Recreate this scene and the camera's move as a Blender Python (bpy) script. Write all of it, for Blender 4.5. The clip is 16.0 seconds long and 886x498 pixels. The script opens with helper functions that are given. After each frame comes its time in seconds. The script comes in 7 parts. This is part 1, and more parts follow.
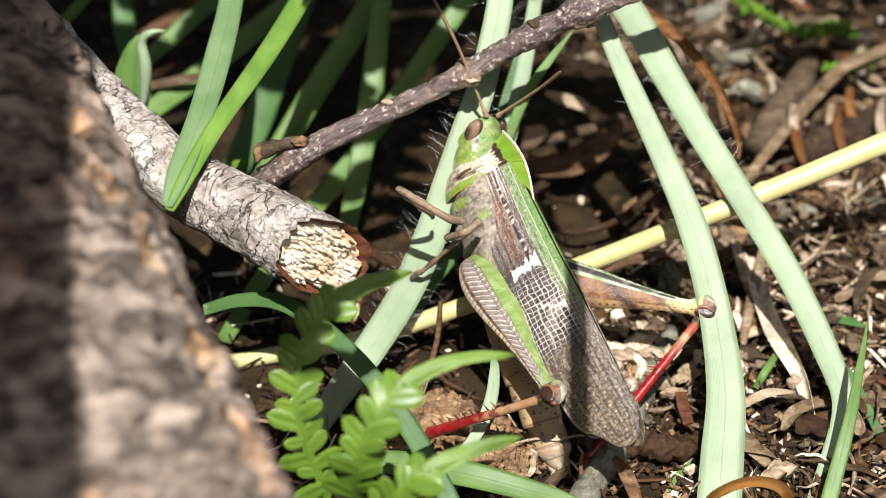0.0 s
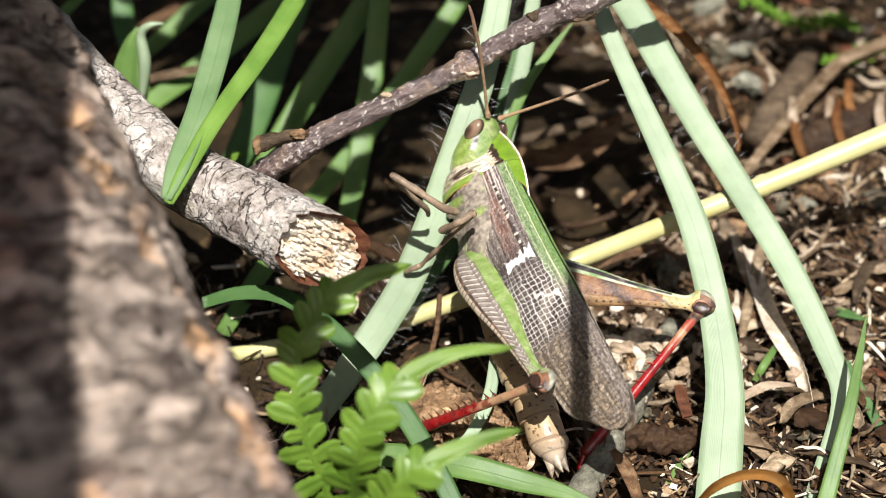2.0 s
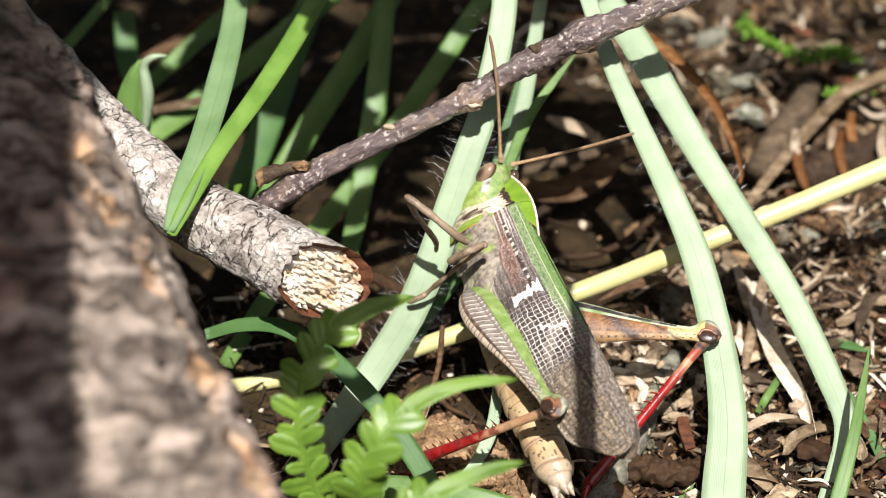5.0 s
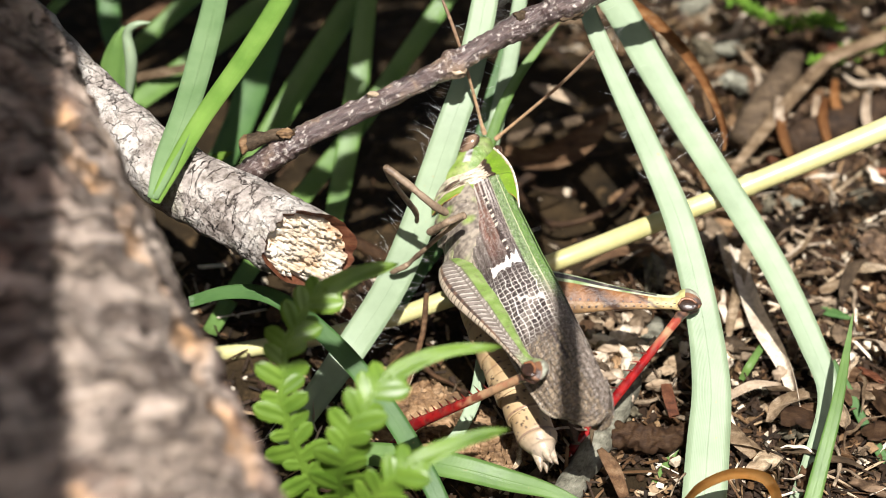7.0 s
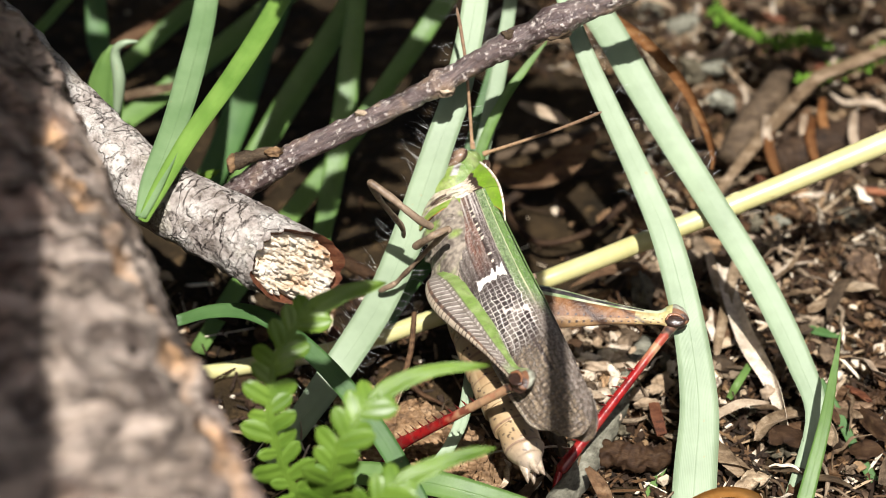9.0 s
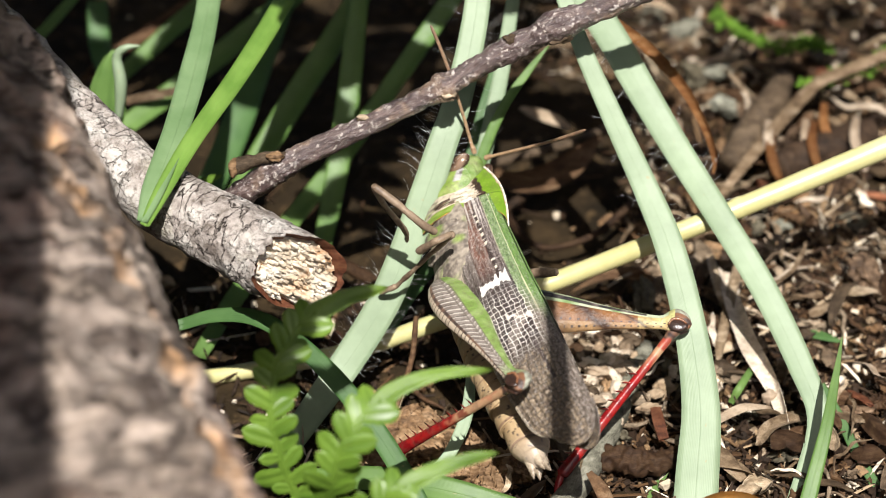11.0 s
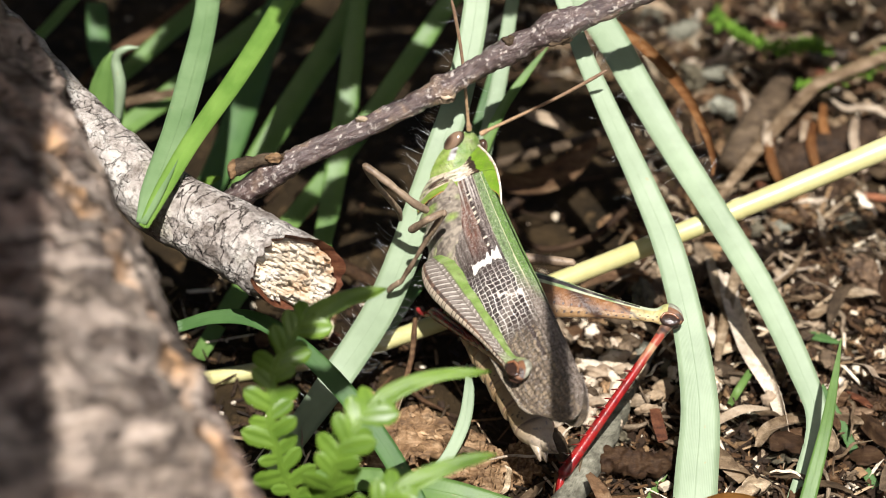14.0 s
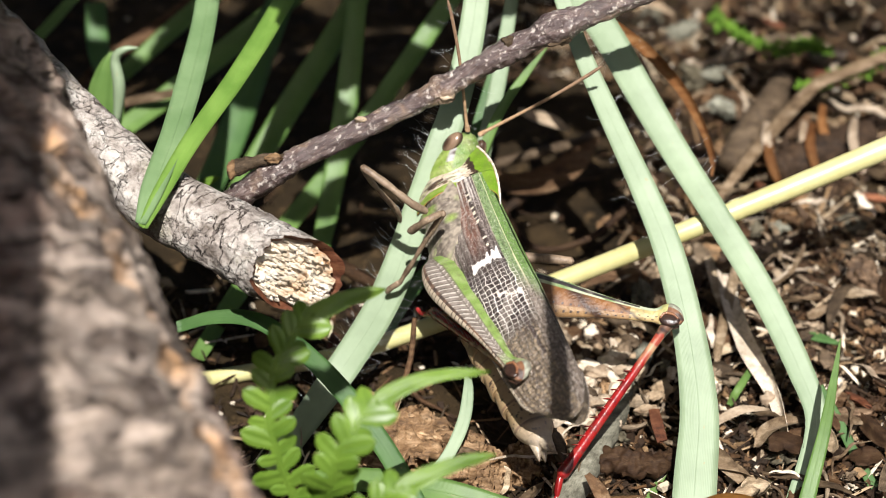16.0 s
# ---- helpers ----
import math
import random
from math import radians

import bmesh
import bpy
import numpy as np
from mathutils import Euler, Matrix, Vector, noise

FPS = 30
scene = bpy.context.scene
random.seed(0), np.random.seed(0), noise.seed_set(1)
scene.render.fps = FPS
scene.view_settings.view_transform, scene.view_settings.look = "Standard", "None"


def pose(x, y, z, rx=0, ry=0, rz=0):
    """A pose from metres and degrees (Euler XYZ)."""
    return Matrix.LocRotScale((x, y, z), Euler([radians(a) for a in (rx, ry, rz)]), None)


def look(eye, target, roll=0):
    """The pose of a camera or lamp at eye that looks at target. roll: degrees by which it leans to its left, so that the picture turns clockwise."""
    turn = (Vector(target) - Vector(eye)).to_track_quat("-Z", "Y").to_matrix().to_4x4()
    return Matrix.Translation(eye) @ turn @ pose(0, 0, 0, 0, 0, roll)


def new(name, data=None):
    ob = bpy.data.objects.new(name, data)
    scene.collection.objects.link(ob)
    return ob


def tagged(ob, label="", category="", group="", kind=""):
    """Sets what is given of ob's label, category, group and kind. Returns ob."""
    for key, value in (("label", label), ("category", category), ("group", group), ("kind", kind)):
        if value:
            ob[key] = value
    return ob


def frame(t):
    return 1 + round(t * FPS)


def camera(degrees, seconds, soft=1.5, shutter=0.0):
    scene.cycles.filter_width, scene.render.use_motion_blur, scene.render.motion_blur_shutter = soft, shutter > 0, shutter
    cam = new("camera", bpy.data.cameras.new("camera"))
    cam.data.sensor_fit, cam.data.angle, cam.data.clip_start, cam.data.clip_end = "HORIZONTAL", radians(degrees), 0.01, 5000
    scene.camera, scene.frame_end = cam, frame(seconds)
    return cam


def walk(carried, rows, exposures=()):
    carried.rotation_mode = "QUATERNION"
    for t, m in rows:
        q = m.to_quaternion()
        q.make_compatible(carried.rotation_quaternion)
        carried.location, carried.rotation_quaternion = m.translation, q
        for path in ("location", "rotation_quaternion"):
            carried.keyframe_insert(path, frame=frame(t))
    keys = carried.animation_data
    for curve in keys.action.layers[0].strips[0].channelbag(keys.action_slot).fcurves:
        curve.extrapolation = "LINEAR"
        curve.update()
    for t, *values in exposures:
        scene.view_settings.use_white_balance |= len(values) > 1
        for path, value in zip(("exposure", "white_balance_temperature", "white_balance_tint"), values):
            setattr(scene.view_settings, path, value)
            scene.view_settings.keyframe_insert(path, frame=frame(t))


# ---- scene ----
cam = camera(22, 16.0, soft=0.6)
cam.data.dof.use_dof = True
cam.data.dof.focus_distance = 0.292
cam.data.dof.aperture_fstop = 20
walk(cam, [
    (0, pose(0.00000, -0.23000, 0.21300, 50.20, 0.23, 0.27)),
    (0.5, pose(0.00000, -0.23000, 0.21300, 49.93, 0.23, 0.27)),
    (1, pose(0.00000, -0.23000, 0.21300, 49.67, 0.21, 0.26)),
    (1.5, pose(0.00000, -0.23000, 0.21300, 49.71, 0.23, 0.27)),
    (2, pose(0.00000, -0.23000, 0.21300, 50.02, 0.21, 0.26)),
    (2.5, pose(0.00000, -0.23000, 0.21300, 50.41, 0.22, 0.26)),
    (3, pose(0.00000, -0.23000, 0.21300, 50.80, 0.21, 0.26)),
    (3.2, pose(0.00000, -0.23000, 0.21300, 50.95, 0.21, 0.26)),
    (5.3, pose(0.00000, -0.23000, 0.21300, 50.74, 0.26, 0.31)),
    (5.5, pose(0.00000, -0.23000, 0.21300, 50.57, 0.25, 0.30)),
    (6, pose(0.00000, -0.23000, 0.21300, 50.15, 0.24, 0.28)),
    (6.5, pose(0.00000, -0.23000, 0.21300, 50.02, 0.15, 0.18)),
    (7, pose(0.00000, -0.23000, 0.21300, 50.00, -0.00, 0.00)),
    (7.5, pose(0.00000, -0.23000, 0.21300, 50.11, -0.15, -0.18)),
    (8, pose(0.00000, -0.23000, 0.21300, 50.26, -0.18, -0.22)),
    (8.5, pose(0.00000, -0.23000, 0.21300, 50.42, -0.20, -0.23)),
    (9, pose(0.00000, -0.23000, 0.21300, 50.47, -0.20, -0.23)),
    (9.2, pose(0.00000, -0.23000, 0.21300, 50.48, -0.19, -0.23)),
    (11.3, pose(0.00000, -0.23000, 0.21300, 50.60, -0.17, -0.20)),
    (11.5, pose(0.00000, -0.23000, 0.21300, 50.61, -0.17, -0.20)),
    (12, pose(0.00000, -0.23000, 0.21300, 50.63, -0.17, -0.20)),
    (12.5, pose(0.00000, -0.23000, 0.21300, 50.64, -0.17, -0.20)),
    (13, pose(0.00000, -0.23000, 0.21300, 50.63, -0.17, -0.20)),
    (13.5, pose(0.00000, -0.23000, 0.21300, 50.63, -0.19, -0.22)),
    (14, pose(0.00000, -0.23000, 0.21300, 50.62, -0.18, -0.22)),
    (14.5, pose(0.00000, -0.23000, 0.21300, 50.61, -0.18, -0.22)),
    (15, pose(0.00000, -0.23000, 0.21300, 50.62, -0.18, -0.22)),
    (15.5, pose(0.00000, -0.23000, 0.21300, 50.63, -0.18, -0.22)),
    (16, pose(0.00000, -0.23000, 0.21300, 50.63, -0.20, -0.23)),
], exposures=[(0.0, 0.81, 6560, 10), (3.2, 0.83, 6560, 10), (6.0, 0.92, 6560, 10), (8.5, 0.80, 6560, 10), (11.5, 0.71, 6560, 10), (16.0, 0.74, 6560, 10)])

# ---- light: a high sun and a clear sky ----
SUN = Vector((0.03, -0.47, 0.88)).normalized()
world = bpy.data.worlds.new("sky")
scene.world = world
world.use_nodes = True
wn = world.node_tree.nodes
sky = wn.new("ShaderNodeTexSky")
sky.sky_type, sky.sun_disc = "NISHITA", False
sky.air_density, sky.dust_density, sky.ozone_density = 0.7, 4.0, 0.3
sky.sun_elevation = math.asin(SUN.z)
sky.sun_rotation = math.atan2(SUN.x, SUN.y)
world.node_tree.links.new(sky.outputs[0], wn["Background"].inputs[0])
wn["Background"].inputs[1].default_value = 0.042
sun = new("sun", bpy.data.lights.new("sun", "SUN"))
sun.data.energy, sun.data.angle, sun.data.color = 5.0, radians(0.45), (1.0, 0.975, 0.95)
sun.matrix_world = look(SUN, (0, 0, 0))

# ---- materials ----
MM = 0.001


class Mat:
    """A small builder of node materials."""

    def __init__(self, name):
        self.m = bpy.data.materials.new(name)
        self.m.use_nodes = True
        self.t = self.m.node_tree
        self.b = self.t.nodes["Principled BSDF"]
        self.out = self.t.nodes["Material Output"]
        self.co = self.t.nodes.new("ShaderNodeTexCoord")

    def link(self, a, b):
        self.t.links.new(a, b)

    def stretch(self, source, sx, sy, sz):
        n = self.t.nodes.new("ShaderNodeMapping")
        n.inputs["Scale"].default_value = (sx, sy, sz)
        self.link(self.co.outputs[source], n.inputs[0])
        return n.outputs[0]

    def noise(self, scale, detail=4, vec=None, rough=0.6, dist=0.0):
        n = self.t.nodes.new("ShaderNodeTexNoise")
        n.inputs["Scale"].default_value, n.inputs["Detail"].default_value = scale, detail
        n.inputs["Roughness"].default_value, n.inputs["Distortion"].default_value = rough, dist
        self.link(vec if vec else self.co.outputs["Object"], n.inputs["Vector"])
        return n.outputs["Fac"]

    def wave(self, scale, vec, dist=1.0, axis="X", dscale=2.0):
        n = self.t.nodes.new("ShaderNodeTexWave")
        n.bands_direction = axis
        n.inputs["Scale"].default_value, n.inputs["Distortion"].default_value = scale, dist
        n.inputs["Detail Scale"].default_value = dscale
        self.link(vec, n.inputs["Vector"])
        return n.outputs["Fac"]

    def voronoi(self, scale, vec=None, feature="F1", out="Distance"):
        n = self.t.nodes.new("ShaderNodeTexVoronoi")
        n.feature = feature
        n.inputs["Scale"].default_value = scale
        self.link(vec if vec else self.co.outputs["Object"], n.inputs["Vector"])
        return n.outputs[out]

    def warped(self, scale, amount):
        """Places in the object, pushed about by noise; amount in metres."""
        n = self.t.nodes.new("ShaderNodeTexNoise")
        n.inputs["Scale"].default_value, n.inputs["Detail"].default_value = scale, 3
        self.link(self.co.outputs["Object"], n.inputs["Vector"])
        s = self.t.nodes.new("ShaderNodeVectorMath")
        s.operation = "MULTIPLY_ADD"
        s.inputs[1].default_value = (amount, amount, amount)
        self.link(n.outputs["Color"], s.inputs[0])
        self.link(self.co.outputs["Object"], s.inputs[2])
        return s.outputs[0]

    def across(self):
        n = self.t.nodes.new("ShaderNodeSeparateXYZ")
        self.link(self.co.outputs["UV"], n.inputs[0])
        return n.outputs[0]

    def ramp(self, fac, stops):
        n = self.t.nodes.new("ShaderNodeValToRGB")
        e = n.color_ramp.elements
        while len(e) < len(stops):
            e.new(0.5)
        for k, (p, c) in zip(e, stops):
            k.position, k.color = p, (*c, 1) if len(c) == 3 else c
        self.link(fac, n.inputs[0])
        return n.outputs[0]

    def mix(self, a, b, fac, mode="MIX"):
        n = self.t.nodes.new("ShaderNodeMix")
        n.data_type, n.blend_type = "RGBA", mode
        for v, i in ((fac, 0), (a, 6), (b, 7)):
            if hasattr(v, "links"):
                self.link(v, n.inputs[i])
            elif i == 0:
                n.inputs[0].default_value = v
            else:
                n.inputs[i].default_value = (*v, 1)
        return n.outputs[2]

    def attr(self, name):
        n = self.t.nodes.new("ShaderNodeAttribute")
        n.attribute_name = name
        return n.outputs["Color"]

    def pick(self, island=False):
        if island:
            return self.t.nodes.new("ShaderNodeNewGeometry").outputs["Random Per Island"]
        return self.t.nodes.new("ShaderNodeObjectInfo").outputs["Random"]

    def bump(self, fac, dist, strength=1.0):
        n = self.t.nodes.new("ShaderNodeBump")
        n.inputs["Distance"].default_value, n.inputs["Strength"].default_value = dist, strength
        self.link(fac, n.inputs["Height"])
        if self.b.inputs["Normal"].is_linked:
            self.link(self.b.inputs["Normal"].links[0].from_socket, n.inputs["Normal"])
        self.link(n.outputs[0], self.b.inputs["Normal"])

    def color(self, c, rough=0.7, spec=0.4):
        if hasattr(c, "links"):
            self.link(c, self.b.inputs["Base Color"])
        else:
            self.b.inputs["Base Color"].default_value = (*c, 1)
        self.b.inputs["Roughness"].default_value = rough
        self.b.inputs["Specular IOR Level"].default_value = spec
        return self

    def thin(self, c, amount):
        """Light that shines through a leaf."""
        tr = self.t.nodes.new("ShaderNodeBsdfTranslucent")
        ms = self.t.nodes.new("ShaderNodeMixShader")
        if hasattr(c, "links"):
            self.link(c, tr.inputs[0])
        else:
            tr.inputs[0].default_value = (*c, 1)
        ms.inputs[0].default_value = amount
        self.link(self.b.outputs[0], ms.inputs[1])
        self.link(tr.outputs[0], ms.inputs[2])
        self.link(ms.outputs[0], self.out.inputs[0])
        return self


def grass_material(name, dark, light, through_colour, amount=0.3, rough=0.5):
    k = Mat(name)
    ribs = k.wave(8, k.stretch("UV", 1, 0.02, 1), 0.8)
    blot = k.noise(160, 5)
    long = k.noise(40, 3, k.stretch("UV", 6, 0.15, 1))
    c = k.ramp(blot, [(0.3, dark), (0.7, light)])
    c = k.mix(c, light, k.ramp(ribs, [(0.4, (0, 0, 0)), (1.0, (0.14, 0.14, 0.14))]))
    c = k.mix(c, dark, k.ramp(long, [(0.5, (0, 0, 0)), (0.75, (0.3, 0.3, 0.3))]))
    mid = k.ramp(k.across(), [(0.478, (0, 0, 0)), (0.5, (0.5, 0.5, 0.5)), (0.522, (0, 0, 0))])
    c = k.mix(c, dark, mid)
    spots = k.noise(900, 2)
    c = k.mix(c, (0.34, 0.27, 0.12), k.ramp(spots, [(0.72, (0, 0, 0)), (0.78, (0.6, 0.6, 0.6))]))
    k.color(c, rough, 0.5)
    k.bump(ribs, 0.00002, 0.4)
    return k.thin(through_colour, amount).m


GLAUCOUS = grass_material("glaucous grass", (0.208, 0.278, 0.166), (0.305, 0.388, 0.246), (0.28, 0.38, 0.18), 0.2, 0.5)
GREEN = grass_material("green grass", (0.09, 0.175, 0.042), (0.18, 0.30, 0.08), (0.26, 0.42, 0.08), 0.33, 0.40)
PALEGREEN = grass_material("pale green grass", (0.12, 0.21, 0.082), (0.21, 0.31, 0.15), (0.28, 0.44, 0.13), 0.2, 0.40)
LIME = grass_material("lime green grass", (0.11, 0.22, 0.035), (0.22, 0.36, 0.075), (0.32, 0.50, 0.07), 0.25, 0.36)
DEEP = grass_material("deep green grass", (0.045, 0.11, 0.03), (0.10, 0.20, 0.06), (0.12, 0.28, 0.05), 0.3, 0.45)
FERN = grass_material("fern green", (0.075, 0.15, 0.016), (0.20, 0.32, 0.045), (0.30, 0.46, 0.04), 0.30, 0.40)


def dry_material(name, dark, mid, light, amount=0.12, low=0.26):
    k = Mat(name)
    fib = k.mix(k.noise(60, 5, k.stretch("UV", 5, 0.4, 1)), k.noise(620, 6, k.stretch("Object", 0.3, 1, 1.8), 0.65), 0.55)
    blot = k.noise(260, 5)
    c = k.ramp(fib, [(0.38, dark), (0.5, mid), (0.64, light)])
    c = k.mix(c, dark, k.ramp(blot, [(0.50, (0, 0, 0)), (0.70, (0.55, 0.55, 0.55))]))
    c = k.mix(c, dark, k.ramp(k.noise(1300, 4), [(0.54, (0, 0, 0)), (0.7, (0.6, 0.6, 0.6))]))
    tone = k.ramp(k.pick(), [(0.0, (low * 0.8, low * 0.66, low * 0.5)), (0.5, (0.58, 0.51, 0.44)), (0.82, (1.0, 0.96, 0.9)), (1.0, (1.42, 1.38, 1.32))])
    c = k.mix(c, tone, 1.0, "MULTIPLY")
    k.color(c, 0.72, 0.25)
    k.bump(fib, 0.0002, 0.7)
    k.bump(blot, 0.0007, 0.8)
    return k.thin(mid, amount).m


STRAW = dry_material("dry straw", (0.085, 0.056, 0.032), (0.32, 0.245, 0.160), (0.70, 0.61, 0.48))
DRYLEAF = dry_material("dead brown leaf", (0.042, 0.022, 0.012), (0.138, 0.078, 0.040), (0.32, 0.22, 0.135), 0.2)
CHIP = dry_material("bark chip", (0.023, 0.014, 0.009), (0.090, 0.057, 0.034), (0.28, 0.195, 0.130), 0.0)
CURL = dry_material("orange dead leaf", (0.14, 0.055, 0.018), (0.32, 0.145, 0.050), (0.50, 0.30, 0.14), 0.4)
GREYWOOD = dry_material("grey weathered wood", (0.065, 0.049, 0.033), (0.215, 0.168, 0.118), (0.46, 0.385, 0.295), 0.0)
MOTTLED = dry_material("mottled grey-green bark", (0.045, 0.042, 0.032), (0.17, 0.172, 0.138), (0.33, 0.335, 0.28), 0.0, 0.9)
ROTTEN = dry_material("crumbling rotten wood", (0.045, 0.024, 0.011), (0.30, 0.195, 0.108), (0.66, 0.50, 0.33), 0.0, 0.8)
BLEACHED = dry_material("bleached straw", (0.27, 0.21, 0.15), (0.64, 0.56, 0.46), (0.86, 0.80, 0.70), 0.12, 0.75)
GOLDLEAF = dry_material("golden dead leaf", (0.40, 0.20, 0.05), (0.72, 0.44, 0.15), (0.85, 0.64, 0.34), 0.6, 0.8)
REDCHIP = dry_material("reddish bark", (0.07, 0.025, 0.015), (0.24, 0.09, 0.045), (0.42, 0.22, 0.13), 0.0)


def soil_material():
    k = Mat("dark leaf mould")
    a, b, c3 = k.noise(90, 6), k.noise(450, 6), k.noise(2200, 4)
    c = k.ramp(a, [(0.3, (0.010, 0.007, 0.003)), (0.55, (0.028, 0.018, 0.008)), (0.75, (0.065, 0.041, 0.018))])
    c = k.mix(c, (0.095, 0.060, 0.027), k.ramp(b, [(0.54, (0, 0, 0)), (0.7, (0.8, 0.8, 0.8))]))
    k.color(c, 0.9, 0.15)
    k.bump(b, 0.0012)
    k.bump(c3, 0.0004)
    return k.m


SOIL = soil_material()


def litter_material():
    k = Mat("litter crumbs")
    c = k.ramp(k.pick(True), [(0.0, (0.010, 0.006, 0.003)), (0.45, (0.030, 0.016, 0.008)), (0.72, (0.10, 0.052, 0.022)), (0.85, (0.26, 0.165, 0.085)), (0.93, (0.50, 0.40, 0.27)), (1.0, (0.80, 0.71, 0.57))])
    c = k.mix(c, (0.06, 0.035, 0.02), k.ramp(k.noise(500, 4), [(0.5, (0, 0, 0)), (0.7, (0.75, 0.75, 0.75))]))
    k.color(c, 0.75, 0.25)
    k.bump(k.noise(1600, 4), 0.0003)
    return k.m


CRUMBS = litter_material()


def log_material():
    k = Mat("rough brown bark")
    c = k.attr("pigment")
    mid, fine = k.noise(240, 6), k.noise(1100, 5)
    c = k.mix(c, (0.07, 0.052, 0.042), k.ramp(mid, [(0.46, (0, 0, 0)), (0.68, (0.55, 0.55, 0.55))]))
    c = k.mix(c, (0.56, 0.50, 0.45), k.ramp(fine, [(0.52, (0, 0, 0)), (0.74, (0.35, 0.35, 0.35))]))
    # cracks round the log, and flat scales between them
    split = k.noise(2.1, 5, k.stretch("UV", 0.8, 5.5, 1), 0.55, 0.5)
    gap = k.ramp(split, [(0.47, (0, 0, 0)), (0.49, (0.85, 0.85, 0.85)), (0.497, (0.85, 0.85, 0.85)), (0.517, (0, 0, 0))])
    scale = k.noise(1.7, 4, k.stretch("UV", 0.7, 3.2, 1), 0.5)
    c = k.mix(c, (0.58, 0.47, 0.39), k.ramp(scale, [(0.47, (0, 0, 0)), (0.66, (0.55, 0.55, 0.55))]))
    c = k.mix(c, (0.12, 0.085, 0.065), k.ramp(scale, [(0.32, (0.5, 0.5, 0.5)), (0.42, (0, 0, 0))]))
    c = k.mix(c, (0.022, 0.015, 0.012), gap)
    k.color(c, 0.9, 0.15)
    k.bump(k.ramp(gap, [(0.0, (1, 1, 1)), (1.0, (0, 0, 0))]), 0.0012)
    k.bump(mid, 0.0008)
    k.bump(fine, 0.0004)
    return k.m


LOGBARK = log_material()


def branch_material():
    k = Mat("grey lichened bark")
    fine, patch = k.noise(1300, 6), k.noise(300, 6)
    edge = k.voronoi(330, k.warped(330, 0.006), "DISTANCE_TO_EDGE")
    broken = k.ramp(k.noise(150, 4), [(0.42, (0, 0, 0)), (0.58, (1, 1, 1))])
    crack = k.mix((0, 0, 0), k.ramp(edge, [(0.0, (1, 1, 1)), (0.09, (0, 0, 0))]), broken)
    c = k.ramp(patch, [(0.32, (0.17, 0.14, 0.12)), (0.47, (0.38, 0.335, 0.30)), (0.66, (0.60, 0.56, 0.51))])
    c = k.mix(c, (0.36, 0.36, 0.22), k.ramp(k.noise(120, 3), [(0.56, (0, 0, 0)), (0.72, (0.55, 0.55, 0.55))]))
    c = k.mix(c, (0.07, 0.05, 0.04), k.ramp(crack, [(0.1, (0, 0, 0)), (1, (0.35, 0.35, 0.35))]))
    c = k.mix(c, (0.10, 0.08, 0.06), k.ramp(fine, [(0.5, (0, 0, 0)), (0.68, (0.7, 0.7, 0.7))]))
    ring = k.noise(3.0, 4, k.stretch("UV", 1.3, 3.2, 1), 0.5, 0.3)
    gap = k.ramp(ring, [(0.46, (0, 0, 0)), (0.482, (0.9, 0.9, 0.9)), (0.488, (0.9, 0.9, 0.9)), (0.51, (0, 0, 0))])
    gap = k.mix((0, 0, 0), gap, k.ramp(k.noise(210, 3), [(0.43, (0, 0, 0)), (0.58, (1, 1, 1))]))
    c = k.mix(c, (0.05, 0.035, 0.03), gap)
    k.color(c, 0.9, 0.15)
    k.bump(k.ramp(gap, [(0.0, (1, 1, 1)), (1.0, (0, 0, 0))]), 0.0009)
    k.bump(k.ramp(crack, [(0.0, (1, 1, 1)), (1.0, (0, 0, 0))]), 0.0004)
    k.bump(patch, 0.0014)
    k.bump(fine, 0.0004)
    return k.m


BRANCH = branch_material()


def twig_material():
    k = Mat("purple brown twig bark")
    v = k.stretch("UV", 1, 0.3, 1)
    a, b, f = k.noise(14, 5, v), k.noise(46, 6, v), k.noise(2600, 3)
    c = k.ramp(a, [(0.3, (0.032, 0.019, 0.018)), (0.5, (0.078, 0.050, 0.046)), (0.75, (0.16, 0.108, 0.092))])
    c = k.mix(c, (0.40, 0.33, 0.29), k.ramp(b, [(0.54, (0, 0, 0)), (0.72, (0.45, 0.45, 0.45))]))
    c = k.mix(c, (0.62, 0.56, 0.50), k.ramp(k.noise(1300, 4), [(0.56, (0, 0, 0)), (0.66, (0.7, 0.7, 0.7))]))
    c = k.mix(c, (0.34, 0.23, 0.15), k.ramp(k.noise(120, 5), [(0.56, (0, 0, 0)), (0.64, (0.6, 0.6, 0.6))]))
    k.color(c, 0.30, 0.9)
    k.bump(b, 0.0004)
    k.bump(f, 0.00015)
    return k.m


TWIG = twig_material()


def wood_material():
    k = Mat("fresh splintered wood")
    fib = k.noise(420, 4, k.stretch("Object", 0.5, 1, 1))
    c = k.ramp(fib, [(0.28, (0.42, 0.21, 0.09)), (0.42, (0.76, 0.60, 0.42)), (0.6, (0.90, 0.82, 0.69))])
    k.color(c, 0.8, 0.2)
    k.bump(fib, 0.0004)
    return k.m


WOOD = wood_material()


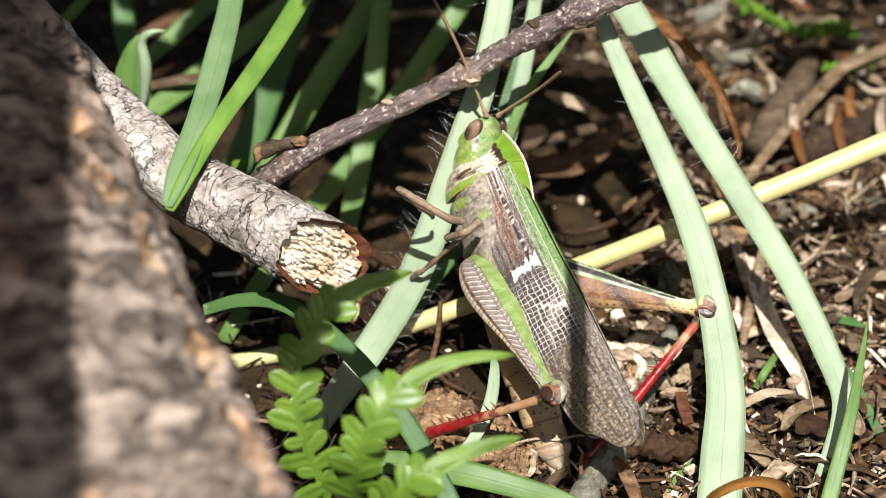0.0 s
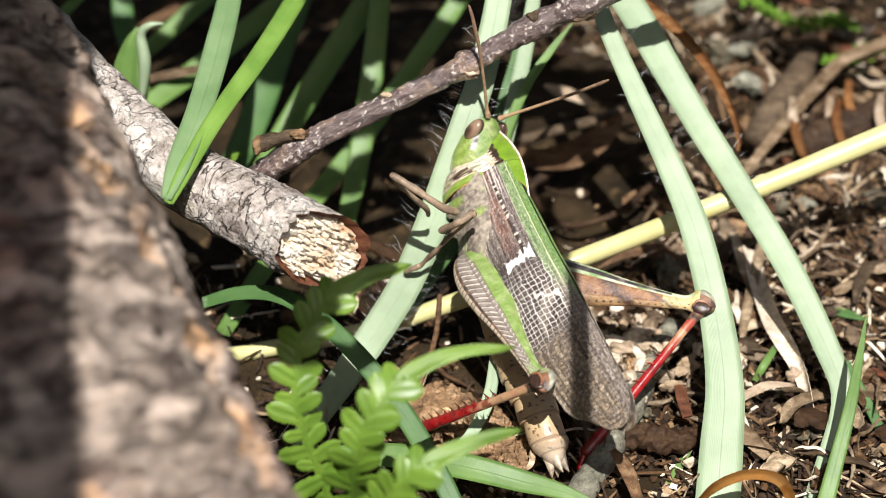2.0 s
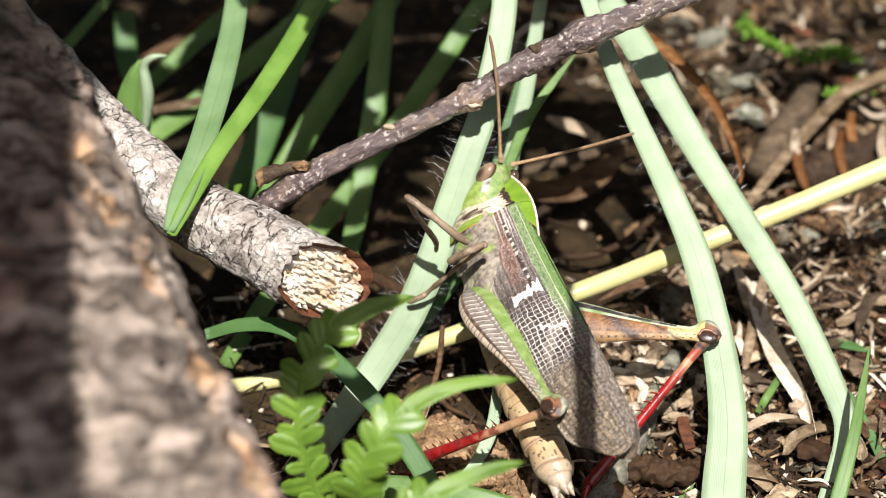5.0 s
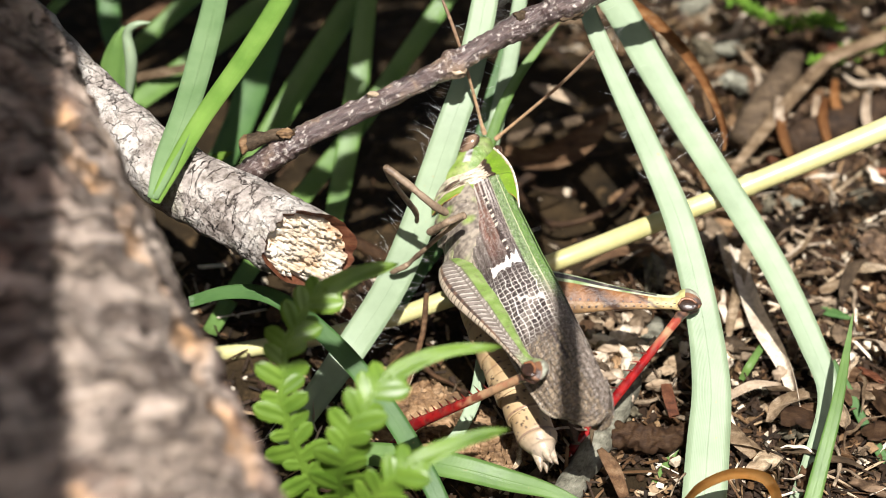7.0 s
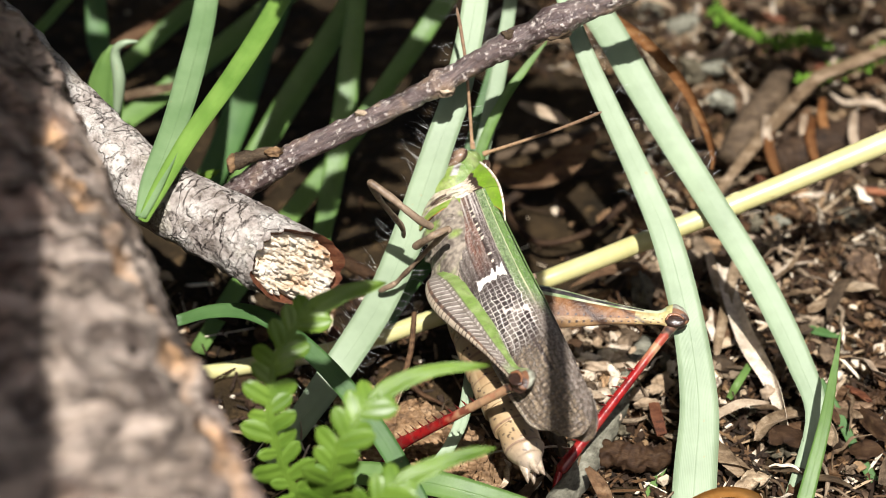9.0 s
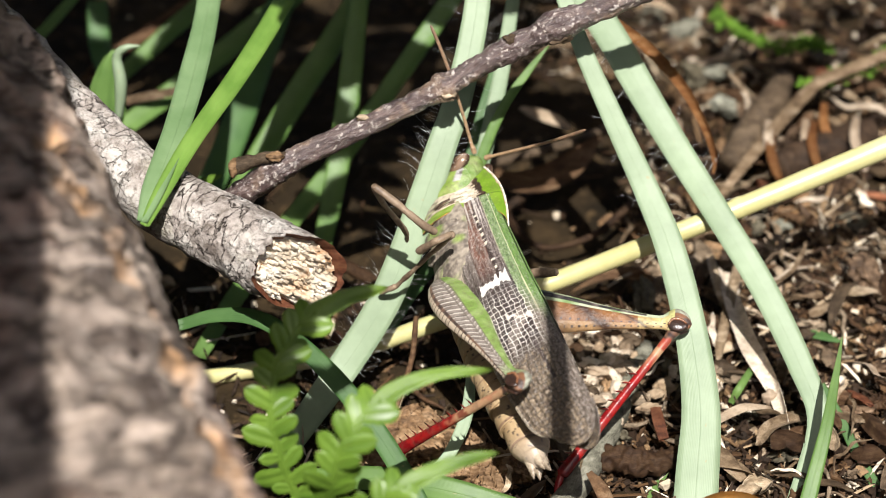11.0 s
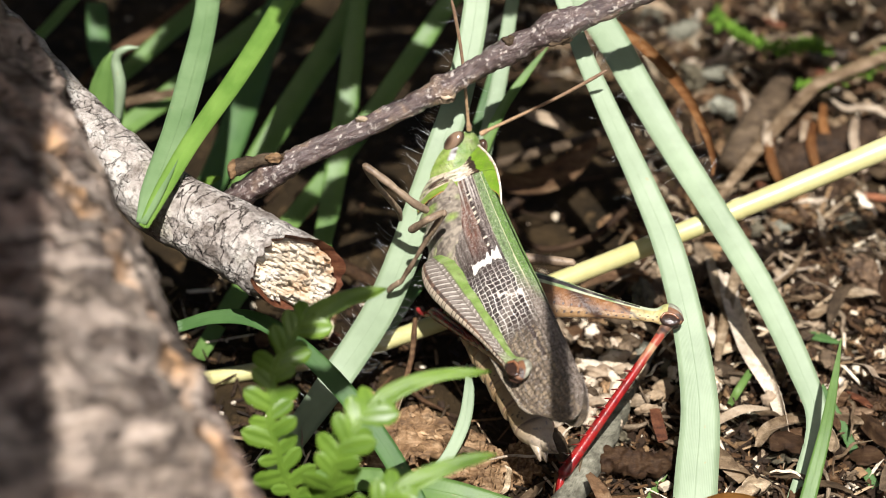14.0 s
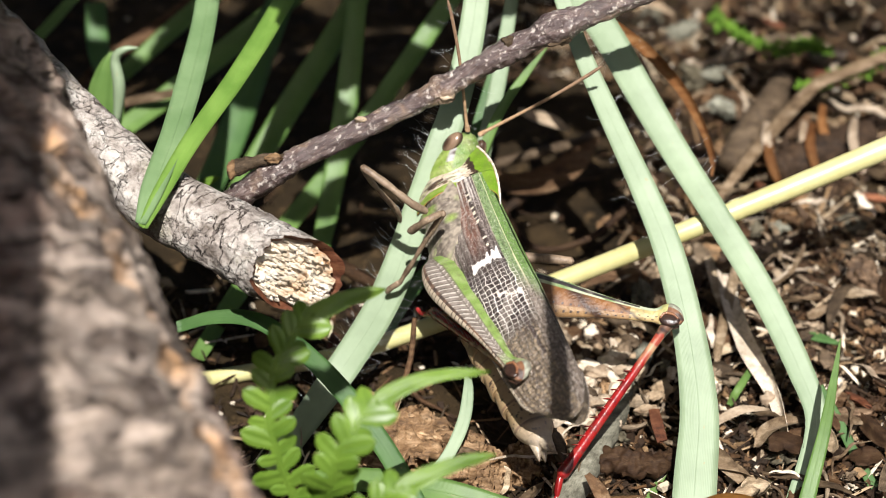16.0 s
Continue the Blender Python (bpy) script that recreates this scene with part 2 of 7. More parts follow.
def stalk_material():
    k = Mat("yellow reed stalk")
    fib = k.wave(10, k.stretch("UV", 1, 0.02, 1), 1.0)
    blot = k.noise(140, 4)
    c = k.ramp(blot, [(0.3, (0.43, 0.39, 0.16)), (0.7, (0.57, 0.53, 0.27))])
    c = k.mix(c, (0.42, 0.46, 0.16), k.ramp(fib, [(0.3, (0, 0, 0)), (1, (0.2, 0.2, 0.2))]))
    c = k.mix(c, (0.30, 0.20, 0.08), k.ramp(k.noise(600, 3), [(0.66, (0, 0, 0)), (0.74, (0.6, 0.6, 0.6))]))
    k.color(c, 0.4, 0.5)
    k.bump(blot, 0.00008)
    return k.m


STALK = stalk_material()


def moss_material():
    k = Mat("bright moss")
    c = k.ramp(k.noise(700, 4), [(0.3, (0.035, 0.085, 0.010)), (0.7, (0.17, 0.31, 0.035))])
    k.color(c, 0.8, 0.2)
    return k.thin((0.25, 0.45, 0.05), 0.25).m


MOSS = moss_material()


def insect_material(name, rough=0.45, spec=0.5, grain=1600, relief=0.00022, amount=0.0, dirt=0.35):
    """Chitin: the pigment pattern lies on the mesh, with a fine grain."""
    k = Mat(name)
    c = k.attr("pigment")
    g = k.noise(grain, 4)
    c = k.mix(c, (0.09, 0.062, 0.045), k.ramp(g, [(0.48, (0, 0, 0)), (0.70, (dirt, dirt, dirt))]))
    big = k.noise(grain / 4, 4)
    c = k.mix(c, (0.14, 0.10, 0.075), k.ramp(big, [(0.52, (0, 0, 0)), (0.72, (0.8 * dirt, 0.8 * dirt, 0.8 * dirt))]))
    k.color(c, rough, spec)
    k.bump(g, relief)
    if amount:
        k.thin(c, amount)
    return k.m


CHITIN = insect_material("mottled chitin")
BELLY = insect_material("cream chitin", 0.4, 0.5, 1600, 0.00008, 0.0, 0.15)
GLOSSY = insect_material("glossy red chitin", 0.25, 0.6, 900, 0.00005)
PRONOTUM = insect_material("pitted green chitin", 0.4, 0.5, 1300, 0.00010, 0.15, 0.2)


def wing_material():
    k = Mat("veined tegmen")
    c = k.attr("pigment")
    n = k.t.nodes.new("ShaderNodeTexBrick")
    n.inputs["Scale"].default_value = 1.0
    n.offset = 0.0
    n.inputs["Brick Width"].default_value, n.inputs["Row Height"].default_value = 0.54, 0.50
    n.inputs["Mortar Size"].default_value, n.inputs["Mortar Smooth"].default_value = 0.034, 0.2
    n.inputs["Color1"].default_value, n.inputs["Color2"].default_value = (0, 0, 0, 1), (0.12, 0.12, 0.12, 1)
    n.inputs["Mortar"].default_value = (1, 1, 1, 1)
    mm = k.stretch("UV", 42.9, 11.0, 1)
    warp = k.t.nodes.new("ShaderNodeMix")
    warp.data_type = "VECTOR"
    w2 = k.t.nodes.new("ShaderNodeTexNoise")
    w2.inputs["Scale"].default_value = 0.45
    k.link(mm, w2.inputs["Vector"])
    warp.inputs[0].default_value = 0.25
    scaled = k.t.nodes.new("ShaderNodeVectorMath")
    scaled.operation = "SCALE"
    scaled.inputs["Scale"].default_value = 2.6
    k.link(w2.outputs["Color"], scaled.inputs[0])
    k.link(mm, warp.inputs[4])
    k.link(scaled.outputs[0], warp.inputs[5])
    k.link(warp.outputs[1], n.inputs["Vector"])
    parts = k.t.nodes.new("ShaderNodeSeparateColor")
    k.link(k.attr("veins"), parts.inputs[0])
    vein = k.mix((0, 0, 0), n.outputs["Color"], parts.outputs[0])
    ink = k.mix((0.80, 0.76, 0.69), (0.045, 0.036, 0.025), parts.outputs[1])
    c = k.mix(c, ink, k.ramp(vein, [(0.15, (0, 0, 0)), (0.9, (0.92, 0.92, 0.92))]))
    g = k.noise(1500, 4)
    c = k.mix(c, (0.05, 0.035, 0.03), k.ramp(g, [(0.5, (0, 0, 0)), (0.75, (0.5, 0.5, 0.5))]))
    pale = k.noise(3200, 3)
    c = k.mix(c, (0.62, 0.57, 0.53), k.ramp(pale, [(0.56, (0, 0, 0)), (0.66, (0.33, 0.33, 0.33))]))
    k.color(c, 0.33, 0.6)
    k.bump(n.outputs["Color"], 0.00018)
    k.bump(pale, 0.00018)
    k.bump(g, 0.00010)
    return k.m


WING = wing_material()
EYE = Mat("banded brown eye")
EYE.color(EYE.ramp(EYE.wave(180, EYE.stretch("Object", 1, 0.3, 0.2), 2.0), [(0.2, (0.05, 0.028, 0.018)), (0.8, (0.20, 0.13, 0.085))]), 0.12, 0.7)
EYE = EYE.m


# ---- shaping ----
def part(name, bm, material, parent=None, label=""):
    """Links a bmesh as one mesh object, under a thing where one is given."""
    me = bpy.data.meshes.new(name)
    for f in bm.faces:
        f.smooth = True
    bm.normal_update()
    bm.to_mesh(me)
    bm.free()
    me.materials.append(material)
    ob = new(name, me)
    if parent:
        ob.parent = parent
    return tagged(ob, label)


def thing(name, at, label, category, group="", kind=""):
    ob = new(name)
    ob.empty_display_size = 0.002
    ob.location = Vector(at) * MM
    return tagged(ob, label, category, group, kind)


def spline(pts, n):
    """A smooth line through the points; each may carry further numbers."""
    p = [np.array(q, float) for q in pts]
    p = [2 * p[0] - p[1]] + p + [2 * p[-1] - p[-2]]
    out = []
    segs = len(p) - 3
    for i in range(n + 1):
        x = i / n * segs
        k = min(int(x), segs - 1)
        t = x - k
        a, b, c, d = p[k:k + 4]
        out.append(0.5 * (2 * b + (c - a) * t + (2 * a - 5 * b + 4 * c - d) * t * t + (3 * b - a - 3 * c + d) * t ** 3))
    return out


def frames(line, face):
    """Tangent, side and normal along a line, with the normal turned towards face."""
    out = []
    for i, p in enumerate(line):
        t = Vector(line[min(i + 1, len(line) - 1)][:3] - line[max(i - 1, 0)][:3]).normalized()
        nrm = Vector(face) - t * t.dot(Vector(face))
        nrm.normalize()
        out.append((Vector(p[:3]), t, t.cross(nrm).normalized(), nrm))
    return out


def tube(pts, n=30, seg=14, rough=0.0, grain=0.2, cap=True, face=(0.3, 0.4, 0.8), bm=None):
    """A round limb; each point is x, y, z, radius in mm."""
    bm = bm or bmesh.new()
    uv = bm.loops.layers.uv.verify()
    line = spline(pts, n)
    rings, far = [], 0.0
    fr = frames(line, face)
    girth = 6.283 * max(q[3] for q in line)
    for i, (p, t, s, nrm) in enumerate(fr):
        r = max(line[i][3], 0.02)
        ring = []
        for j in range(seg):
            a = 2 * math.pi * j / seg
            d = s * math.cos(a) + nrm * math.sin(a)
            q = p + d * r
            if rough:
                q = q + d * rough * (noise.noise(q * grain) + 0.5 * noise.noise(q * grain * 2.7))
            ring.append(bm.verts.new(q * MM))
        rings.append((ring, far))
        if i + 1 < len(fr):
            far += (fr[i + 1][0] - p).length
    for (a, va), (b, vb) in zip(rings, rings[1:]):
        for j in range(seg):
            f = bm.faces.new((a[j], a[(j + 1) % seg], b[(j + 1) % seg], b[j]))
            for lp, (u, v) in zip(f.loops, ((j, va), (j + 1, va), (j + 1, vb), (j, vb))):
                lp[uv].uv = (u / seg * girth * 0.05, v * 0.05)
    if cap:
        bm.faces.new(list(reversed(rings[0][0])))
        bm.faces.new(rings[-1][0])
    return bm


def ribbon(pts, face=(0.0, -0.5, 0.87), n=40, fold=0.14, thick=0.12, twist=0.0, wave=0.0, across=6, bm=None):
    """A blade; each point is x, y, z, width in mm. fold: depth of the keel over the width."""
    bm = bm or bmesh.new()
    uv = bm.loops.layers.uv.verify()
    line = spline(pts, n)
    fr = frames(line, face)
    top, low, far = [], [], 0.0
    for i, (p, t, s, nrm) in enumerate(fr):
        w = max(line[i][3], 0.03)
        if twist:
            q = Matrix.Rotation(radians(twist) * i / n, 3, t)
            s, nrm = q @ s, q @ nrm
        wob = wave * noise.noise(Vector((p.x, p.y, p.z)) * 0.12)
        a, b = [], []
        for j in range(across + 1):
            u = j / across * 2 - 1
            q = p + s * u * w / 2 + nrm * (fold * w * (abs(u) - 0.5) + wob * u)
            a.append(bm.verts.new((q + nrm * thick / 2 * (1 - abs(u) * 0.7)) * MM))
            b.append(bm.verts.new((q - nrm * thick / 2 * (1 - abs(u) * 0.7)) * MM))
        top.append((a, far))
        low.append((b, far))
        if i + 1 < len(fr):
            far += (fr[i + 1][0] - p).length

    def quad(v, uvs):
        f = bm.faces.new(v)
        for lp, c in zip(f.loops, uvs):
            lp[uv].uv = c

    for rows, flip in ((top, False), (low, True)):
        for (a, va), (b, vb) in zip(rows, rows[1:]):
            for j in range(across):
                v = [a[j], a[j + 1], b[j + 1], b[j]]
                c = [(j / across, va * 0.05), ((j + 1) / across, va * 0.05), ((j + 1) / across, vb * 0.05), (j / across, vb * 0.05)]
                quad(v[::-1] if flip else v, c[::-1] if flip else c)
    for j in (0, across):
        for k in range(n):
            v = [top[k][0][j], top[k + 1][0][j], low[k + 1][0][j], low[k][0][j]]
            quad(v if j else v[::-1], [(j / across, 0)] * 4)
    for k in (0, n):
        v = top[k][0] + low[k][0][::-1]
        f = bm.faces.new(v if k == 0 else v[::-1])
    return bm


def blade(name, pts, label, material=GLAUCOUS, group="grass blades", **kw):
    ob = part(name, ribbon(pts, **kw), material)
    face = Vector(kw.get("face", (0.0, -0.5, 0.87))).normalized()
    deep = kw.get("fold", 0.14) * 0.5
    rib = [(*(Vector(p[:3]) + face * (0.04 - deep * p[3])), 0.055) for p in pts]
    if not kw.get("twist"):
        part("midrib", tube(rib, 40, 5), material, ob)
    return tagged(ob, label, "grass", group)


def lobe(bm, base, way, up, length, width, puff=0.12, broad=False):
    """One rounded leaflet, with a crease along its middle and a downturned rim."""
    uv = bm.loops.layers.uv.verify()
    way, up = Vector(way).normalized(), Vector(up)
    up = (up - way * up.dot(way)).normalized()
    side = way.cross(up)
    nu, nv = 8, 6
    layers = []
    for thick in (0.0, -0.10):
        grid = []
        for i in range(nu + 1):
            x = i / nu
            w = width / 2 * max(0.03, (math.sin(math.pi * min(1, x ** 0.62 * 0.92 + 0.08))) ** 0.55)
            if broad:
                w = width / 2 * min(1, 0.72 + 0.6 * x) * math.sqrt(max(0.004, 1 - max(0, (x - 0.45) / 0.55) ** 2.6)) * (1 + 0.06 * math.sin(x * 21))
            row = []
            for j in range(nv + 1):
                u = j / nv * 2 - 1
                h = puff * width * (1 - u * u) - 0.10 * width * max(0, 0.35 - abs(u)) / 0.35 - 0.16 * length * x * x
                row.append(bm.verts.new((Vector(base) + way * x * length + side * u * w + up * (h + thick)) * MM))
            grid.append(row)
        layers.append(grid)
    for grid, flip in ((layers[0], True), (layers[1], False)):
        for i in range(nu):
            for j in range(nv):
                v = [grid[i][j], grid[i][j + 1], grid[i + 1][j + 1], grid[i + 1][j]]
                f = bm.faces.new(v if flip else v[::-1])
                for lp in f.loops:
                    lp[uv].uv = (j / nv, i / nu * 0.2)
    return bm


def merge(*bms):
    """Joins bmeshes of one part into the first."""
    me = bpy.data.meshes.new("joining")
    for b in bms[1:]:
        b.to_mesh(me)
        b.free()
        bms[0].from_mesh(me)
    bpy.data.meshes.remove(me)
    return bms[0]


def blob(at, size, bm=None, lump=0.25, grain=0.5, turn=(0, 0, 0), detail=2):
    """An uneven lump; size: three half-lengths in mm."""
    bm = bm or bmesh.new()
    made = bmesh.ops.create_icosphere(bm, subdivisions=detail, radius=1.0)["verts"]
    r = Euler([radians(a) for a in turn]).to_matrix()
    for v in made:
        d = v.co.copy()
        k = 1 + lump * (noise.noise(d * 1.7 + Vector(at) * grain) + 0.5 * noise.noise(d * 4 + Vector(at)))
        v.co = (Vector(at) + r @ Vector((d.x * size[0] * k, d.y * size[1] * k, d.z * size[2] * k))) * MM
    return bm


# ---- ground ----
def ground_height(x, y):
    """Height of the leaf mould in mm at a place in mm."""
    near = max(0.0, 1 - (x * x + (y - 30) ** 2) / 250 ** 2)
    p = Vector((x, y, 0))
    return near * (1.6 * noise.noise(p * 0.05) + 1.1 * noise.noise(p * 0.16) + 0.5 * noise.noise(p * 0.45)) - 1.0 + (1 - near) * 25 * noise.noise(p * 0.0006)


def make_ground():
    near = [i * 1.6 for i in range(-60, 61)]
    far = [110, 130, 160, 200, 260, 350, 500, 800, 1500, 3000, 7000, 15000, 40000]
    xs = [-f for f in reversed(far)] + near + far
    ys = [-f + 30 for f in reversed(far)] + [v + 40 for v in near] + [f + 60 for f in far]
    bm = bmesh.new()
    grid = [[bm.verts.new((x * MM, y * MM, ground_height(x, y) * MM)) for x in xs] for y in ys]
    for a, b in zip(grid, grid[1:]):
        for j in range(len(xs) - 1):
            bm.faces.new((a[j], a[j + 1], b[j + 1], b[j]))
    tagged(part("ground", bm, SOIL), "dark crumbly leaf mould strewn with litter", "ground", kind="structure")


make_ground()


# ---- the large log and the broken branch ----
def make_log():
    log = thing("log", (-53.1, -42.9, 41.3), "thick fallen log with rough flaking bark", "log")
    pts = [(*(-109.5, 37.6, 75.0), 21.0), (*(-71.0, -19.2, 55.7), 27.2), (*(-36.4, -84.5, 43.1), 24.2), (*(-19.2, -123.7, 42.1), 22.0), (-64, -260, 6, 27)]
    n, seg = 300, 230
    bm = tube(pts, n, seg)
    col = bm.verts.layers.float_color.new("pigment")
    line = frames(spline(pts, n), (0.3, 0.4, 0.8))
    # worn places where the orange inner bark shows: centre, length along and across
    worn = [(Vector((-36.9, -40.8, 67.4)), 7, 3.2), (Vector((-31.7, -51.3, 63.1)), 8, 2.6), (Vector((-25.8, -59.6, 58.9)), 9, 3.0), (Vector((-20.6, -69.4, 58.2)), 10, 3.2), (Vector((-31.5, -88.4, 70.3)), 6, 3.5), (Vector((-35.9, -86.8, 72.2)), 4, 2.5)]
    bm.verts.ensure_lookup_table()
    for i in range(n + 1):
        o, t, s, nrm = line[i]
        for j in range(seg):
            v = bm.verts[i * seg + j]
            p = v.co / MM
            out = (p - o).normalized()
            q = Vector((i * 0.62, j * 0.78, 0))
            q += Vector((noise.noise(q * 0.12), noise.noise(q * 0.12 + Vector((9, 0, 0))), 0)) * 5
            d = noise.voronoi(Vector((q.x * 0.27, q.y * 0.065, 1.0)))[0]
            edge = min(1, max(0, (d[1] - d[0]) / 0.42))
            d2 = noise.voronoi(Vector((q.x * 0.55, q.y * 0.30, 4.0)))[0]
            small = min(1, max(0, (d2[1] - d2[0]) / 0.3))
            w = 0.0
            for c, la, lb in worn:
                r = p - c
                a = r.dot(t)
                w = max(w, 1.0 - (a / la) ** 2 - (r - t * a).length_squared / lb ** 2 + 0.2 + 1.35 * noise.noise(p * 0.30) + 0.7 * noise.noise(p * 0.9))
            w = min(1, max(0, w * 2))
            h = 1.5 * edge + 0.5 * small + 0.8 * noise.noise(Vector((q.x * 0.24, q.y * 0.045, 8.0))) + 0.7 * noise.noise(p * 0.10) + 0.5 * noise.noise(p * 0.6) - 0.9 * w - 1.5
            v.co += out * h * MM
            tone = 0.45 + 0.7 * noise.noise(q * 0.09 + Vector((0, 0, 5))) + 2.1 * noise.noise(Vector((q.x * 0.24, q.y * 0.045, 8.0)))
            c = blendc((0.21, 0.155, 0.115), (0.58, 0.46, 0.36), tone)
            c = blendc(c, (0.07, 0.06, 0.056), 1.1 * noise.noise(Vector((q.x * 0.07, q.y * 0.03, 12.0))) - 0.15)
            c = blendc(c, (0.40, 0.21, 0.15), 1.5 * noise.noise(q * 0.05 + Vector((3, 0, 2))))
            c = blendc((0.04, 0.03, 0.026), c, 0.25 + 0.75 * edge * (0.5 + 0.5 * small))
            s = noise.noise(Vector((q.x * 0.42, q.y * 0.06, 3.0))) + 0.3 * noise.noise(q * 0.5)
            c = blendc(c, (0.05, 0.038, 0.033), 1.0 - abs(s) / 0.16)
            c = blendc(c, (0.66, 0.56, 0.47), 0.30 * (s > 0.28))
            v[col] = (*blendc(c, (0.58, 0.33, 0.16), 0.95 * w * (0.6 + 0.4 * small)), 1)
    part("bark", bm, LOGBARK, log).location = -log.location
    return log


def blendc(a, b, k):
    k = min(1, max(0, k))
    return tuple(x + (y - x) * k for x, y in zip(a, b))


make_log()


def make_branch():
    br = thing("broken_branch", (-35.4, 1.2, 29.6), "grey lichened branch with a freshly splintered end", "branch")
    pts = [(*(-64.0, 29.3, 46.0), 3.0), (*(-55.0, 20.4, 41.6), 3.3), (*(-45.7, 10.7, 36.2), 3.9), (*(-36.0, 1.8, 31.9), 4.5), (*(-26.2, -4.6, 30.4), 4.8), (*(-21.7, -7.7, 29.9), 4.9), (*(-20.2, -8.6, 29.6), 4.9)]
    bm = tube(pts, 70, 48, rough=0.45, grain=0.5, cap=False)
    part("bark", bm, BRANCH, br).location = -br.location
    # the end is torn at a slant: long on the far side, short on the near side
    a, b = Vector((-26.2, -4.6, 30.4)), Vector((-20.2, -8.6, 29.6))
    way = (b - a).normalized()
    side = way.cross(Vector((0, 0.64, 0.77))).normalized()
    up = side.cross(way)
    slant = Vector((0.25, 0.80, -0.45))
    bm = bmesh.new()
    rnd = random.Random(4)
    deep = Vector((0.25, 0.62, -0.72))
    for i in range(430):
        r, g = 4.1 * math.sqrt(rnd.random()), rnd.uniform(0, 6.283)
        q = side * r * math.cos(g) + up * r * math.sin(g)
        o = b - way * 4.0 + q
        a2, b2 = q.dot(side), q.dot(up)
        lump = noise.noise(Vector((a2 * 0.9, b2 * 0.35, 2.0)))
        step = round(2.5 * noise.noise(Vector((a2 * 0.8, b2 * 0.55, 5.0)))) / 2.5
        height = 7.0 + 1.15 * q.dot(deep) + 0.2 * rnd.random() + 0.8 * lump + 1.2 * step
        w = rnd.uniform(0.35, 0.7)
        tip = o + way * height + Vector((rnd.uniform(-.25, .25), rnd.uniform(-.25, .25), rnd.uniform(-.25, .25)))
        low = [bm.verts.new((o + side * w * math.cos(k * 1.2566 + i) + up * w * math.sin(k * 1.2566 + i)) * MM) for k in range(5)]
        cut = rnd.uniform(0.5, 0.9)
        top = [bm.verts.new((tip + side * w * cut * math.cos(k * 1.2566 + i) + up * w * cut * math.sin(k * 1.2566 + i) + way * (rnd.uniform(-.2, .2) + 1.3 * w * math.cos(k * 1.2566 + i))) * MM) for k in range(5)]
        for k in range(5):
            bm.faces.new((low[k], low[(k + 1) % 5], top[(k + 1) % 5], top[k]))
        bm.faces.new(top)
    part("splintered_wood", bm, WOOD, br, "pale fresh splintered wood").location = -br.location
    seg = 64
    for name, material, radii, steps, label in (("torn_bark", BRANCH, (4.9, 5.0, 4.98), (0.0, 0.5, 1.0), ""), ("inner_bark", REDCHIP, (5.05, 4.3, 3.9), (1.02, 0.85, 0.0), "torn dark reddish inner bark")):
        bm = bmesh.new()
        rows = []
        for rad, st in zip(radii, steps):
            ring = []
            for j in range(seg):
                g = 2 * math.pi * j / seg
                d = side * math.cos(g) + up * math.sin(g)
                rag = 4.6 + 4.2 * d.dot(slant) + 1.3 * noise.noise(Vector((math.cos(g) * 2, math.sin(g) * 2, 3.0))) + 0.8 * noise.noise(Vector((math.cos(g) * 7, math.sin(g) * 7, 1.0)))
                ring.append(bm.verts.new((b - way * 0.5 + way * max(0.2, rag) * st + d * (rad + 0.12 * noise.noise(d * 5 + way * st))) * MM))
            rows.append(ring)
        for p, q in zip(rows, rows[1:]):
            for j in range(seg):
                bm.faces.new((p[j], p[(j + 1) % seg], q[(j + 1) % seg], q[j]))
        part(name, bm, material, br, label).location = -br.location
    return br


make_branch()


def make_twig():
    tw = thing("twig", (-25.2, 9.2, 25.2), "purple-brown twig with pale knots, leaning over", "twig")
    pts = [(*(-28.7, 8.3, 22.5), 1.75), (*(-25.5, 8.7, 26.1), 1.75), (*(-21.2, 8.9, 29.4), 1.75), (*(-16.7, 9.8, 32.1), 1.55), (*(-7.7, 11.7, 35.9), 1.4), (*(-0.8, 13.3, 38.95), 1.4), (*(1.4, 13.9, 40.0), 1.9), (*(3.2, 14.5, 40.8), 1.45), (*(6.6, 15.6, 42.5), 1.45), (*(10.4, 16.4, 44.5), 1.8), (*(13.0, 16.9, 45.7), 1.55), (*(16.6, 17.5, 47.4), 2.15), (*(20.3, 18.4, 48.5), 1.6), (*(30.4, 20.2, 52.3), 1.6), (*(44.9, 22.9, 57.0), 1.5)]
    bm = tube(pts, 320, 36, rough=0.28, grain=0.9)
    part("shaft", bm, TWIG, tw).location = -tw.location
    bm = tube([(*(-18.4, 9.5, 31.6), 0.9), (*(-21.4, 9.3, 31.9), 0.8), (*(-23.8, 9.1, 31.4), 0.85), (*(-25.2, 8.8, 31.0), 1.1), (*(-26.3, 8.5, 30.7), 1.05)], 50, 18, rough=0.22, grain=1.1)
    part("side_stub", bm, GREYWOOD, tw, "short tan broken side stub").location = -tw.location
    bm = merge(blob((-26.2, 8.4, 30.8), (0.7, 1.25, 1.2), lump=0.3, detail=3), blob((-20.6, 8.6, 32.6), (1.1, 0.7, 0.6), lump=0.4, detail=3))
    part("scar", bm, ROTTEN, tw, "pale orange-brown scar at the stub's end").location = -tw.location
    for at, size in (((2.0, 12.7, 39.5), (1.2, 0.9, 0.8)), ((10.1, 16.0, 45.9), (0.9, 0.7, 0.8)), ((16.4, 16.6, 46.2), (1.8, 1.1, 1.0)), ((-9.2, 11.3, 36.9), (0.8, 0.5, 0.5))):
        part("knot", blob(at, size, lump=0.5, detail=3), GREYWOOD, tw, "pale rough knot").location = -tw.location
    return tw


make_twig()


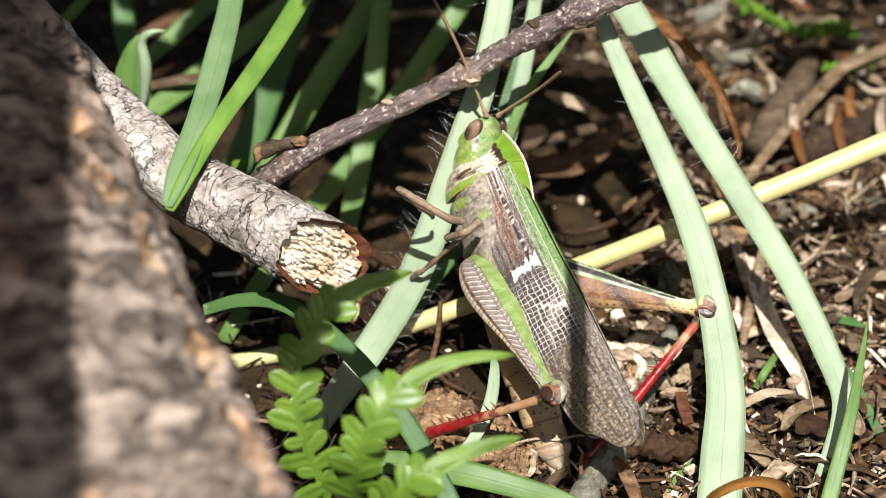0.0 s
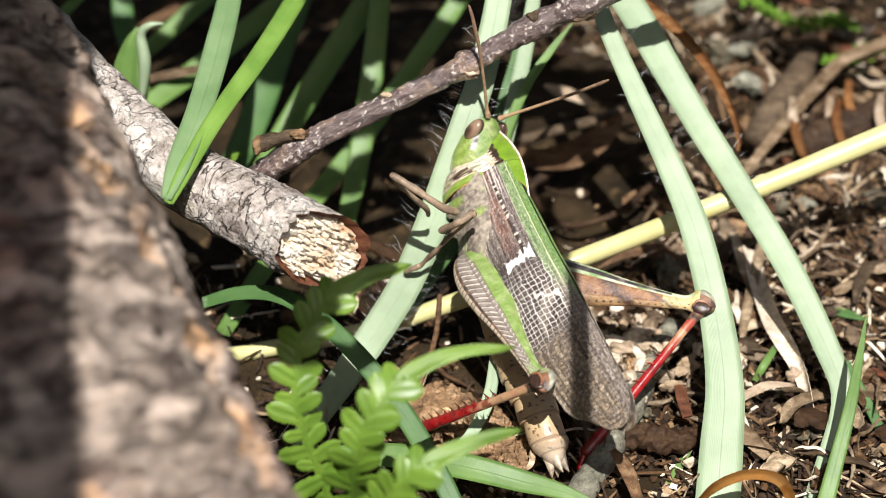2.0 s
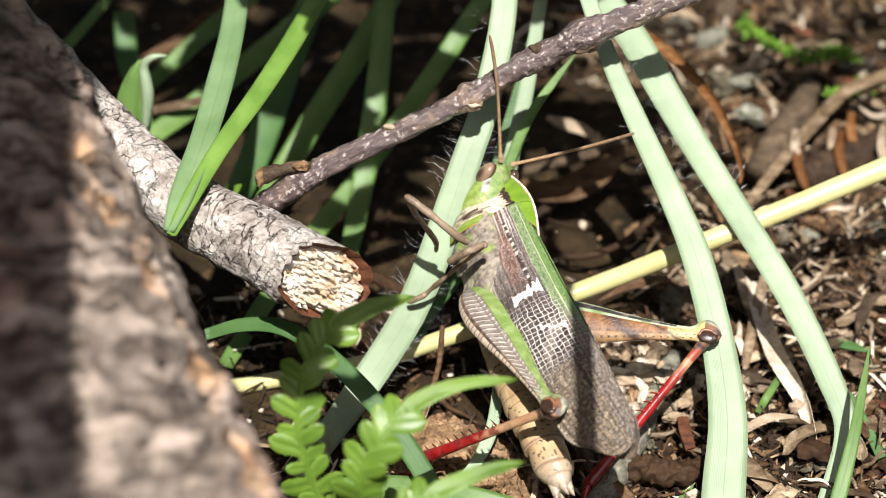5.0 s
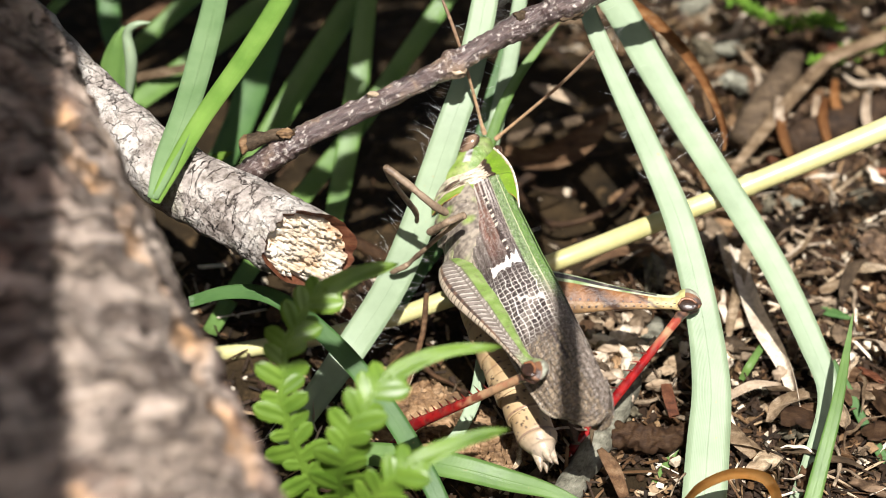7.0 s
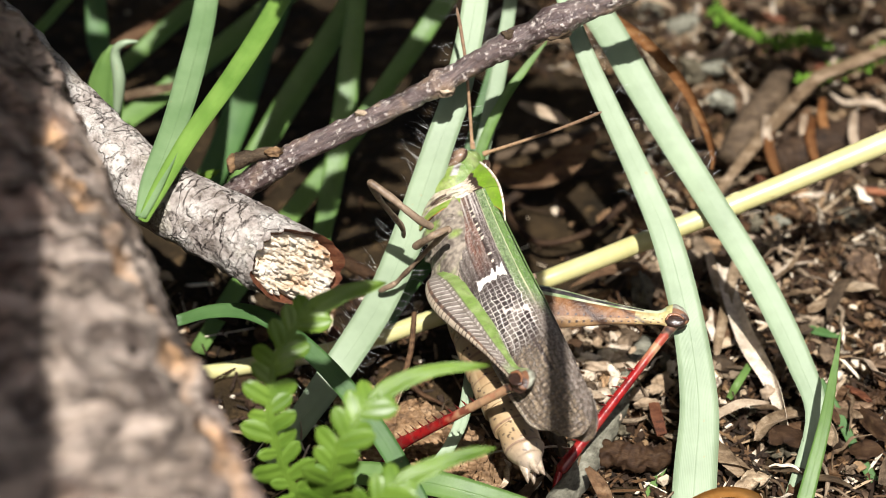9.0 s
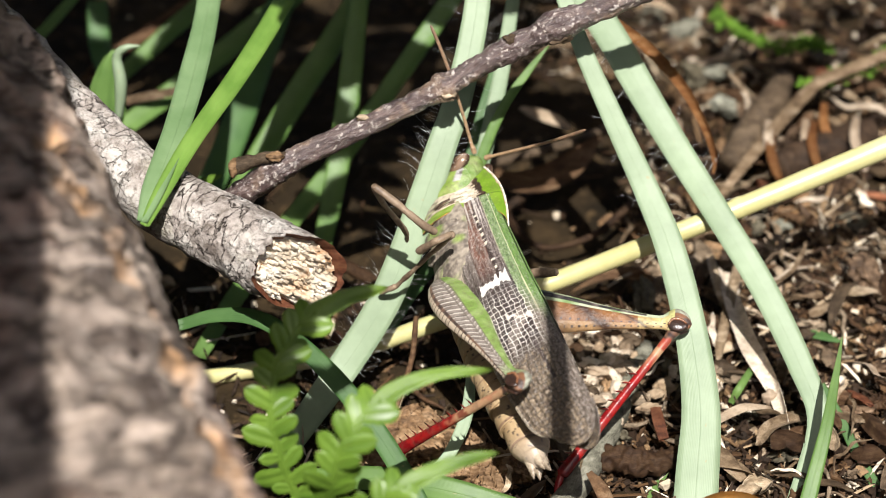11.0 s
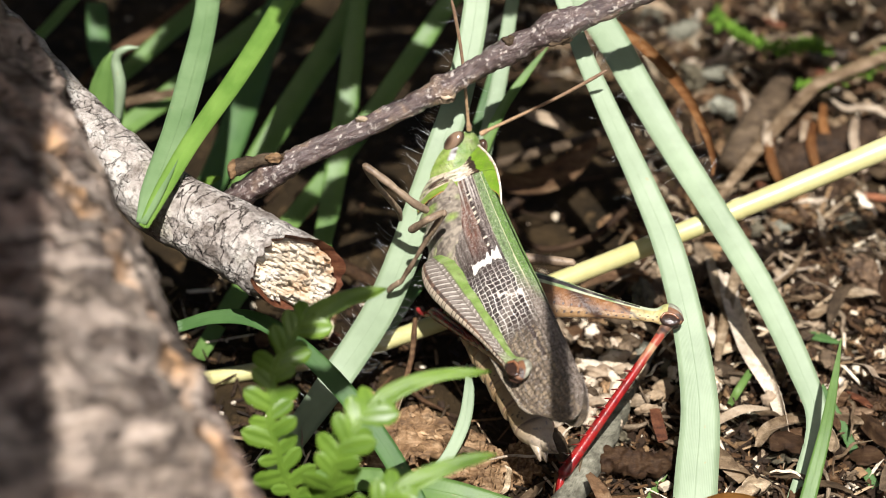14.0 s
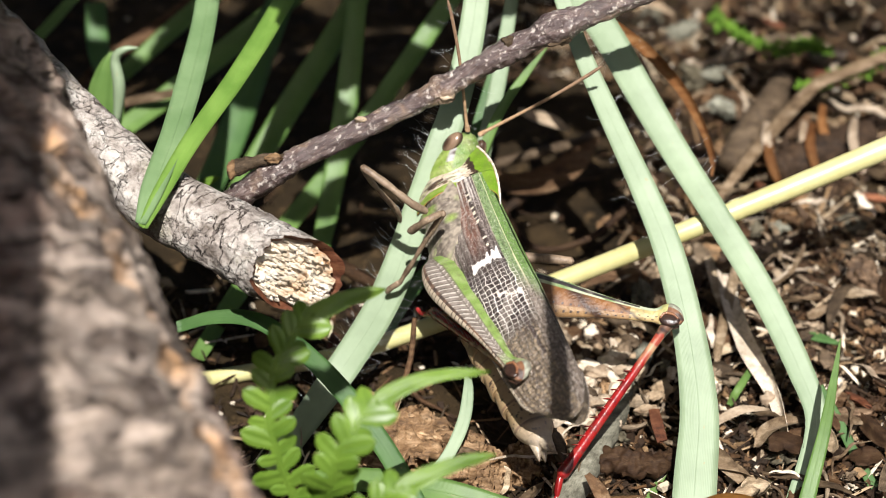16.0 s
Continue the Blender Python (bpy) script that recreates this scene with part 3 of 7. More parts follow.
def make_stalk():
    st = thing("reed_stalk", (-31.7, 2.8, -1.2), "long yellow reed stalk lying across the litter", "stalk")
    pts = [(*(-37.9, 2.0, -2.1), 1.1), (*(-23.7, 2.0, 1.0), 1.15), (*(-11.1, 2.1, 4.2), 1.2), (*(1.2, 3.2, 8.7), 1.25), (*(16.7, 8.4, 11.3), 1.3), (*(32.6, 9.8, 18.4), 1.35), (*(47.1, 13.5, 23.0), 1.45), (*(62.6, 18.3, 27.4), 1.55), (*(77.6, 22.4, 32.3), 1.6)]
    part("culm", tube(pts, 80, 24, rough=0.03, grain=0.3), STALK, st).location = -st.location
    for a, b in (((32.5, 9.8, 18.4), (33.1, 9.9, 18.6)), ((41.2, 11.9, 21.2), (41.8, 12.1, 21.4))):
        a, b = Vector(a), Vector(b)
        d = (b - a).normalized()
        part("node", tube([(*(a - d * 0.5), 1.40), (*a, 1.52), (*b, 1.52), (*(b + d * 0.5), 1.42)], 8, 24), STALK, st).location = -st.location
    return st


make_stalk()

# ---- grass ----
blade("grass_blade", [(*(15.2, 33.2, 50.7), 2.2), (*(19.3, 23.3, 41.9), 2.4), (*(23.4, 16.2, 35.0), 2.9), (*(28.2, 8.6, 27.5), 3.5), (*(31.3, 1.8, 22.5), 4.0), (*(33.7, -6.4, 15.8), 4.3), (*(34.7, -15.3, 10.0), 5.0), (*(33.9, -23.0, 5.4), 5.6), (*(32.6, -33.2, -0.5), 5.8)], "broad pale glaucous grass blade arching down to the litter", fold=0.06)
blade("grass_blade", [(*(15.8, 42.5, 43.1), 4.4), (*(23.4, 32.6, 37.5), 4.4), (*(28.2, 24.6, 32.6), 4.3), (*(33.0, 17.6, 27.3), 4.0), (*(38.4, 9.3, 22.2), 3.8), (*(44.0, 0.7, 16.6), 3.7), (*(48.6, -8.3, 10.5), 3.5), (*(50.4, -14.0, 6.8), 2.9), (*(48.3, -20.9, 3.3), 2.8), (*(43.6, -31.8, -2.0), 2.8)], "broad pale grass blade with a lengthwise crease", fold=0.08)
blade("grass_blade", [(*(6.6, 36.3, 49.7), 3.2), (*(5.9, 27.7, 42.5), 3.5), (*(3.5, 18.8, 35.0), 3.8), (*(1.2, 13.6, 30.4), 4.0), (*(-1.1, 9.2, 25.2), 4.2), (*(-3.7, 4.4, 19.4), 4.4), (*(-7.1, -0.5, 13.6), 4.4), (*(-12.4, -5.8, 7.3), 4.3), (*(-17.9, -12.3, 2.6), 3.6), (*(-21.1, -16.9, 0.3), 3.0)], "broad pale hairy-edged grass blade under the grasshopper", fold=0.05)
blade("grass_blade", [(*(-30.9, 50.1, 41.2), 3.25), (*(-30.9, 32.3, 39.5), 3.30), (*(-31.8, 18.6, 38.7), 3.63), (*(-33.0, 6.6, 38.3), 3.41), (*(-34.9, -3.8, 37.2), 3.01), (*(-36.1, -8.8, 35.6), 1.39)], "pale grass blade rising beside the broken branch", PALEGREEN, fold=0.12)
blade("grass_blade", [(*(-15.6, 50.1, 41.2), 2.89), (*(-21.5, 31.0, 39.5), 2.84), (*(-25.8, 18.0, 38.7), 2.80), (*(-30.6, 4.7, 38.3), 2.50), (*(-33.9, -4.6, 36.9), 2.13), (*(-35.8, -9.1, 35.2), 1.29)], "narrow bright green grass blade rising beside the branch", LIME, fold=0.25)
blade("grass_blade", [(*(51.8, -14.6, 21.6), 0.15), (*(50.9, -18.1, 17.5), 1.0), (*(49.7, -22.2, 12.6), 1.6), (*(47.7, -27.5, 7.9), 2.0), (*(45.3, -33.9, 3.3), 2.3)], "pointed bright green grass blade", GREEN, fold=0.15)
blade("grass_blade", [(*(51.9, -6.0, 5.4), 1.3), (*(53.8, -9.9, 3.9), 1.3), (*(56.2, -15.9, 1.4), 1.4), (*(59.9, -23.5, -1.4), 1.4)], "narrow dark green grass blade in the litter", DEEP, fold=0.15)
blade("grass_blade", [(*(31.8, -16.0, 1.3), 0.2), (*(30.1, -18.3, 0.1), 0.9), (*(27.7, -22.1, -1.3), 1.1), (*(25.2, -26.8, -2.2), 1.2)], "short green grass blade in the litter", GREEN, fold=0.15)
blade("grass_blade", [(*(-16.2, -23.3, 5.1), 2.5), (*(-7.5, -24.7, 6.5), 3.2), (*(1.1, -27.0, 6.9), 3.4), (*(8.3, -28.9, 6.2), 2.9), (*(13.9, -30.6, 5.8), 1.8), (*(19.5, -32.8, 4.7), 0.3)], "green grass blade lying flat over the litter", GREEN, fold=0.10)
blade("grass_blade", [(*(-33.4, -4.7, 14.8), 1.6), (*(-28.4, -5.4, 17.1), 1.9), (*(-23.0, -7.1, 18.2), 2.2), (*(-17.8, -10.5, 17.3), 2.4), (*(-11.8, -16.3, 15.0), 2.6), (*(-6.0, -23.3, 11.2), 2.7), (*(-1.7, -30.3, 7.7), 2.6), (*(1.1, -35.7, 4.3), 2.4)], "dark green grass blade arching over in shade", DEEP, fold=0.10)
blade("grass_blade", [(*(4.6, -9.3, 12.5), 0.25), (*(4.9, -11.2, 10.2), 1.3), (*(4.3, -14.7, 7.5), 1.7), (*(2.3, -18.3, 4.8), 1.6), (*(-1.0, -21.6, 2.4), 1.4)], "narrow pale grass blade beneath the grasshopper", fold=0.1)
blade("grass_blade", [(*(16.0, 30.6, 35.1), 0.2), (*(12.9, 27.3, 32.7), 1.1), (*(9.7, 23.5, 29.7), 1.4), (*(7.0, 19.5, 25.0), 1.5), (*(5.1, 14.5, 19.0), 1.5)], "narrow bright green grass blade standing upright", GREEN, fold=0.2)
blade("grass_blade", [(*(11.5, 39.0, 38.9), 1.8), (*(9.5, 29.7, 30.9), 2.2), (*(7.1, 21.1, 23.7), 2.2), (*(4.7, 14.3, 17.2), 2.0)], "pale green grass blade standing upright", GLAUCOUS, fold=0.15)
blade("grass_blade", [(*(9.2, 34.6, 30.5), 1.0), (*(6.6, 27.3, 25.0), 1.4), (*(4.8, 22.0, 20.1), 1.6), (*(1.3, 14.1, 12.3), 1.7), (*(-3.4, 10.1, 7.5), 2.4), (*(-6.5, 5.3, 5.0), 2.4)], "dark green grass blade standing upright", DEEP, fold=0.15)
for pts, label, mat in (
        ([(*(-10.2, 57.4, 32.8), 2.6), (*(-11.1, 50.7, 26.4), 3.0), (*(-12.5, 40.5, 17.4), 3.4), (*(-14.4, 30.2, 9.7), 3.2), (*(-15.9, 22.6, 5.4), 2.6)], "upright grass blade in shade", GREEN),
        ([(*(-7.2, 65.7, 28.7), 3.2), (*(-14.4, 55.8, 20.0), 3.8), (*(-20.6, 47.9, 13.6), 4.0), (*(-26.3, 39.2, 8.0), 3.6), (*(-30.8, 28.6, 4.7), 3.0)], "grass blade leaning in shade", GREEN),
        ([(*(6.4, 62.0, 29.0), 2.6), (*(0.9, 55.7, 23.0), 3.0), (*(-6.6, 46.2, 16.3), 3.0), (*(-14.4, 35.8, 10.1), 3.0), (*(-20.8, 27.3, 6.3), 3.0), (*(-27.5, 14.7, 3.6), 2.8), (*(-32.4, 4.6, 0.9), 2.2)], "long grass blade leaning in shade", GREEN),
        ([(*(-21.2, 68.3, 24.0), 4.0), (*(-26.2, 56.9, 15.1), 4.6), (*(-30.0, 45.1, 8.8), 4.6), (*(-33.4, 36.5, 4.8), 4.0)], "broad dark grass blade in the shade", DEEP),
        ([(*(-16.1, 70.0, 22.9), 3.4), (*(-27.2, 62.4, 17.0), 3.6), (*(-38.2, 54.1, 11.8), 3.6), (*(-48.7, 44.9, 8.5), 3.0)], "grass blade in deep shade", GREEN),
        ([(*(-32.1, 71.7, 18.7), 2.8), (*(-39.8, 65.8, 14.8), 3.0), (*(-47.3, 58.8, 11.1), 2.6), (*(-54.7, 52.2, 7.9), 2.0)], "grass blade in shade", GREEN),
        ([(*(-54.1, 66.1, 21.3), 1.6), (*(-58.2, 61.0, 18.5), 1.8), (*(-62.8, 55.2, 16.2), 1.6)], "short grass blade beside the log", GREEN),
        ([(*(-51.8, 66.6, 18.9), 3.2), (*(-51.1, 60.5, 14.7), 3.4), (*(-49.0, 54.1, 11.8), 2.6)], "dark grass blade beside the log", DEEP)):
    blade("grass_blade", pts, label, mat, fold=0.10)


# ---- leaves and ferns ----
def make_small_leaf():
    lf = thing("green_leaf", (-45.8, 32.7, 20.5), "small green leaf with a pale rolled edge", "leaf")
    bm = lobe(bmesh.new(), (-46.2, 29.8, 21.7), Vector((-45.4, 33.7, 32.5)) - Vector((-46.2, 29.8, 21.7)), (-0.35, -0.7, 0.6), 11, 6.2, 0.10)
    part("leaf_blade", bm, GREEN, lf).location = -lf.location
    bm = tube([(*(-44.1, 28.9, 23.7), 0.5), (*(-43.5, 30.4, 28.6), 0.9), (*(-43.9, 32.0, 32.1), 0.7), (*(-42.6, 32.1, 33.7), 0.5), (*(-40.6, 32.3, 33.9), 0.15)], 24, 10)
    part("rolled_edge", bm, GLAUCOUS, lf, "pale rolled leaf edge").location = -lf.location
    return lf


make_small_leaf()
tagged(part("green_leaf", lobe(bmesh.new(), (-32.6, 21.5, 18.0), Vector((-28.8, 21.0, 20.5)) - Vector((-32.6, 21.5, 18.0)), (0, -0.6, 0.8), 3.6, 1.3), FERN), "tiny pale green leaf beside the branch", "leaf")


def fern(pts, label, size, tip, width, material=FERN, face=(0.1, -0.65, 0.75), gap=2.1):
    """An arching frond: a long smooth tip, then rounded leaflets on both sides of the stem. tip: share of its length."""
    fr = thing("fern_frond", pts[-1][:3], label, "fern", "fern fronds")
    line = frames(spline(pts, 200), face)
    cut = int(200 * tip)
    part("stem", ribbon([(*line[k][0], 1.1) for k in range(cut - 8, 201, 8)], face=face, n=40, fold=-0.1, thick=0.5), material, fr).location = -fr.location
    tips = [(*line[int(cut * k / 8)][0], width * w) for k, w in enumerate((0.05, 0.5, 0.72, 0.8, 0.95, 1.05, 1.15, 1.2, 0.8))]
    part("frond_tip", ribbon(tips, face=face, n=40, fold=-0.12, thick=0.25, wave=0.8), material, fr).location = -fr.location
    far, last, k = 0.0, -gap * 0.6, 0
    for (p, t, s, nrm), nxt in list(zip(line, line[1:]))[cut - 6:]:
        far += (nxt[0] - p).length
        if far - last > gap:
            last = far
            k += 1
            for sign in (1, -1):
                g = size * (0.88 + 0.24 * math.sin(k * 3.3 + sign * 2 + size)) * min(1, 0.75 + 0.12 * k)
                way = s * sign - t * (0.85 - 0.06 * k + 0.3 * math.sin(k * 4.1 + sign)) + nrm * 0.4 * math.sin(k * 2.1 + 2 * sign)
                bm = lobe(bmesh.new(), p + nrm * 0.1 + t * 0.5 * sign, way, nrm, g * 1.0, g * 0.60, 0.08, True)
                part("leaflet", bm, material, fr).location = -fr.location
    return fr


fern([(6.8, -39.5, 38.7), (1.0, -40.5, 39.1), (-3.7, -42.2, 38.5), (-7.5, -44.8, 37.0), (-10.1, -47.4, 33.9), (-11.5, -48.4, 28.1), (-12.2, -46.0, 15.3)], "bright green fern frond in the sun", 3.9, 0.46, 1.8)
fern([(-5.2, -27.4, 40.7), (-10.4, -29.0, 40.3), (-14.7, -31.4, 38.9), (-17.6, -34.0, 35.8), (-18.6, -37.0, 32.3), (-18.3, -39.6, 27.6), (-16.2, -41.3, 20.9), (-13.8, -42.4, 13.4)], "dark green fern frond arching over in shade", 3.8, 0.28, 2.2)
fern([(7.3, -48.3, 34.3), (2.9, -49.7, 34.3), (-2.1, -51.8, 33.4), (-5.9, -53.4, 31.4), (-8.2, -53.3, 26.9), (-9.7, -51.0, 18.8)], "bright green fern frond beside the log", 3.7, 0.48, 1.9)

# ---- unseen growth added overhead to shade the hollow ----
def make_shade_casters():
    """Adds an unseen leafy spray to dapple the ground behind branch and log with shade."""
    ov = thing("shade_spray", (0, 150, 0), "unseen leafy spray added to shade the hollow", "shrub")
    rnd = random.Random(11)
    lift = SUN / SUN.z
    sunny = Vector((-45.1, 31.5, 26.8))
    clear = (sunny - lift * sunny.z).xy
    glint = (Vector((-40.5, 50.0, 13.0)) - lift * 13.0).xy

    def leafy(x, y, h, size, k):
        bm = lobe(bmesh.new(), (x + lift.x * h - size / 2, y + lift.y * h, h), (1, rnd.uniform(-0.6, 0.6), rnd.uniform(-0.2, 0.2)), (rnd.uniform(-.3, .3), rnd.uniform(-.3, .3), 1), size, size * 0.62)
        part("leaf", bm, FERN, ov).location = -ov.location
    for i in range(15):
        for j in range(13):
            x, y = -125 + i * 11 + rnd.uniform(-4, 4), (66 if i < 8 else 63) + j * 9.5 + rnd.uniform(-3.5, 3.5)
            if x > (38 if y < 66 else 12) + 8 * noise.noise(Vector((0, y * 0.06, 0))) and y < 92:
                continue
            if noise.noise(Vector((x * 0.045, y * 0.045, 3.3))) > 0.56:
                continue
            if (Vector((x, y)) - clear).length < 15 or (Vector((x, y)) - glint).length < 9:
                continue
            leafy(x, y, rnd.uniform(120, 165), rnd.uniform(14, 21), i)
    for x in range(-17, -3, 5):
        for y in range(36, 60, 6):
            leafy(x + rnd.uniform(-1, 1), y + rnd.uniform(-1, 1), rnd.uniform(120, 160), rnd.uniform(7, 10), x)
    # unseen single leaves added to keep the upper fern in shade
    for p, size in ((Vector((-18.6, -32.8, 37.3)), 11), (Vector((-21.5, -35.3, 34.3)), 8), (Vector((-14.1, -29.7, 39.4)), 9), (Vector((-17.3, -35.3, 34.3)), 7), (Vector((-9.5, -28.6, 40.7)), 6)):
        p = p + lift * 110
        part("leaf", lobe(bmesh.new(), p - Vector((size / 2, 0, 0)), (1, 0.2, 0), (0, 0, 1), size, size * 0.7), FERN, ov).location = -ov.location
    # more unseen leaves, which shade patches of the litter
    for i in range(70):
        x, y = rnd.uniform(44, 112), rnd.uniform(42, 125)
        if abs((y - 47) - 0.9 * (x - 48)) < 13 and x < 80:
            continue
        leafy(x, y, rnd.uniform(120, 160), rnd.uniform(7, 13), i)
    # unseen leaves added to shade the upper end of a broad blade
    for x, y in ((16, 64), (14, 62), (18, 66), (14, 69), (21, 62)):
        leafy(x, y, 140, 8, x)
    part("branchlet", tube([(-150, 190, 20, 3), (-90, 130, 120, 2.5), (-20, 75, 150, 2), (60, 60, 150, 1.2)], 40, 10), TWIG, ov).location = -ov.location
    # an unseen limb, added to lay shade along the log
    lb = thing("shade_limb", (-190, -60, 0), "unseen limb added to shade the log", "branch")
    a, b = Vector((-44.1, -20.5, 65.4)), Vector((-33.1, -94.3, 72.9))
    d = (b - a)
    a, b = a - d * 0.6, b + d * 0.12
    h = SUN * 205 + Vector((-17, 0, 0))
    part("bark", tube([(-190, 420, -10, 24), (-120, 300, 120, 21), (*(a + h), 18), (*((a + b) / 2 + h), 18), (*(b + h), 17)], 60, 24, rough=0.6, grain=0.15), TWIG, lb).location = -lb.location
    # an unseen stem, added so that its narrow shade crosses the wings
    st = thing("shade_twig", (30, 60, 0), "unseen thin twig added to shade the wings", "twig")
    a, b = Vector((14.8, 0.4, 25.5)), Vector((15.3, -27.4, 15.7))
    d = b - a
    part("shaft", tube([(*(a - d * 0.7 + SUN * 125), 1.3), (*(a + SUN * 125), 1.3), (*(b + SUN * 125), 1.25), (*(b + d * 0.1 + SUN * 125), 1.0)], 20, 10, rough=0.2), TWIG, st).location = -st.location


make_shade_casters()


# ---- litter that can be told apart ----
def strip(name, pts, label, material=STRAW, category="dry leaf", **kw):
    return tagged(part(name, ribbon(pts, **kw), material), label, category, "leaf litter")


def stick(name, pts, label, material=GREYWOOD, category="stick", rough=0.15, **kw):
    return tagged(part(name, tube(pts, kw.get("n", 36), kw.get("seg", 12), rough=rough, grain=kw.get("grain", 0.7)), material), label, category, "leaf litter")


strip("dry_grass_blade", [(*(22.9, 37.2, 36.7), 1.3), (*(26.9, 35.3, 34.5), 1.5), (*(30.5, 34.3, 31.8), 1.6), (*(35.2, 31.9, 27.3), 1.5), (*(38.5, 29.0, 22.3), 1.2), (*(40.0, 27.0, 18.3), 1.1), (*(39.8, 25.6, 16.7), 0.7)], "curled rusty brown dry grass blade", CURL, twist=70, fold=0.3)
stick("bark_strip", [(*(55.9, 66.0, 5.0), 1.4), (*(52.7, 57.7, 6.0), 2.4), (*(49.0, 51.7, 5.0), 2.6), (*(45.1, 45.1, 3.0), 2.2)], "short grey weathered piece of wood", GREYWOOD, "bark", 0.5)
strip("dry_straw", [(*(75.4, 65.2, 12.0), 1.7), (*(66.4, 61.9, 10.0), 1.8), (*(59.9, 58.8, 9.0), 1.9), (*(53.9, 51.3, 8.0), 2.0), (*(48.1, 43.9, 6.0), 1.7), (*(42.6, 37.4, 3.0), 1.2)], "long pale bent straw", STRAW, "straw", fold=0.25, thick=0.5)
strip("leaf_scrap", [(*(13.5, 53.5, 8.0), 0.6), (*(15.6, 52.0, 8.0), 1.8), (*(18.6, 50.3, 8.0), 1.9), (*(21.1, 49.4, 7.0), 0.5)], "pale pointed scrap of dead leaf", BLEACHED, fold=0.2)
stick("dry_twig", [(*(8.1, 41.6, 6.0), 0.7), (*(15.0, 44.6, 6.0), 0.8), (*(22.0, 47.8, 6.0), 0.75), (*(28.2, 52.1, 6.0), 0.6)], "thin grey dry stem", GREYWOOD, "twig", 0.05)
strip("dead_leaf", [(*(8.1, 41.1, 5.0), 1.5), (*(12.3, 38.6, 5.0), 3.6), (*(17.3, 38.4, 6.0), 4.4), (*(22.0, 41.9, 7.0), 3.2), (*(25.0, 45.5, 8.0), 0.6)], "curled orange-brown dead leaf in shade", DRYLEAF, fold=0.3, wave=1.5)
stick("dry_twig", [(*(10.2, 38.8, 3.0), 0.45), (*(12.1, 30.7, 3.0), 0.5), (*(16.1, 25.8, 3.0), 0.5), (*(22.7, 26.9, 4.0), 0.5), (*(27.8, 31.5, 5.0), 0.6), (*(30.4, 34.3, 6.0), 0.5)], "thin curved brown stem", DRYLEAF, "twig", 0.05)
stick("bark_roll", [(*(52.0, 42.8, 4.0), 2.6), (*(56.2, 45.9, 4.0), 2.9), (*(61.8, 49.0, 4.0), 2.9), (*(67.5, 52.3, 4.0), 2.6)], "rolled piece of brown bark", CHIP, "bark", 0.5)
# pale and orange strips stand in for sunlight striping the rolled bark
for k in range(6):
    strip("dry_straw", [(*(51.6, 49.0, 7.0), 1.0), (*(50.8, 44.0, 7.0), 1.5), (*(51.5, 41.5, 5.0), 1.3), (*(52.7, 40.9, 3.0), 0.8)], "bark strip standing in for a light stripe", BLEACHED if k % 2 else CURL, "straw", fold=0.3, thick=0.4).matrix_basis = pose(k * 0.0022 + 0.0006 * math.sin(k * 5), k * 0.0011 + 0.002 * math.sin(k * 3.7), 0.0004 * (k % 3), 0, 0, 3 * math.sin(k * 2.3))
strip("dry_straw", [(*(41.6, 19.2, 4.0), 1.6), (*(42.1, 10.6, 5.0), 2.4), (*(43.4, 2.4, 5.0), 2.4), (*(45.8, -4.5, 4.0), 2.1), (*(46.7, -11.1, 4.0), 1.9), (*(47.3, -14.6, 2.0), 0.9)], "long pale twisted straw", BLEACHED, "straw", fold=0.4, thick=0.4, twist=60, wave=2.2)
strip("dry_straw", [(*(45.2, 25.5, 3.0), 1.0), (*(42.9, 16.8, 5.0), 1.5), (*(39.8, 4.7, 4.0), 1.4), (*(39.3, 2.2, 2.0), 0.6)], "pale dry straw leaning in the litter", STRAW, "straw", fold=0.3)
strip("dry_straw", [(*(39.9, 23.0, 4.0), 1.2), (*(40.3, 14.3, 5.0), 1.4), (*(42.1, 7.6, 3.0), 1.0)], "pale dry straw leaning in the litter", STRAW, "straw", fold=0.3)
strip("bark_chip", [(*(29.7, -9.1, 4.0), 1.4), (*(29.9, -11.6, 4.0), 1.6), (*(30.5, -14.1, 3.0), 1.4)], "purple-brown chip of bark", REDCHIP, "bark", fold=0.1, thick=0.7)
strip("leaf_scrap", [(*(35.6, -13.8, 3.0), 1.2), (*(38.1, -17.7, 3.0), 2.3), (*(40.4, -20.5, 2.0), 1.2)], "white papery scrap of dead leaf", STRAW, fold=0.1)
strip("dead_leaf", [(*(30.0, -30.9, 3.8), 0.9), (*(32.3, -32.0, 8.5), 1.2), (*(35.9, -32.3, 10.9), 1.3), (*(39.6, -32.0, 9.9), 1.3), (*(41.4, -32.0, 7.0), 1.2), (*(42.0, -32.3, 3.7), 0.9)], "curled golden translucent dead leaf arching up", GOLDLEAF, face=(0.2, -0.5, 0.85), fold=0.35, twist=25, wave=1.5)
strip("dead_leaf", [(*(20.0, -22.8, 5.7), 0.8), (*(21.6, -25.8, 5.2), 1.9), (*(22.8, -30.2, 4.6), 1.4)], "thin brown dead leaf", DRYLEAF, fold=0.3)
stick("mottled_stick", [(*(29.9, 5.7, 1.5), 1.3), (*(26.6, -2.3, 2.0), 1.6), (*(23.4, -11.2, 2.0), 1.75), (*(20.0, -18.1, 1.5), 1.9), (*(15.6, -26.8, 1.0), 2.0), (*(12.5, -33.6, 1.0), 2.0)], "grey-green mottled dead stick beneath the wing tip", MOTTLED, "stick", 0.35)
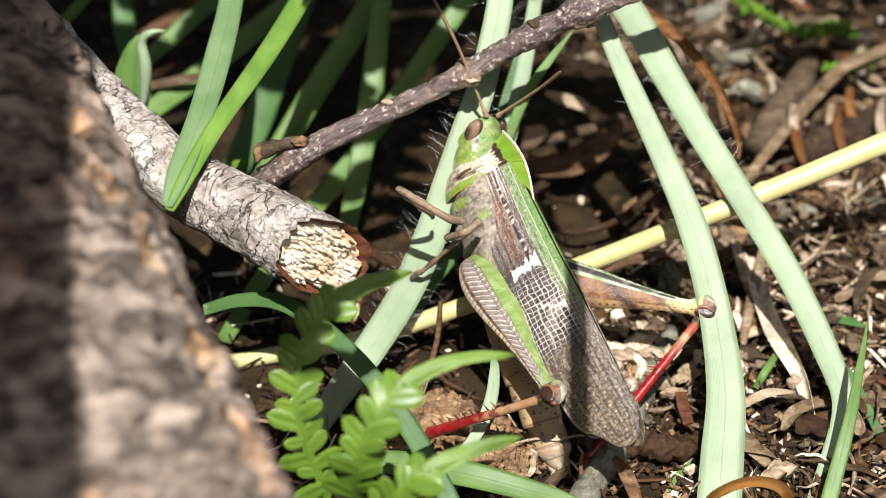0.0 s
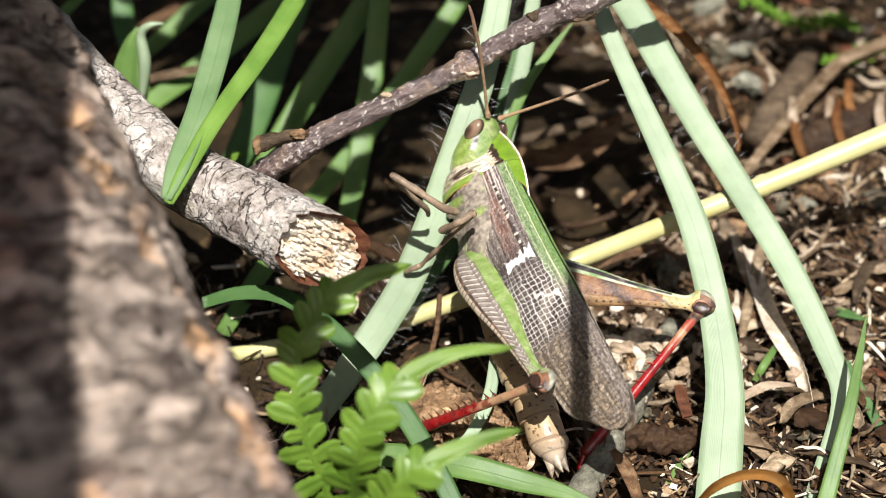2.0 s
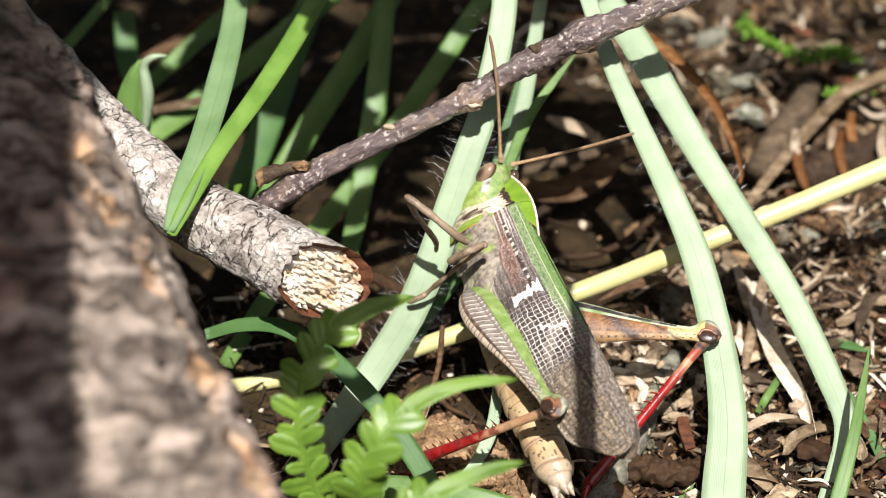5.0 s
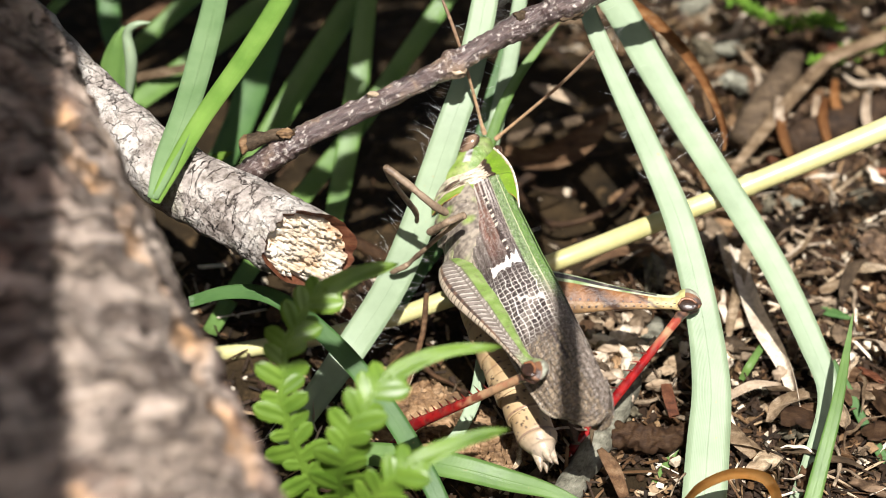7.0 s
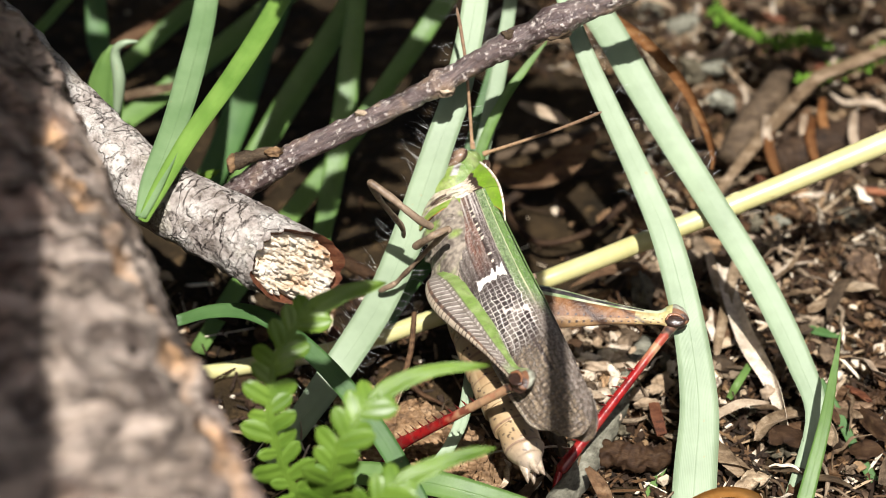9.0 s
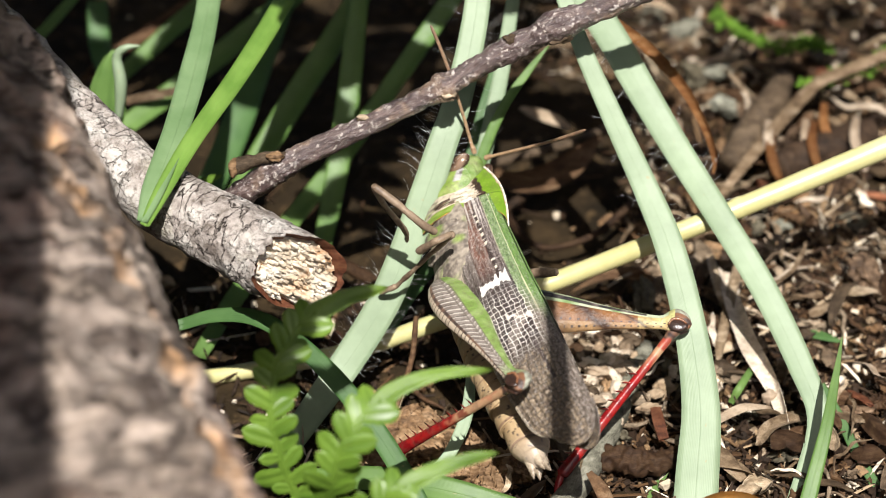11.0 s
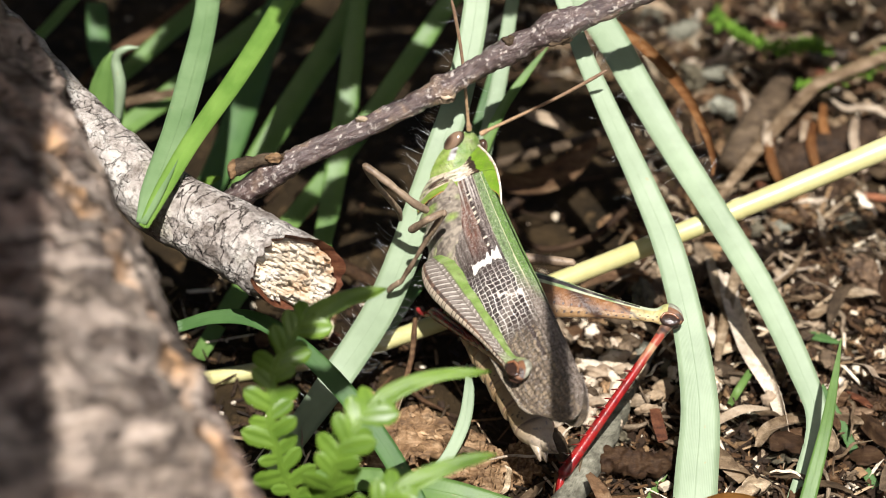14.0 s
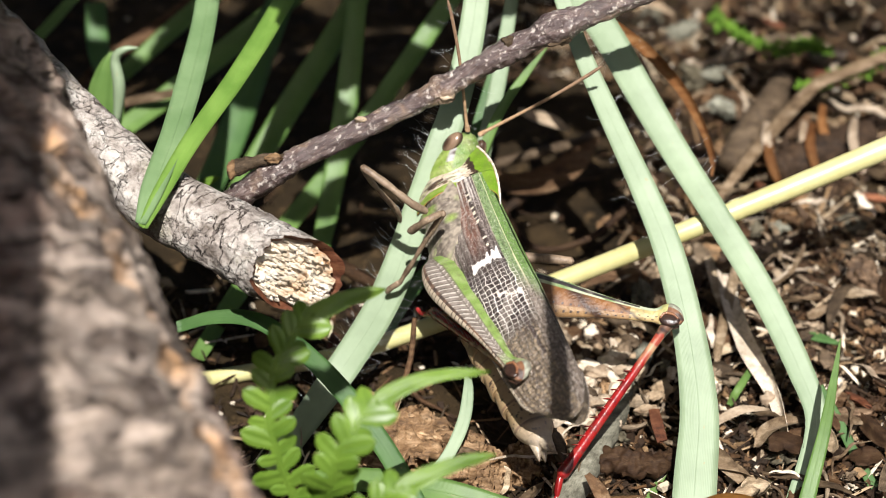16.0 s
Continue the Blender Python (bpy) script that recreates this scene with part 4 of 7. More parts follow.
stick("bent_root", [(*(19.8, -15.5, 1.0), 1.4), (*(24.2, -16.7, 2.0), 1.6), (*(27.8, -17.6, 2.0), 1.7), (*(32.1, -15.8, 1.5), 1.4), (*(34.3, -12.3, 0.5), 0.8)], "knotted brown root in the litter", DRYLEAF, "root", 0.9, n=70, seg=26, grain=0.8)
blade("grass_blade", [(*(40.4, -4.9, 1.0), 0.8), (*(41.4, -4.3, 3.0), 1.1), (*(43.4, -1.3, 4.0), 0.9)], "short bright green grass stub", GREEN, fold=0.3)
tagged(part("leaf_scrap", lobe(bmesh.new(), (52.6, 8.8, 1.6), (1, -0.25, 0.02), (0.2, 0.1, 1), 4.6, 2.2), DEEP), "small dark green leaf scrap", "leaf", "leaf litter")
stick("dry_twig", [(*(-2.2, 0.6, 11.7), 0.35), (*(-2.7, -4.3, 9.0), 0.4), (*(-4.0, -8.7, 6.9), 0.35), (*(-5.4, -11.2, 3.9), 0.25)], "thin rusty dry stem", DRYLEAF, "twig", 0.03)
strip("dry_straw", [(*(-50.0, 50.3, 10.3), 1.0), (*(-45.5, 50.2, 11.8), 1.4), (*(-41.2, 49.9, 13.0), 1.5), (*(-37.2, 49.6, 14.1), 1.3)], "brown and white striped straw", STRAW, "straw", fold=0.2)
strip("dry_grass_blade", [(*(-35.7, 71.1, 18.0), 1.6), (*(-43.4, 65.5, 14.4), 2.0), (*(-49.7, 61.0, 12.2), 2.0), (*(-55.6, 53.8, 9.9), 1.6)], "brown dry grass blade in shade", DRYLEAF, fold=0.2)
stick("dry_twig", [(*(-25.7, 27.6, 6.6), 0.9), (*(-18.1, 22.1, 6.3), 1.0), (*(-11.5, 17.0, 6.4), 1.0), (*(-5.8, 11.9, 6.5), 0.8)], "brown dry stem in shade", DRYLEAF, "twig", 0.05)
for at, size, turn, mat, label in (((-3.2, -12.0, 1.2), (7.4, 4.6, 3.0), (0, 0, 8), ROTTEN, "flat layered lump of rotting wood"), ((-9.4, -6.9, 1.0), (3.5, 3, 2), (0, 0, 40), ROTTEN, "brown lump of rotting wood"),
                                    ((4.9, -15.7, 1.2), (3.6, 3.0, 2.4), (0, 0, 0), ROTTEN, "knobbly brown lump of wood"), ((4.9, -18.1, 0.5), (3.0, 2.2, 1.8), (0, 0, 30), ROTTEN, "small brown lump of wood"),
                                    ((7.8, -20.8, 0.4), (2.9, 2.0, 2.0), (0, 0, 60), ROTTEN, "dark brown lump of wood"), ((17.7, -13.4, 0.0), (2.6, 2.0, 1.6), (0, 0, 0), ROTTEN, "brown lump of wood under the wing"),
                                    ((11.2, -16.6, 0.6), (2.8, 2.4, 2.5), (0, 0, 20), ROTTEN, "knobbly lump of earth under the abdomen")):
    bm = blob(at, size, lump=0.6, turn=turn, detail=5)
    for v in bm.verts:
        p = v.co / MM
        v.co.z += (0.30 * math.sin(p.z * 7 + 3 * noise.noise(p * 0.4)) + 0.9 * noise.noise(p * 0.8) + 0.6 * noise.noise(p * 1.9) + 0.35 * noise.noise(p * 4.5) - 1.6 * max(0, 0.16 - abs(noise.noise(Vector((p.x * 0.35, p.y * 0.5, p.z * 1.3))))) / 0.16) * MM
        v.co.x += 0.5 * noise.noise(p * 1.6 + Vector((7, 0, 0))) * MM
    tagged(part("wood_lump", bm, mat), label, "wood", "leaf litter")


rnd = random.Random(3)
for k in range(110):
    c = (Vector((20.6, -6.2, 1.5)), Vector((25.6, -0.7, 1.5)), Vector((23.5, 6.0, 1.0)), Vector((37.0, -2.0, 1.0)), Vector((52.0, 2.0, 0.8)))[k % 5 if k > 60 else k % 2]
    c = c + Vector((rnd.gauss(0, 2.6), rnd.gauss(0, 3.4), rnd.uniform(0, 2.4)))
    tagged(part("bark_crumb", blob(c, (rnd.uniform(0.8, 2.1), rnd.uniform(0.6, 1.4), rnd.uniform(0.5, 1.0)), lump=0.5, turn=(rnd.uniform(-30, 30), rnd.uniform(-30, 30), rnd.uniform(0, 180)), detail=3), GREYWOOD if k % 3 == 1 else BLEACHED), "greyish crumb of weathered bark" if k % 3 == 1 else "pale cream crumb of dry bark", "bark", "leaf litter")


def make_moss():
    rnd = random.Random(8)
    bm = bmesh.new()
    for line in ([(45.9, 80.0, 8.0), (50.0, 72.0, 9.0), (54.9, 68.5, 9.0), (59.6, 70.4, 9.0), (62.6, 68.8, 9.0)], [(57.7, 60.5, 7.0), (62.2, 61.7, 8.0), (68.6, 64.1, 9.0), (72.6, 67.2, 9.0)]):
        for p in spline(line, 60):
            for k in range(4):
                o = Vector(p) + Vector((rnd.gauss(0, 0.45), rnd.gauss(0, 0.45), rnd.gauss(-0.3, 0.4)))
                lobe(bm, o, (rnd.gauss(0, 1), rnd.gauss(0, 1), rnd.uniform(0, 1)), (rnd.gauss(0, .5), rnd.gauss(0, .5), 1), rnd.uniform(0.8, 1.7), rnd.uniform(0.5, 1.0))
    tagged(part("moss", bm, MOSS), "bright green creeping moss on the litter", "moss", kind="stuff")


make_moss()


HAIR = Mat("white plant hair").color((0.75, 0.76, 0.72), 0.4, 0.5).m


def make_hairs(name, pts, half, share, seed):
    """Fine white hairs along the edges of a blade."""
    rnd = random.Random(seed)
    owner = bpy.data.objects[name]
    bm = bmesh.new()
    for p, t, s, nrm in frames(spline(pts, 120), (0.0, -0.5, 0.87)):
        for sign in (-1, 1):
            for k in range(2):
                if rnd.random() < share:
                    o = p + s * sign * half + t * rnd.uniform(-0.4, 0.4)
                    q = o + s * sign * rnd.uniform(1.2, 3.6) + t * rnd.uniform(-2.2, 0.8) + nrm * rnd.uniform(-0.8, 1.2)
                    m = (o + q) / 2 + t * rnd.uniform(-0.7, 0.7) + nrm * rnd.uniform(-0.5, 0.7)
                    for w in (t * 0.009, nrm * 0.012):
                        v = [bm.verts.new(u * MM) for u in (o - w, o + w, m + w * 0.7, m - w * 0.7, q)]
                        bm.faces.new(v[:4])
                        bm.faces.new((v[3], v[2], v[4]))
    tagged(part("hairs", bm, HAIR, owner, "fine white hairs along the blade's edge"), kind="stuff")


make_hairs("grass_blade.002", [(*(5.9, 27.7, 42.5), 3.5), (*(3.5, 18.8, 35.0), 3.8), (*(1.2, 13.6, 30.4), 4.0), (*(-1.1, 9.2, 25.2), 4.2), (*(-3.7, 4.4, 19.4), 4.4), (*(-7.1, -0.5, 13.6), 4.4), (*(-12.4, -5.8, 7.3), 4.3), (*(-17.9, -12.3, 2.6), 3.6)], 2.05, 0.30, 5)
make_hairs("grass_blade", [(*(19.3, 23.3, 41.9), 2.4), (*(23.4, 16.2, 35.0), 2.9), (*(28.2, 8.6, 27.5), 3.5), (*(31.3, 1.8, 22.5), 4.0)], 1.5, 0.05, 6)
make_hairs("grass_blade.001", [(*(23.4, 32.6, 37.5), 4.4), (*(28.2, 24.6, 32.6), 4.3), (*(33.0, 17.6, 27.3), 4.0), (*(38.4, 9.3, 22.2), 3.8)], 2.0, 0.06, 7)


def shaded_front(x, y):
    """Ground before the grasshopper, kept clear of pale litter to look shaded."""
    return 11 < x < 27 and -36 < y < -20


def bare(x, y):
    """The hollow beyond the grasshopper, thinned of litter to look dark with shade."""
    return (5 < x < 30 and 18 < y < 72) or (-90 < x <= 5 and 22 < y < 130)


def shred(rnd, c, d, n, w, bow=0.12):
    """A worn strip: a bent line with uneven width; each point is x, y, z, width."""
    across = Vector((-d.y, d.x, 0))
    pts = []
    for k in range(6):
        u = k / 5
        swell = (0.35, 0.8, 1.0, 1.0, 0.8, 0.25)[k] * rnd.uniform(0.75, 1.2)
        arc = 4 * u * (1 - u)
        p = c + d * n * (u - 0.5) + across * (bow * n * arc * (1 if w * 97 % 2 < 1 else -1) + rnd.gauss(0, 0.025 * n)) + Vector((0, 0, 0.16 * n * arc * rnd.uniform(0.1, 1.0) + rnd.gauss(0, 0.15)))
        pts.append((*p, w * swell))
    return pts


def scatter():
    """Loose straws, chips and leaf scraps, each a thing, and the fine crumbs as one."""
    rnd = random.Random(21)
    heaps = [Vector((22.2, -0.2, 0.0)), Vector((39.4, 14.0, 0.0)), Vector((48.5, 42.6, 0.0)), Vector((52.0, -15.5, -0.0)), Vector((27.7, 25.3, 0.0)), Vector((49.6, 69.2, 0.0)), Vector((26.0, -1.3, -0.0)), Vector((50.9, 26.5, -0.0))]
    for k in range(820):
        x, y = rnd.uniform(-45, 82), rnd.uniform(-30, 105)
        if k % 3 == 0:
            c = heaps[k // 3 % 8]
            x, y = c.x + rnd.gauss(0, 6.5), c.y + rnd.gauss(0, 7)
        if k % 3 == 1 and k % 2:
            x, y = rnd.uniform(45, 84), rnd.uniform(-15, 75)
        if bare(x, y) and rnd.random() < 0.95:
            continue
        if x < 10 and rnd.random() < 0.45 or shaded_front(x, y) and rnd.random() < 0.6:
            continue
        z = ground_height(x, y) + rnd.uniform(0.4, 5.0)
        a, n = rnd.uniform(0, 6.283), rnd.uniform(3, 6) + 9 * rnd.random() ** 2
        d = Vector((math.cos(a), math.sin(a), rnd.uniform(-0.22, 0.22)))
        c = Vector((x, y, z))
        kind = rnd.random() * (0.75 if k % 3 == 0 else 1.0)
        face = (rnd.gauss(0, 0.5), rnd.gauss(-0.2, 0.5), 1)
        if kind < 0.38:
            w = rnd.uniform(0.35, 1.25)
            strip("dry_straw", shred(rnd, c, d, n, w, rnd.uniform(0, 0.16)), "short pale dry straw in the litter", BLEACHED if k % 5 < 2 and not shaded_front(x, y) else STRAW, "straw", face=face, n=16, across=4, fold=rnd.uniform(-0.3, 0.45), thick=0.2, twist=rnd.uniform(-90, 90))
        elif kind < 0.47:
            r = rnd.uniform(0.12, 0.34)
            stick("dry_twig", [(*p[:3], r * (1.15 - 0.13 * q) * rnd.uniform(0.85, 1.15)) for q, p in enumerate(shred(rnd, c, d, n * 1.3, 1.0 + r, rnd.uniform(0, 0.08)))], "short dry stem in the litter", GREYWOOD if kind < 0.43 else DRYLEAF, "twig", 0.12, n=18, seg=7)
        elif kind < 0.66:
            g = rnd.uniform(0.7, 2.3)
            bm = blob(c - Vector((0, 0, 0.6)), (g * rnd.uniform(0.9, 1.7), g * rnd.uniform(0.6, 1.0), g * rnd.uniform(0.4, 0.75)), lump=0.7, grain=0.9, turn=(rnd.uniform(-30, 30), rnd.uniform(-30, 30), math.degrees(a)), detail=4)
            for v in bm.verts:
                q = v.co / MM
                v.co += Vector((noise.noise(q * 1.7), noise.noise(q * 1.7 + Vector((5, 0, 0))), noise.noise(q * 1.7 + Vector((0, 5, 0))))) * 0.45 * MM
            mat, label = ((CHIP, "rough dark brown clod of earth"), (ROTTEN, "crumbling pale brown clod of wood"), (MOTTLED, "small grey-green lichened clod of bark"), (DRYLEAF, "rusty brown clod of old bark"), (GREYWOOD, "greyish clod of weathered bark"))[k % 5]
            tagged(part("clod", bm, mat), label, "clod", "leaf litter")
        elif kind < 0.85:
            w = rnd.uniform(0.9, 2.4)
            n = min(n, 6.5)
            strip("leaf_scrap", shred(rnd, c, d, n, w, 0.08), "crumpled scrap of dead brown leaf", DRYLEAF if kind < 0.76 else STRAW, face=face, n=14, across=6, fold=rnd.uniform(-0.35, 0.45), wave=1.8, twist=rnd.uniform(-50, 50))
        else:
            n = min(n, 5.5)
            bm = blob(c, (n * 0.5, rnd.uniform(0.5, 1.1), rnd.uniform(0.25, 0.7)), lump=0.55, grain=0.7, turn=(rnd.uniform(-25, 25), rnd.uniform(-20, 20), math.degrees(a)), detail=3)
            tagged(part("bark_chip", bm, CHIP if kind < 0.93 else REDCHIP), "small rough brown chip of bark", "bark", "leaf litter")
    # larger curled leaves and bark rinds
    for k in range(34):
        c = heaps[k % 6] if k % 2 else Vector((rnd.uniform(12, 78), rnd.uniform(-22, 95), 0))
        x, y = c.x + rnd.gauss(0, 7), c.y + rnd.gauss(0, 8)
        if bare(x, y):
            continue
        c = Vector((x, y, ground_height(x, y) + rnd.uniform(1.5, 4.5)))
        a, n, w = rnd.uniform(0, 6.283), rnd.uniform(6, 12), rnd.uniform(1.3, 2.8)
        d = Vector((math.cos(a), math.sin(a), rnd.uniform(-0.25, 0.25)))
        up = Vector((rnd.gauss(0, 0.8), rnd.gauss(0, 0.8), rnd.uniform(0.5, 2.2)))
        mat, label = ((STRAW, "pale curled dead leaf in the litter"), (DRYLEAF, "brown curled dead leaf in the litter"), (GREYWOOD, "grey curled dead leaf in the litter"), (STRAW, "pale curled dead leaf in the litter"))[k % 4]
        strip("dead_leaf", [(*(c - d * n / 2), w * 0.25), (*(c - d * n / 5 + up * 0.8), w), (*(c + d * n / 5 + up), w * 0.9), (*(c + d * n / 2), w * 0.15)], label, mat, face=(rnd.gauss(0, 0.4), rnd.gauss(-0.3, 0.4), 1), n=16, across=6, fold=rnd.uniform(0.15, 0.5) * rnd.choice((-1, 1)), wave=1.2, twist=rnd.uniform(-50, 50))
    verts, faces = [], []
    cube = [(-1, -1, -1), (1, -1, -1), (1, 1, -1), (-1, 1, -1), (-1, -1, 1), (1, -1, 1), (1, 1, 1), (-1, 1, 1)]
    quads = [(0, 3, 2, 1), (4, 5, 6, 7), (0, 1, 5, 4), (1, 2, 6, 5), (2, 3, 7, 6), (3, 0, 4, 7)]
    for k in range(19000):
        x, y = rnd.uniform(-80, 90), rnd.uniform(-38, 130)
        if k % 4 == 0:
            x, y = rnd.uniform(12, 66), rnd.uniform(-34, 40)
        if bare(x, y) and rnd.random() < 0.96 or shaded_front(x, y) and rnd.random() < 0.75:
            continue
        z = ground_height(x, y) + rnd.uniform(-0.3, 1.8)
        long = rnd.random() < 0.4
        g = rnd.uniform(0.18, 0.62) if not long else rnd.uniform(0.08, 0.24)
        sz = (g * rnd.uniform(0.8, 1.6), g * rnd.uniform(0.5, 1.2), g * rnd.uniform(0.3, 0.9)) if not long else (rnd.uniform(1.2, 4.0), g, g * 0.7)
        m = Euler((rnd.gauss(0, 0.5), rnd.gauss(0, 0.35), rnd.uniform(0, 6.28))).to_matrix()
        i0 = len(verts)
        for c in cube:
            verts.append((Vector((x, y, z)) + m @ Vector([c[a] * sz[a] * rnd.uniform(0.6, 1.15) for a in range(3)])) * MM)
        faces += [tuple(i0 + q for q in f) for f in quads]
    me = bpy.data.meshes.new("litter_crumbs")
    me.from_pydata(verts, [], faces)
    me.materials.append(CRUMBS)
    tagged(new("litter_crumbs", me), "fine brown and straw-coloured leaf litter crumbs", "litter", kind="stuff")


scatter()



# ---- the grasshopper ----
def skin(grid, pigment, uvs=None, veins=None, closed=False, bm=None):
    """A surface from rows of points in mm, with its pigment pattern: pigment(i, j) over 0..1."""
    bm = bm or bmesh.new()
    col = bm.verts.layers.float_color.get("pigment") or bm.verts.layers.float_color.new("pigment")
    ven = bm.verts.layers.float_color.get("veins") or bm.verts.layers.float_color.new("veins")
    uv = bm.loops.layers.uv.verify()
    n, m = len(grid), len(grid[0])
    rows = []
    for i, row in enumerate(grid):
        out = []
        for j, p in enumerate(row):
            v = bm.verts.new(Vector(p) * MM)
            v[col] = (*pigment(i / (n - 1), j / (m - (0 if closed else 1))), 1)
            v[ven] = (*(veins(i / (n - 1), j / (m - 1)) if veins else (0, 0)), 0, 1)
            out.append(v)
        rows.append(out)
    for i in range(n - 1):
        for j in range(m if closed else m - 1):
            q = (j + 1) % m
            f = bm.faces.new((rows[i][j], rows[i][q], rows[i + 1][q], rows[i + 1][j]))
            for lp, (a, b) in zip(f.loops, ((i, j), (i, j + 1), (i + 1, j + 1), (i + 1, j))):
                lp[uv].uv = (a / (n - 1), b / m)
    if closed:
        for row in (rows[0], rows[-1]):
            bm.faces.new(row if row is rows[-1] else row[::-1])
    return bm


def limb(pts, pigment, seg=18, n=40, flat=1.0, bm=None):
    """A leg part along y: each point is y, z offset, half height; flat: half thickness over half height."""
    line = spline([(y, z, r) for y, z, r in pts], n)
    grid = []
    for y, z, r in line:
        r = max(r, 0.03)
        grid.append([(r * flat * math.cos(2 * math.pi * j / seg), y, z + r * math.sin(2 * math.pi * j / seg)) for j in range(seg)])
    y0, y1 = grid[0][0][1], grid[-1][0][1]
    return skin(grid, lambda i, j: pigment((grid[round(i * n)][0][1] - y0) / (y1 - y0), j), closed=True, bm=bm)


TAN, CREAM, BROWN, DARK = (0.36, 0.28, 0.20), (0.58, 0.49, 0.37), (0.20, 0.115, 0.075), (0.045, 0.03, 0.026)
LEAF, WHITE, GREY = (0.19, 0.32, 0.035), (0.82, 0.77, 0.68), (0.24, 0.20, 0.17)
RED, RUST = (0.26, 0.009, 0.009), (0.36, 0.16, 0.07)

hopper = thing("grasshopper", (0, 0, 20), "green and brown grasshopper with white-barred wings and red shins", "grasshopper")


def wobble(a, b, s=1.0):
    return noise.noise(Vector((a * s, b * s, 0.7)))


def make_pronotum():
    # profile from the crest down the side: sideways, height
    prof = spline([(0.0, 4.9), (0.30, 4.35), (0.75, 3.3), (1.45, 1.9), (2.6, 0.6), (3.6, -0.9), (4.2, -2.8), (4.2, -4.9), (3.8, -6.4)], 90)
    n = 110

    def pigment(i, j):
        k = abs(j * 2 - 1)          # 0 at the crest, 1 at the lower rim
        i = i + 0.03 * wobble(i, k, 9)
        k = k + 0.02 * wobble(i, k, 11)
        if k < 0.022:
            return blendc(WHITE, RUST, 0.5 * (wobble(i * 40, k, 1) > 0.2))
        if k < 0.055 + 0.012 * wobble(i * 24, 2, 1):
            return blendc((0.30, 0.20, 0.11), (0.50, 0.40, 0.26), 0.4 + 1.5 * wobble(i * 30, k * 8, 1))
        edge = 0.275 + 0.025 * wobble(i * 3, 1, 4)
        if i < 0.022 and k > 0.05:
            return blendc((0.46, 0.26, 0.07), BROWN, 0.4 + wobble(i, k * 9, 3))
        if k < edge:
            c = blendc((0.125, 0.245, 0.012), (0.195, 0.325, 0.028), 0.5 + wobble(i, k, 5))
            c = blendc(c, (0.26, 0.38, 0.06), 0.6 * (wobble(i * 40, k * 60, 1) > 0.45))
            return blendc(c, (0.06, 0.12, 0.01), 0.9 * (1 - abs(i - 0.42 - 0.1 * k) / 0.012))
        if k < edge + 0.075 + 0.05 * wobble(i * 2, k, 10) and 0.20 < i + 0.05 * wobble(i, k, 12) < 0.97:
            return blendc((0.030, 0.018, 0.014), (0.16, 0.09, 0.055), 1.2 * wobble(i * 4, k * 6, 9))
        if i < min(0.30, (k - 0.40) * 2.6) + 0.05 * wobble(i, k, 8):
            return blendc((0.155, 0.25, 0.022), (0.27, 0.36, 0.08), 0.5 + 1.3 * wobble(i, k, 13))
        if abs(k - 0.66 - 0.2 * (i - 0.5)) < 0.10 + 0.04 * wobble(i, k, 12) and abs(i - 0.50) < 0.15 + 0.07 * wobble(i * 2, k, 15):
            return blendc((0.045, 0.028, 0.02), (0.24, 0.16, 0.11), 0.2 + 1.4 * wobble(i * 3, k * 3, 12))
        if k > 0.72:
            c = blendc(CREAM, (0.20, 0.16, 0.13), 0.45 + 1.6 * wobble(i * 2, k * 2, 12))
            return blendc(c, (0.30, 0.40, 0.10), 1.5 * wobble(i * 2 + 4, k, 5))
        return blendc(blendc((0.60, 0.50, 0.37), WHITE, 0.3 + 0.9 * wobble(i, k, 7)), (0.26, 0.20, 0.15), 1.8 * wobble(i * 1.5, k * 1.8, 19) - 0.10)

    grid = []
    for i in range(n + 1):
        x = i / n
        row = []
        pts = [(-p[0], p[1]) for p in reversed(prof)][:-1] + [tuple(p) for p in prof]
        m = len(pts)
        for j, (px, pz) in enumerate(pts):
            k = abs(j / (m - 1) * 2 - 1)
            rear = 0.0 + 5.6 * min(1, k / 0.42) ** 0.9 + 1.6 * max(0, k - 0.42)
            front = 11.5 - 1.3 * min(1, k / 0.36) - 0.8 * max(0, k - 0.45) / 0.55
            y = rear + (front - rear) * x
            arch = 1.35 * math.sin(math.pi * min(1, max(0, y / 12))) * max(0, 1 - k * 1.9)
            narrow = 1 - 0.16 * x * x
            groove = 0.12 * math.exp(-((x - 0.52) / 0.03) ** 2) * min(1, k * 4)
            row.append((px * narrow * (1 - groove), y, pz + arch - 0.55 * x * x * max(0, 1 - k) - 0.3 * x + 0.9 * x * k * k))
        grid.append(row)
    bm = skin(grid, pigment)
    ob = part("pronotum", bm, PRONOTUM, hopper, "green crested pronotum with cream and black marks")
    md = ob.modifiers.new("shell", "SOLIDIFY")
    md.thickness, md.offset = 0.0002, -1


make_pronotum()


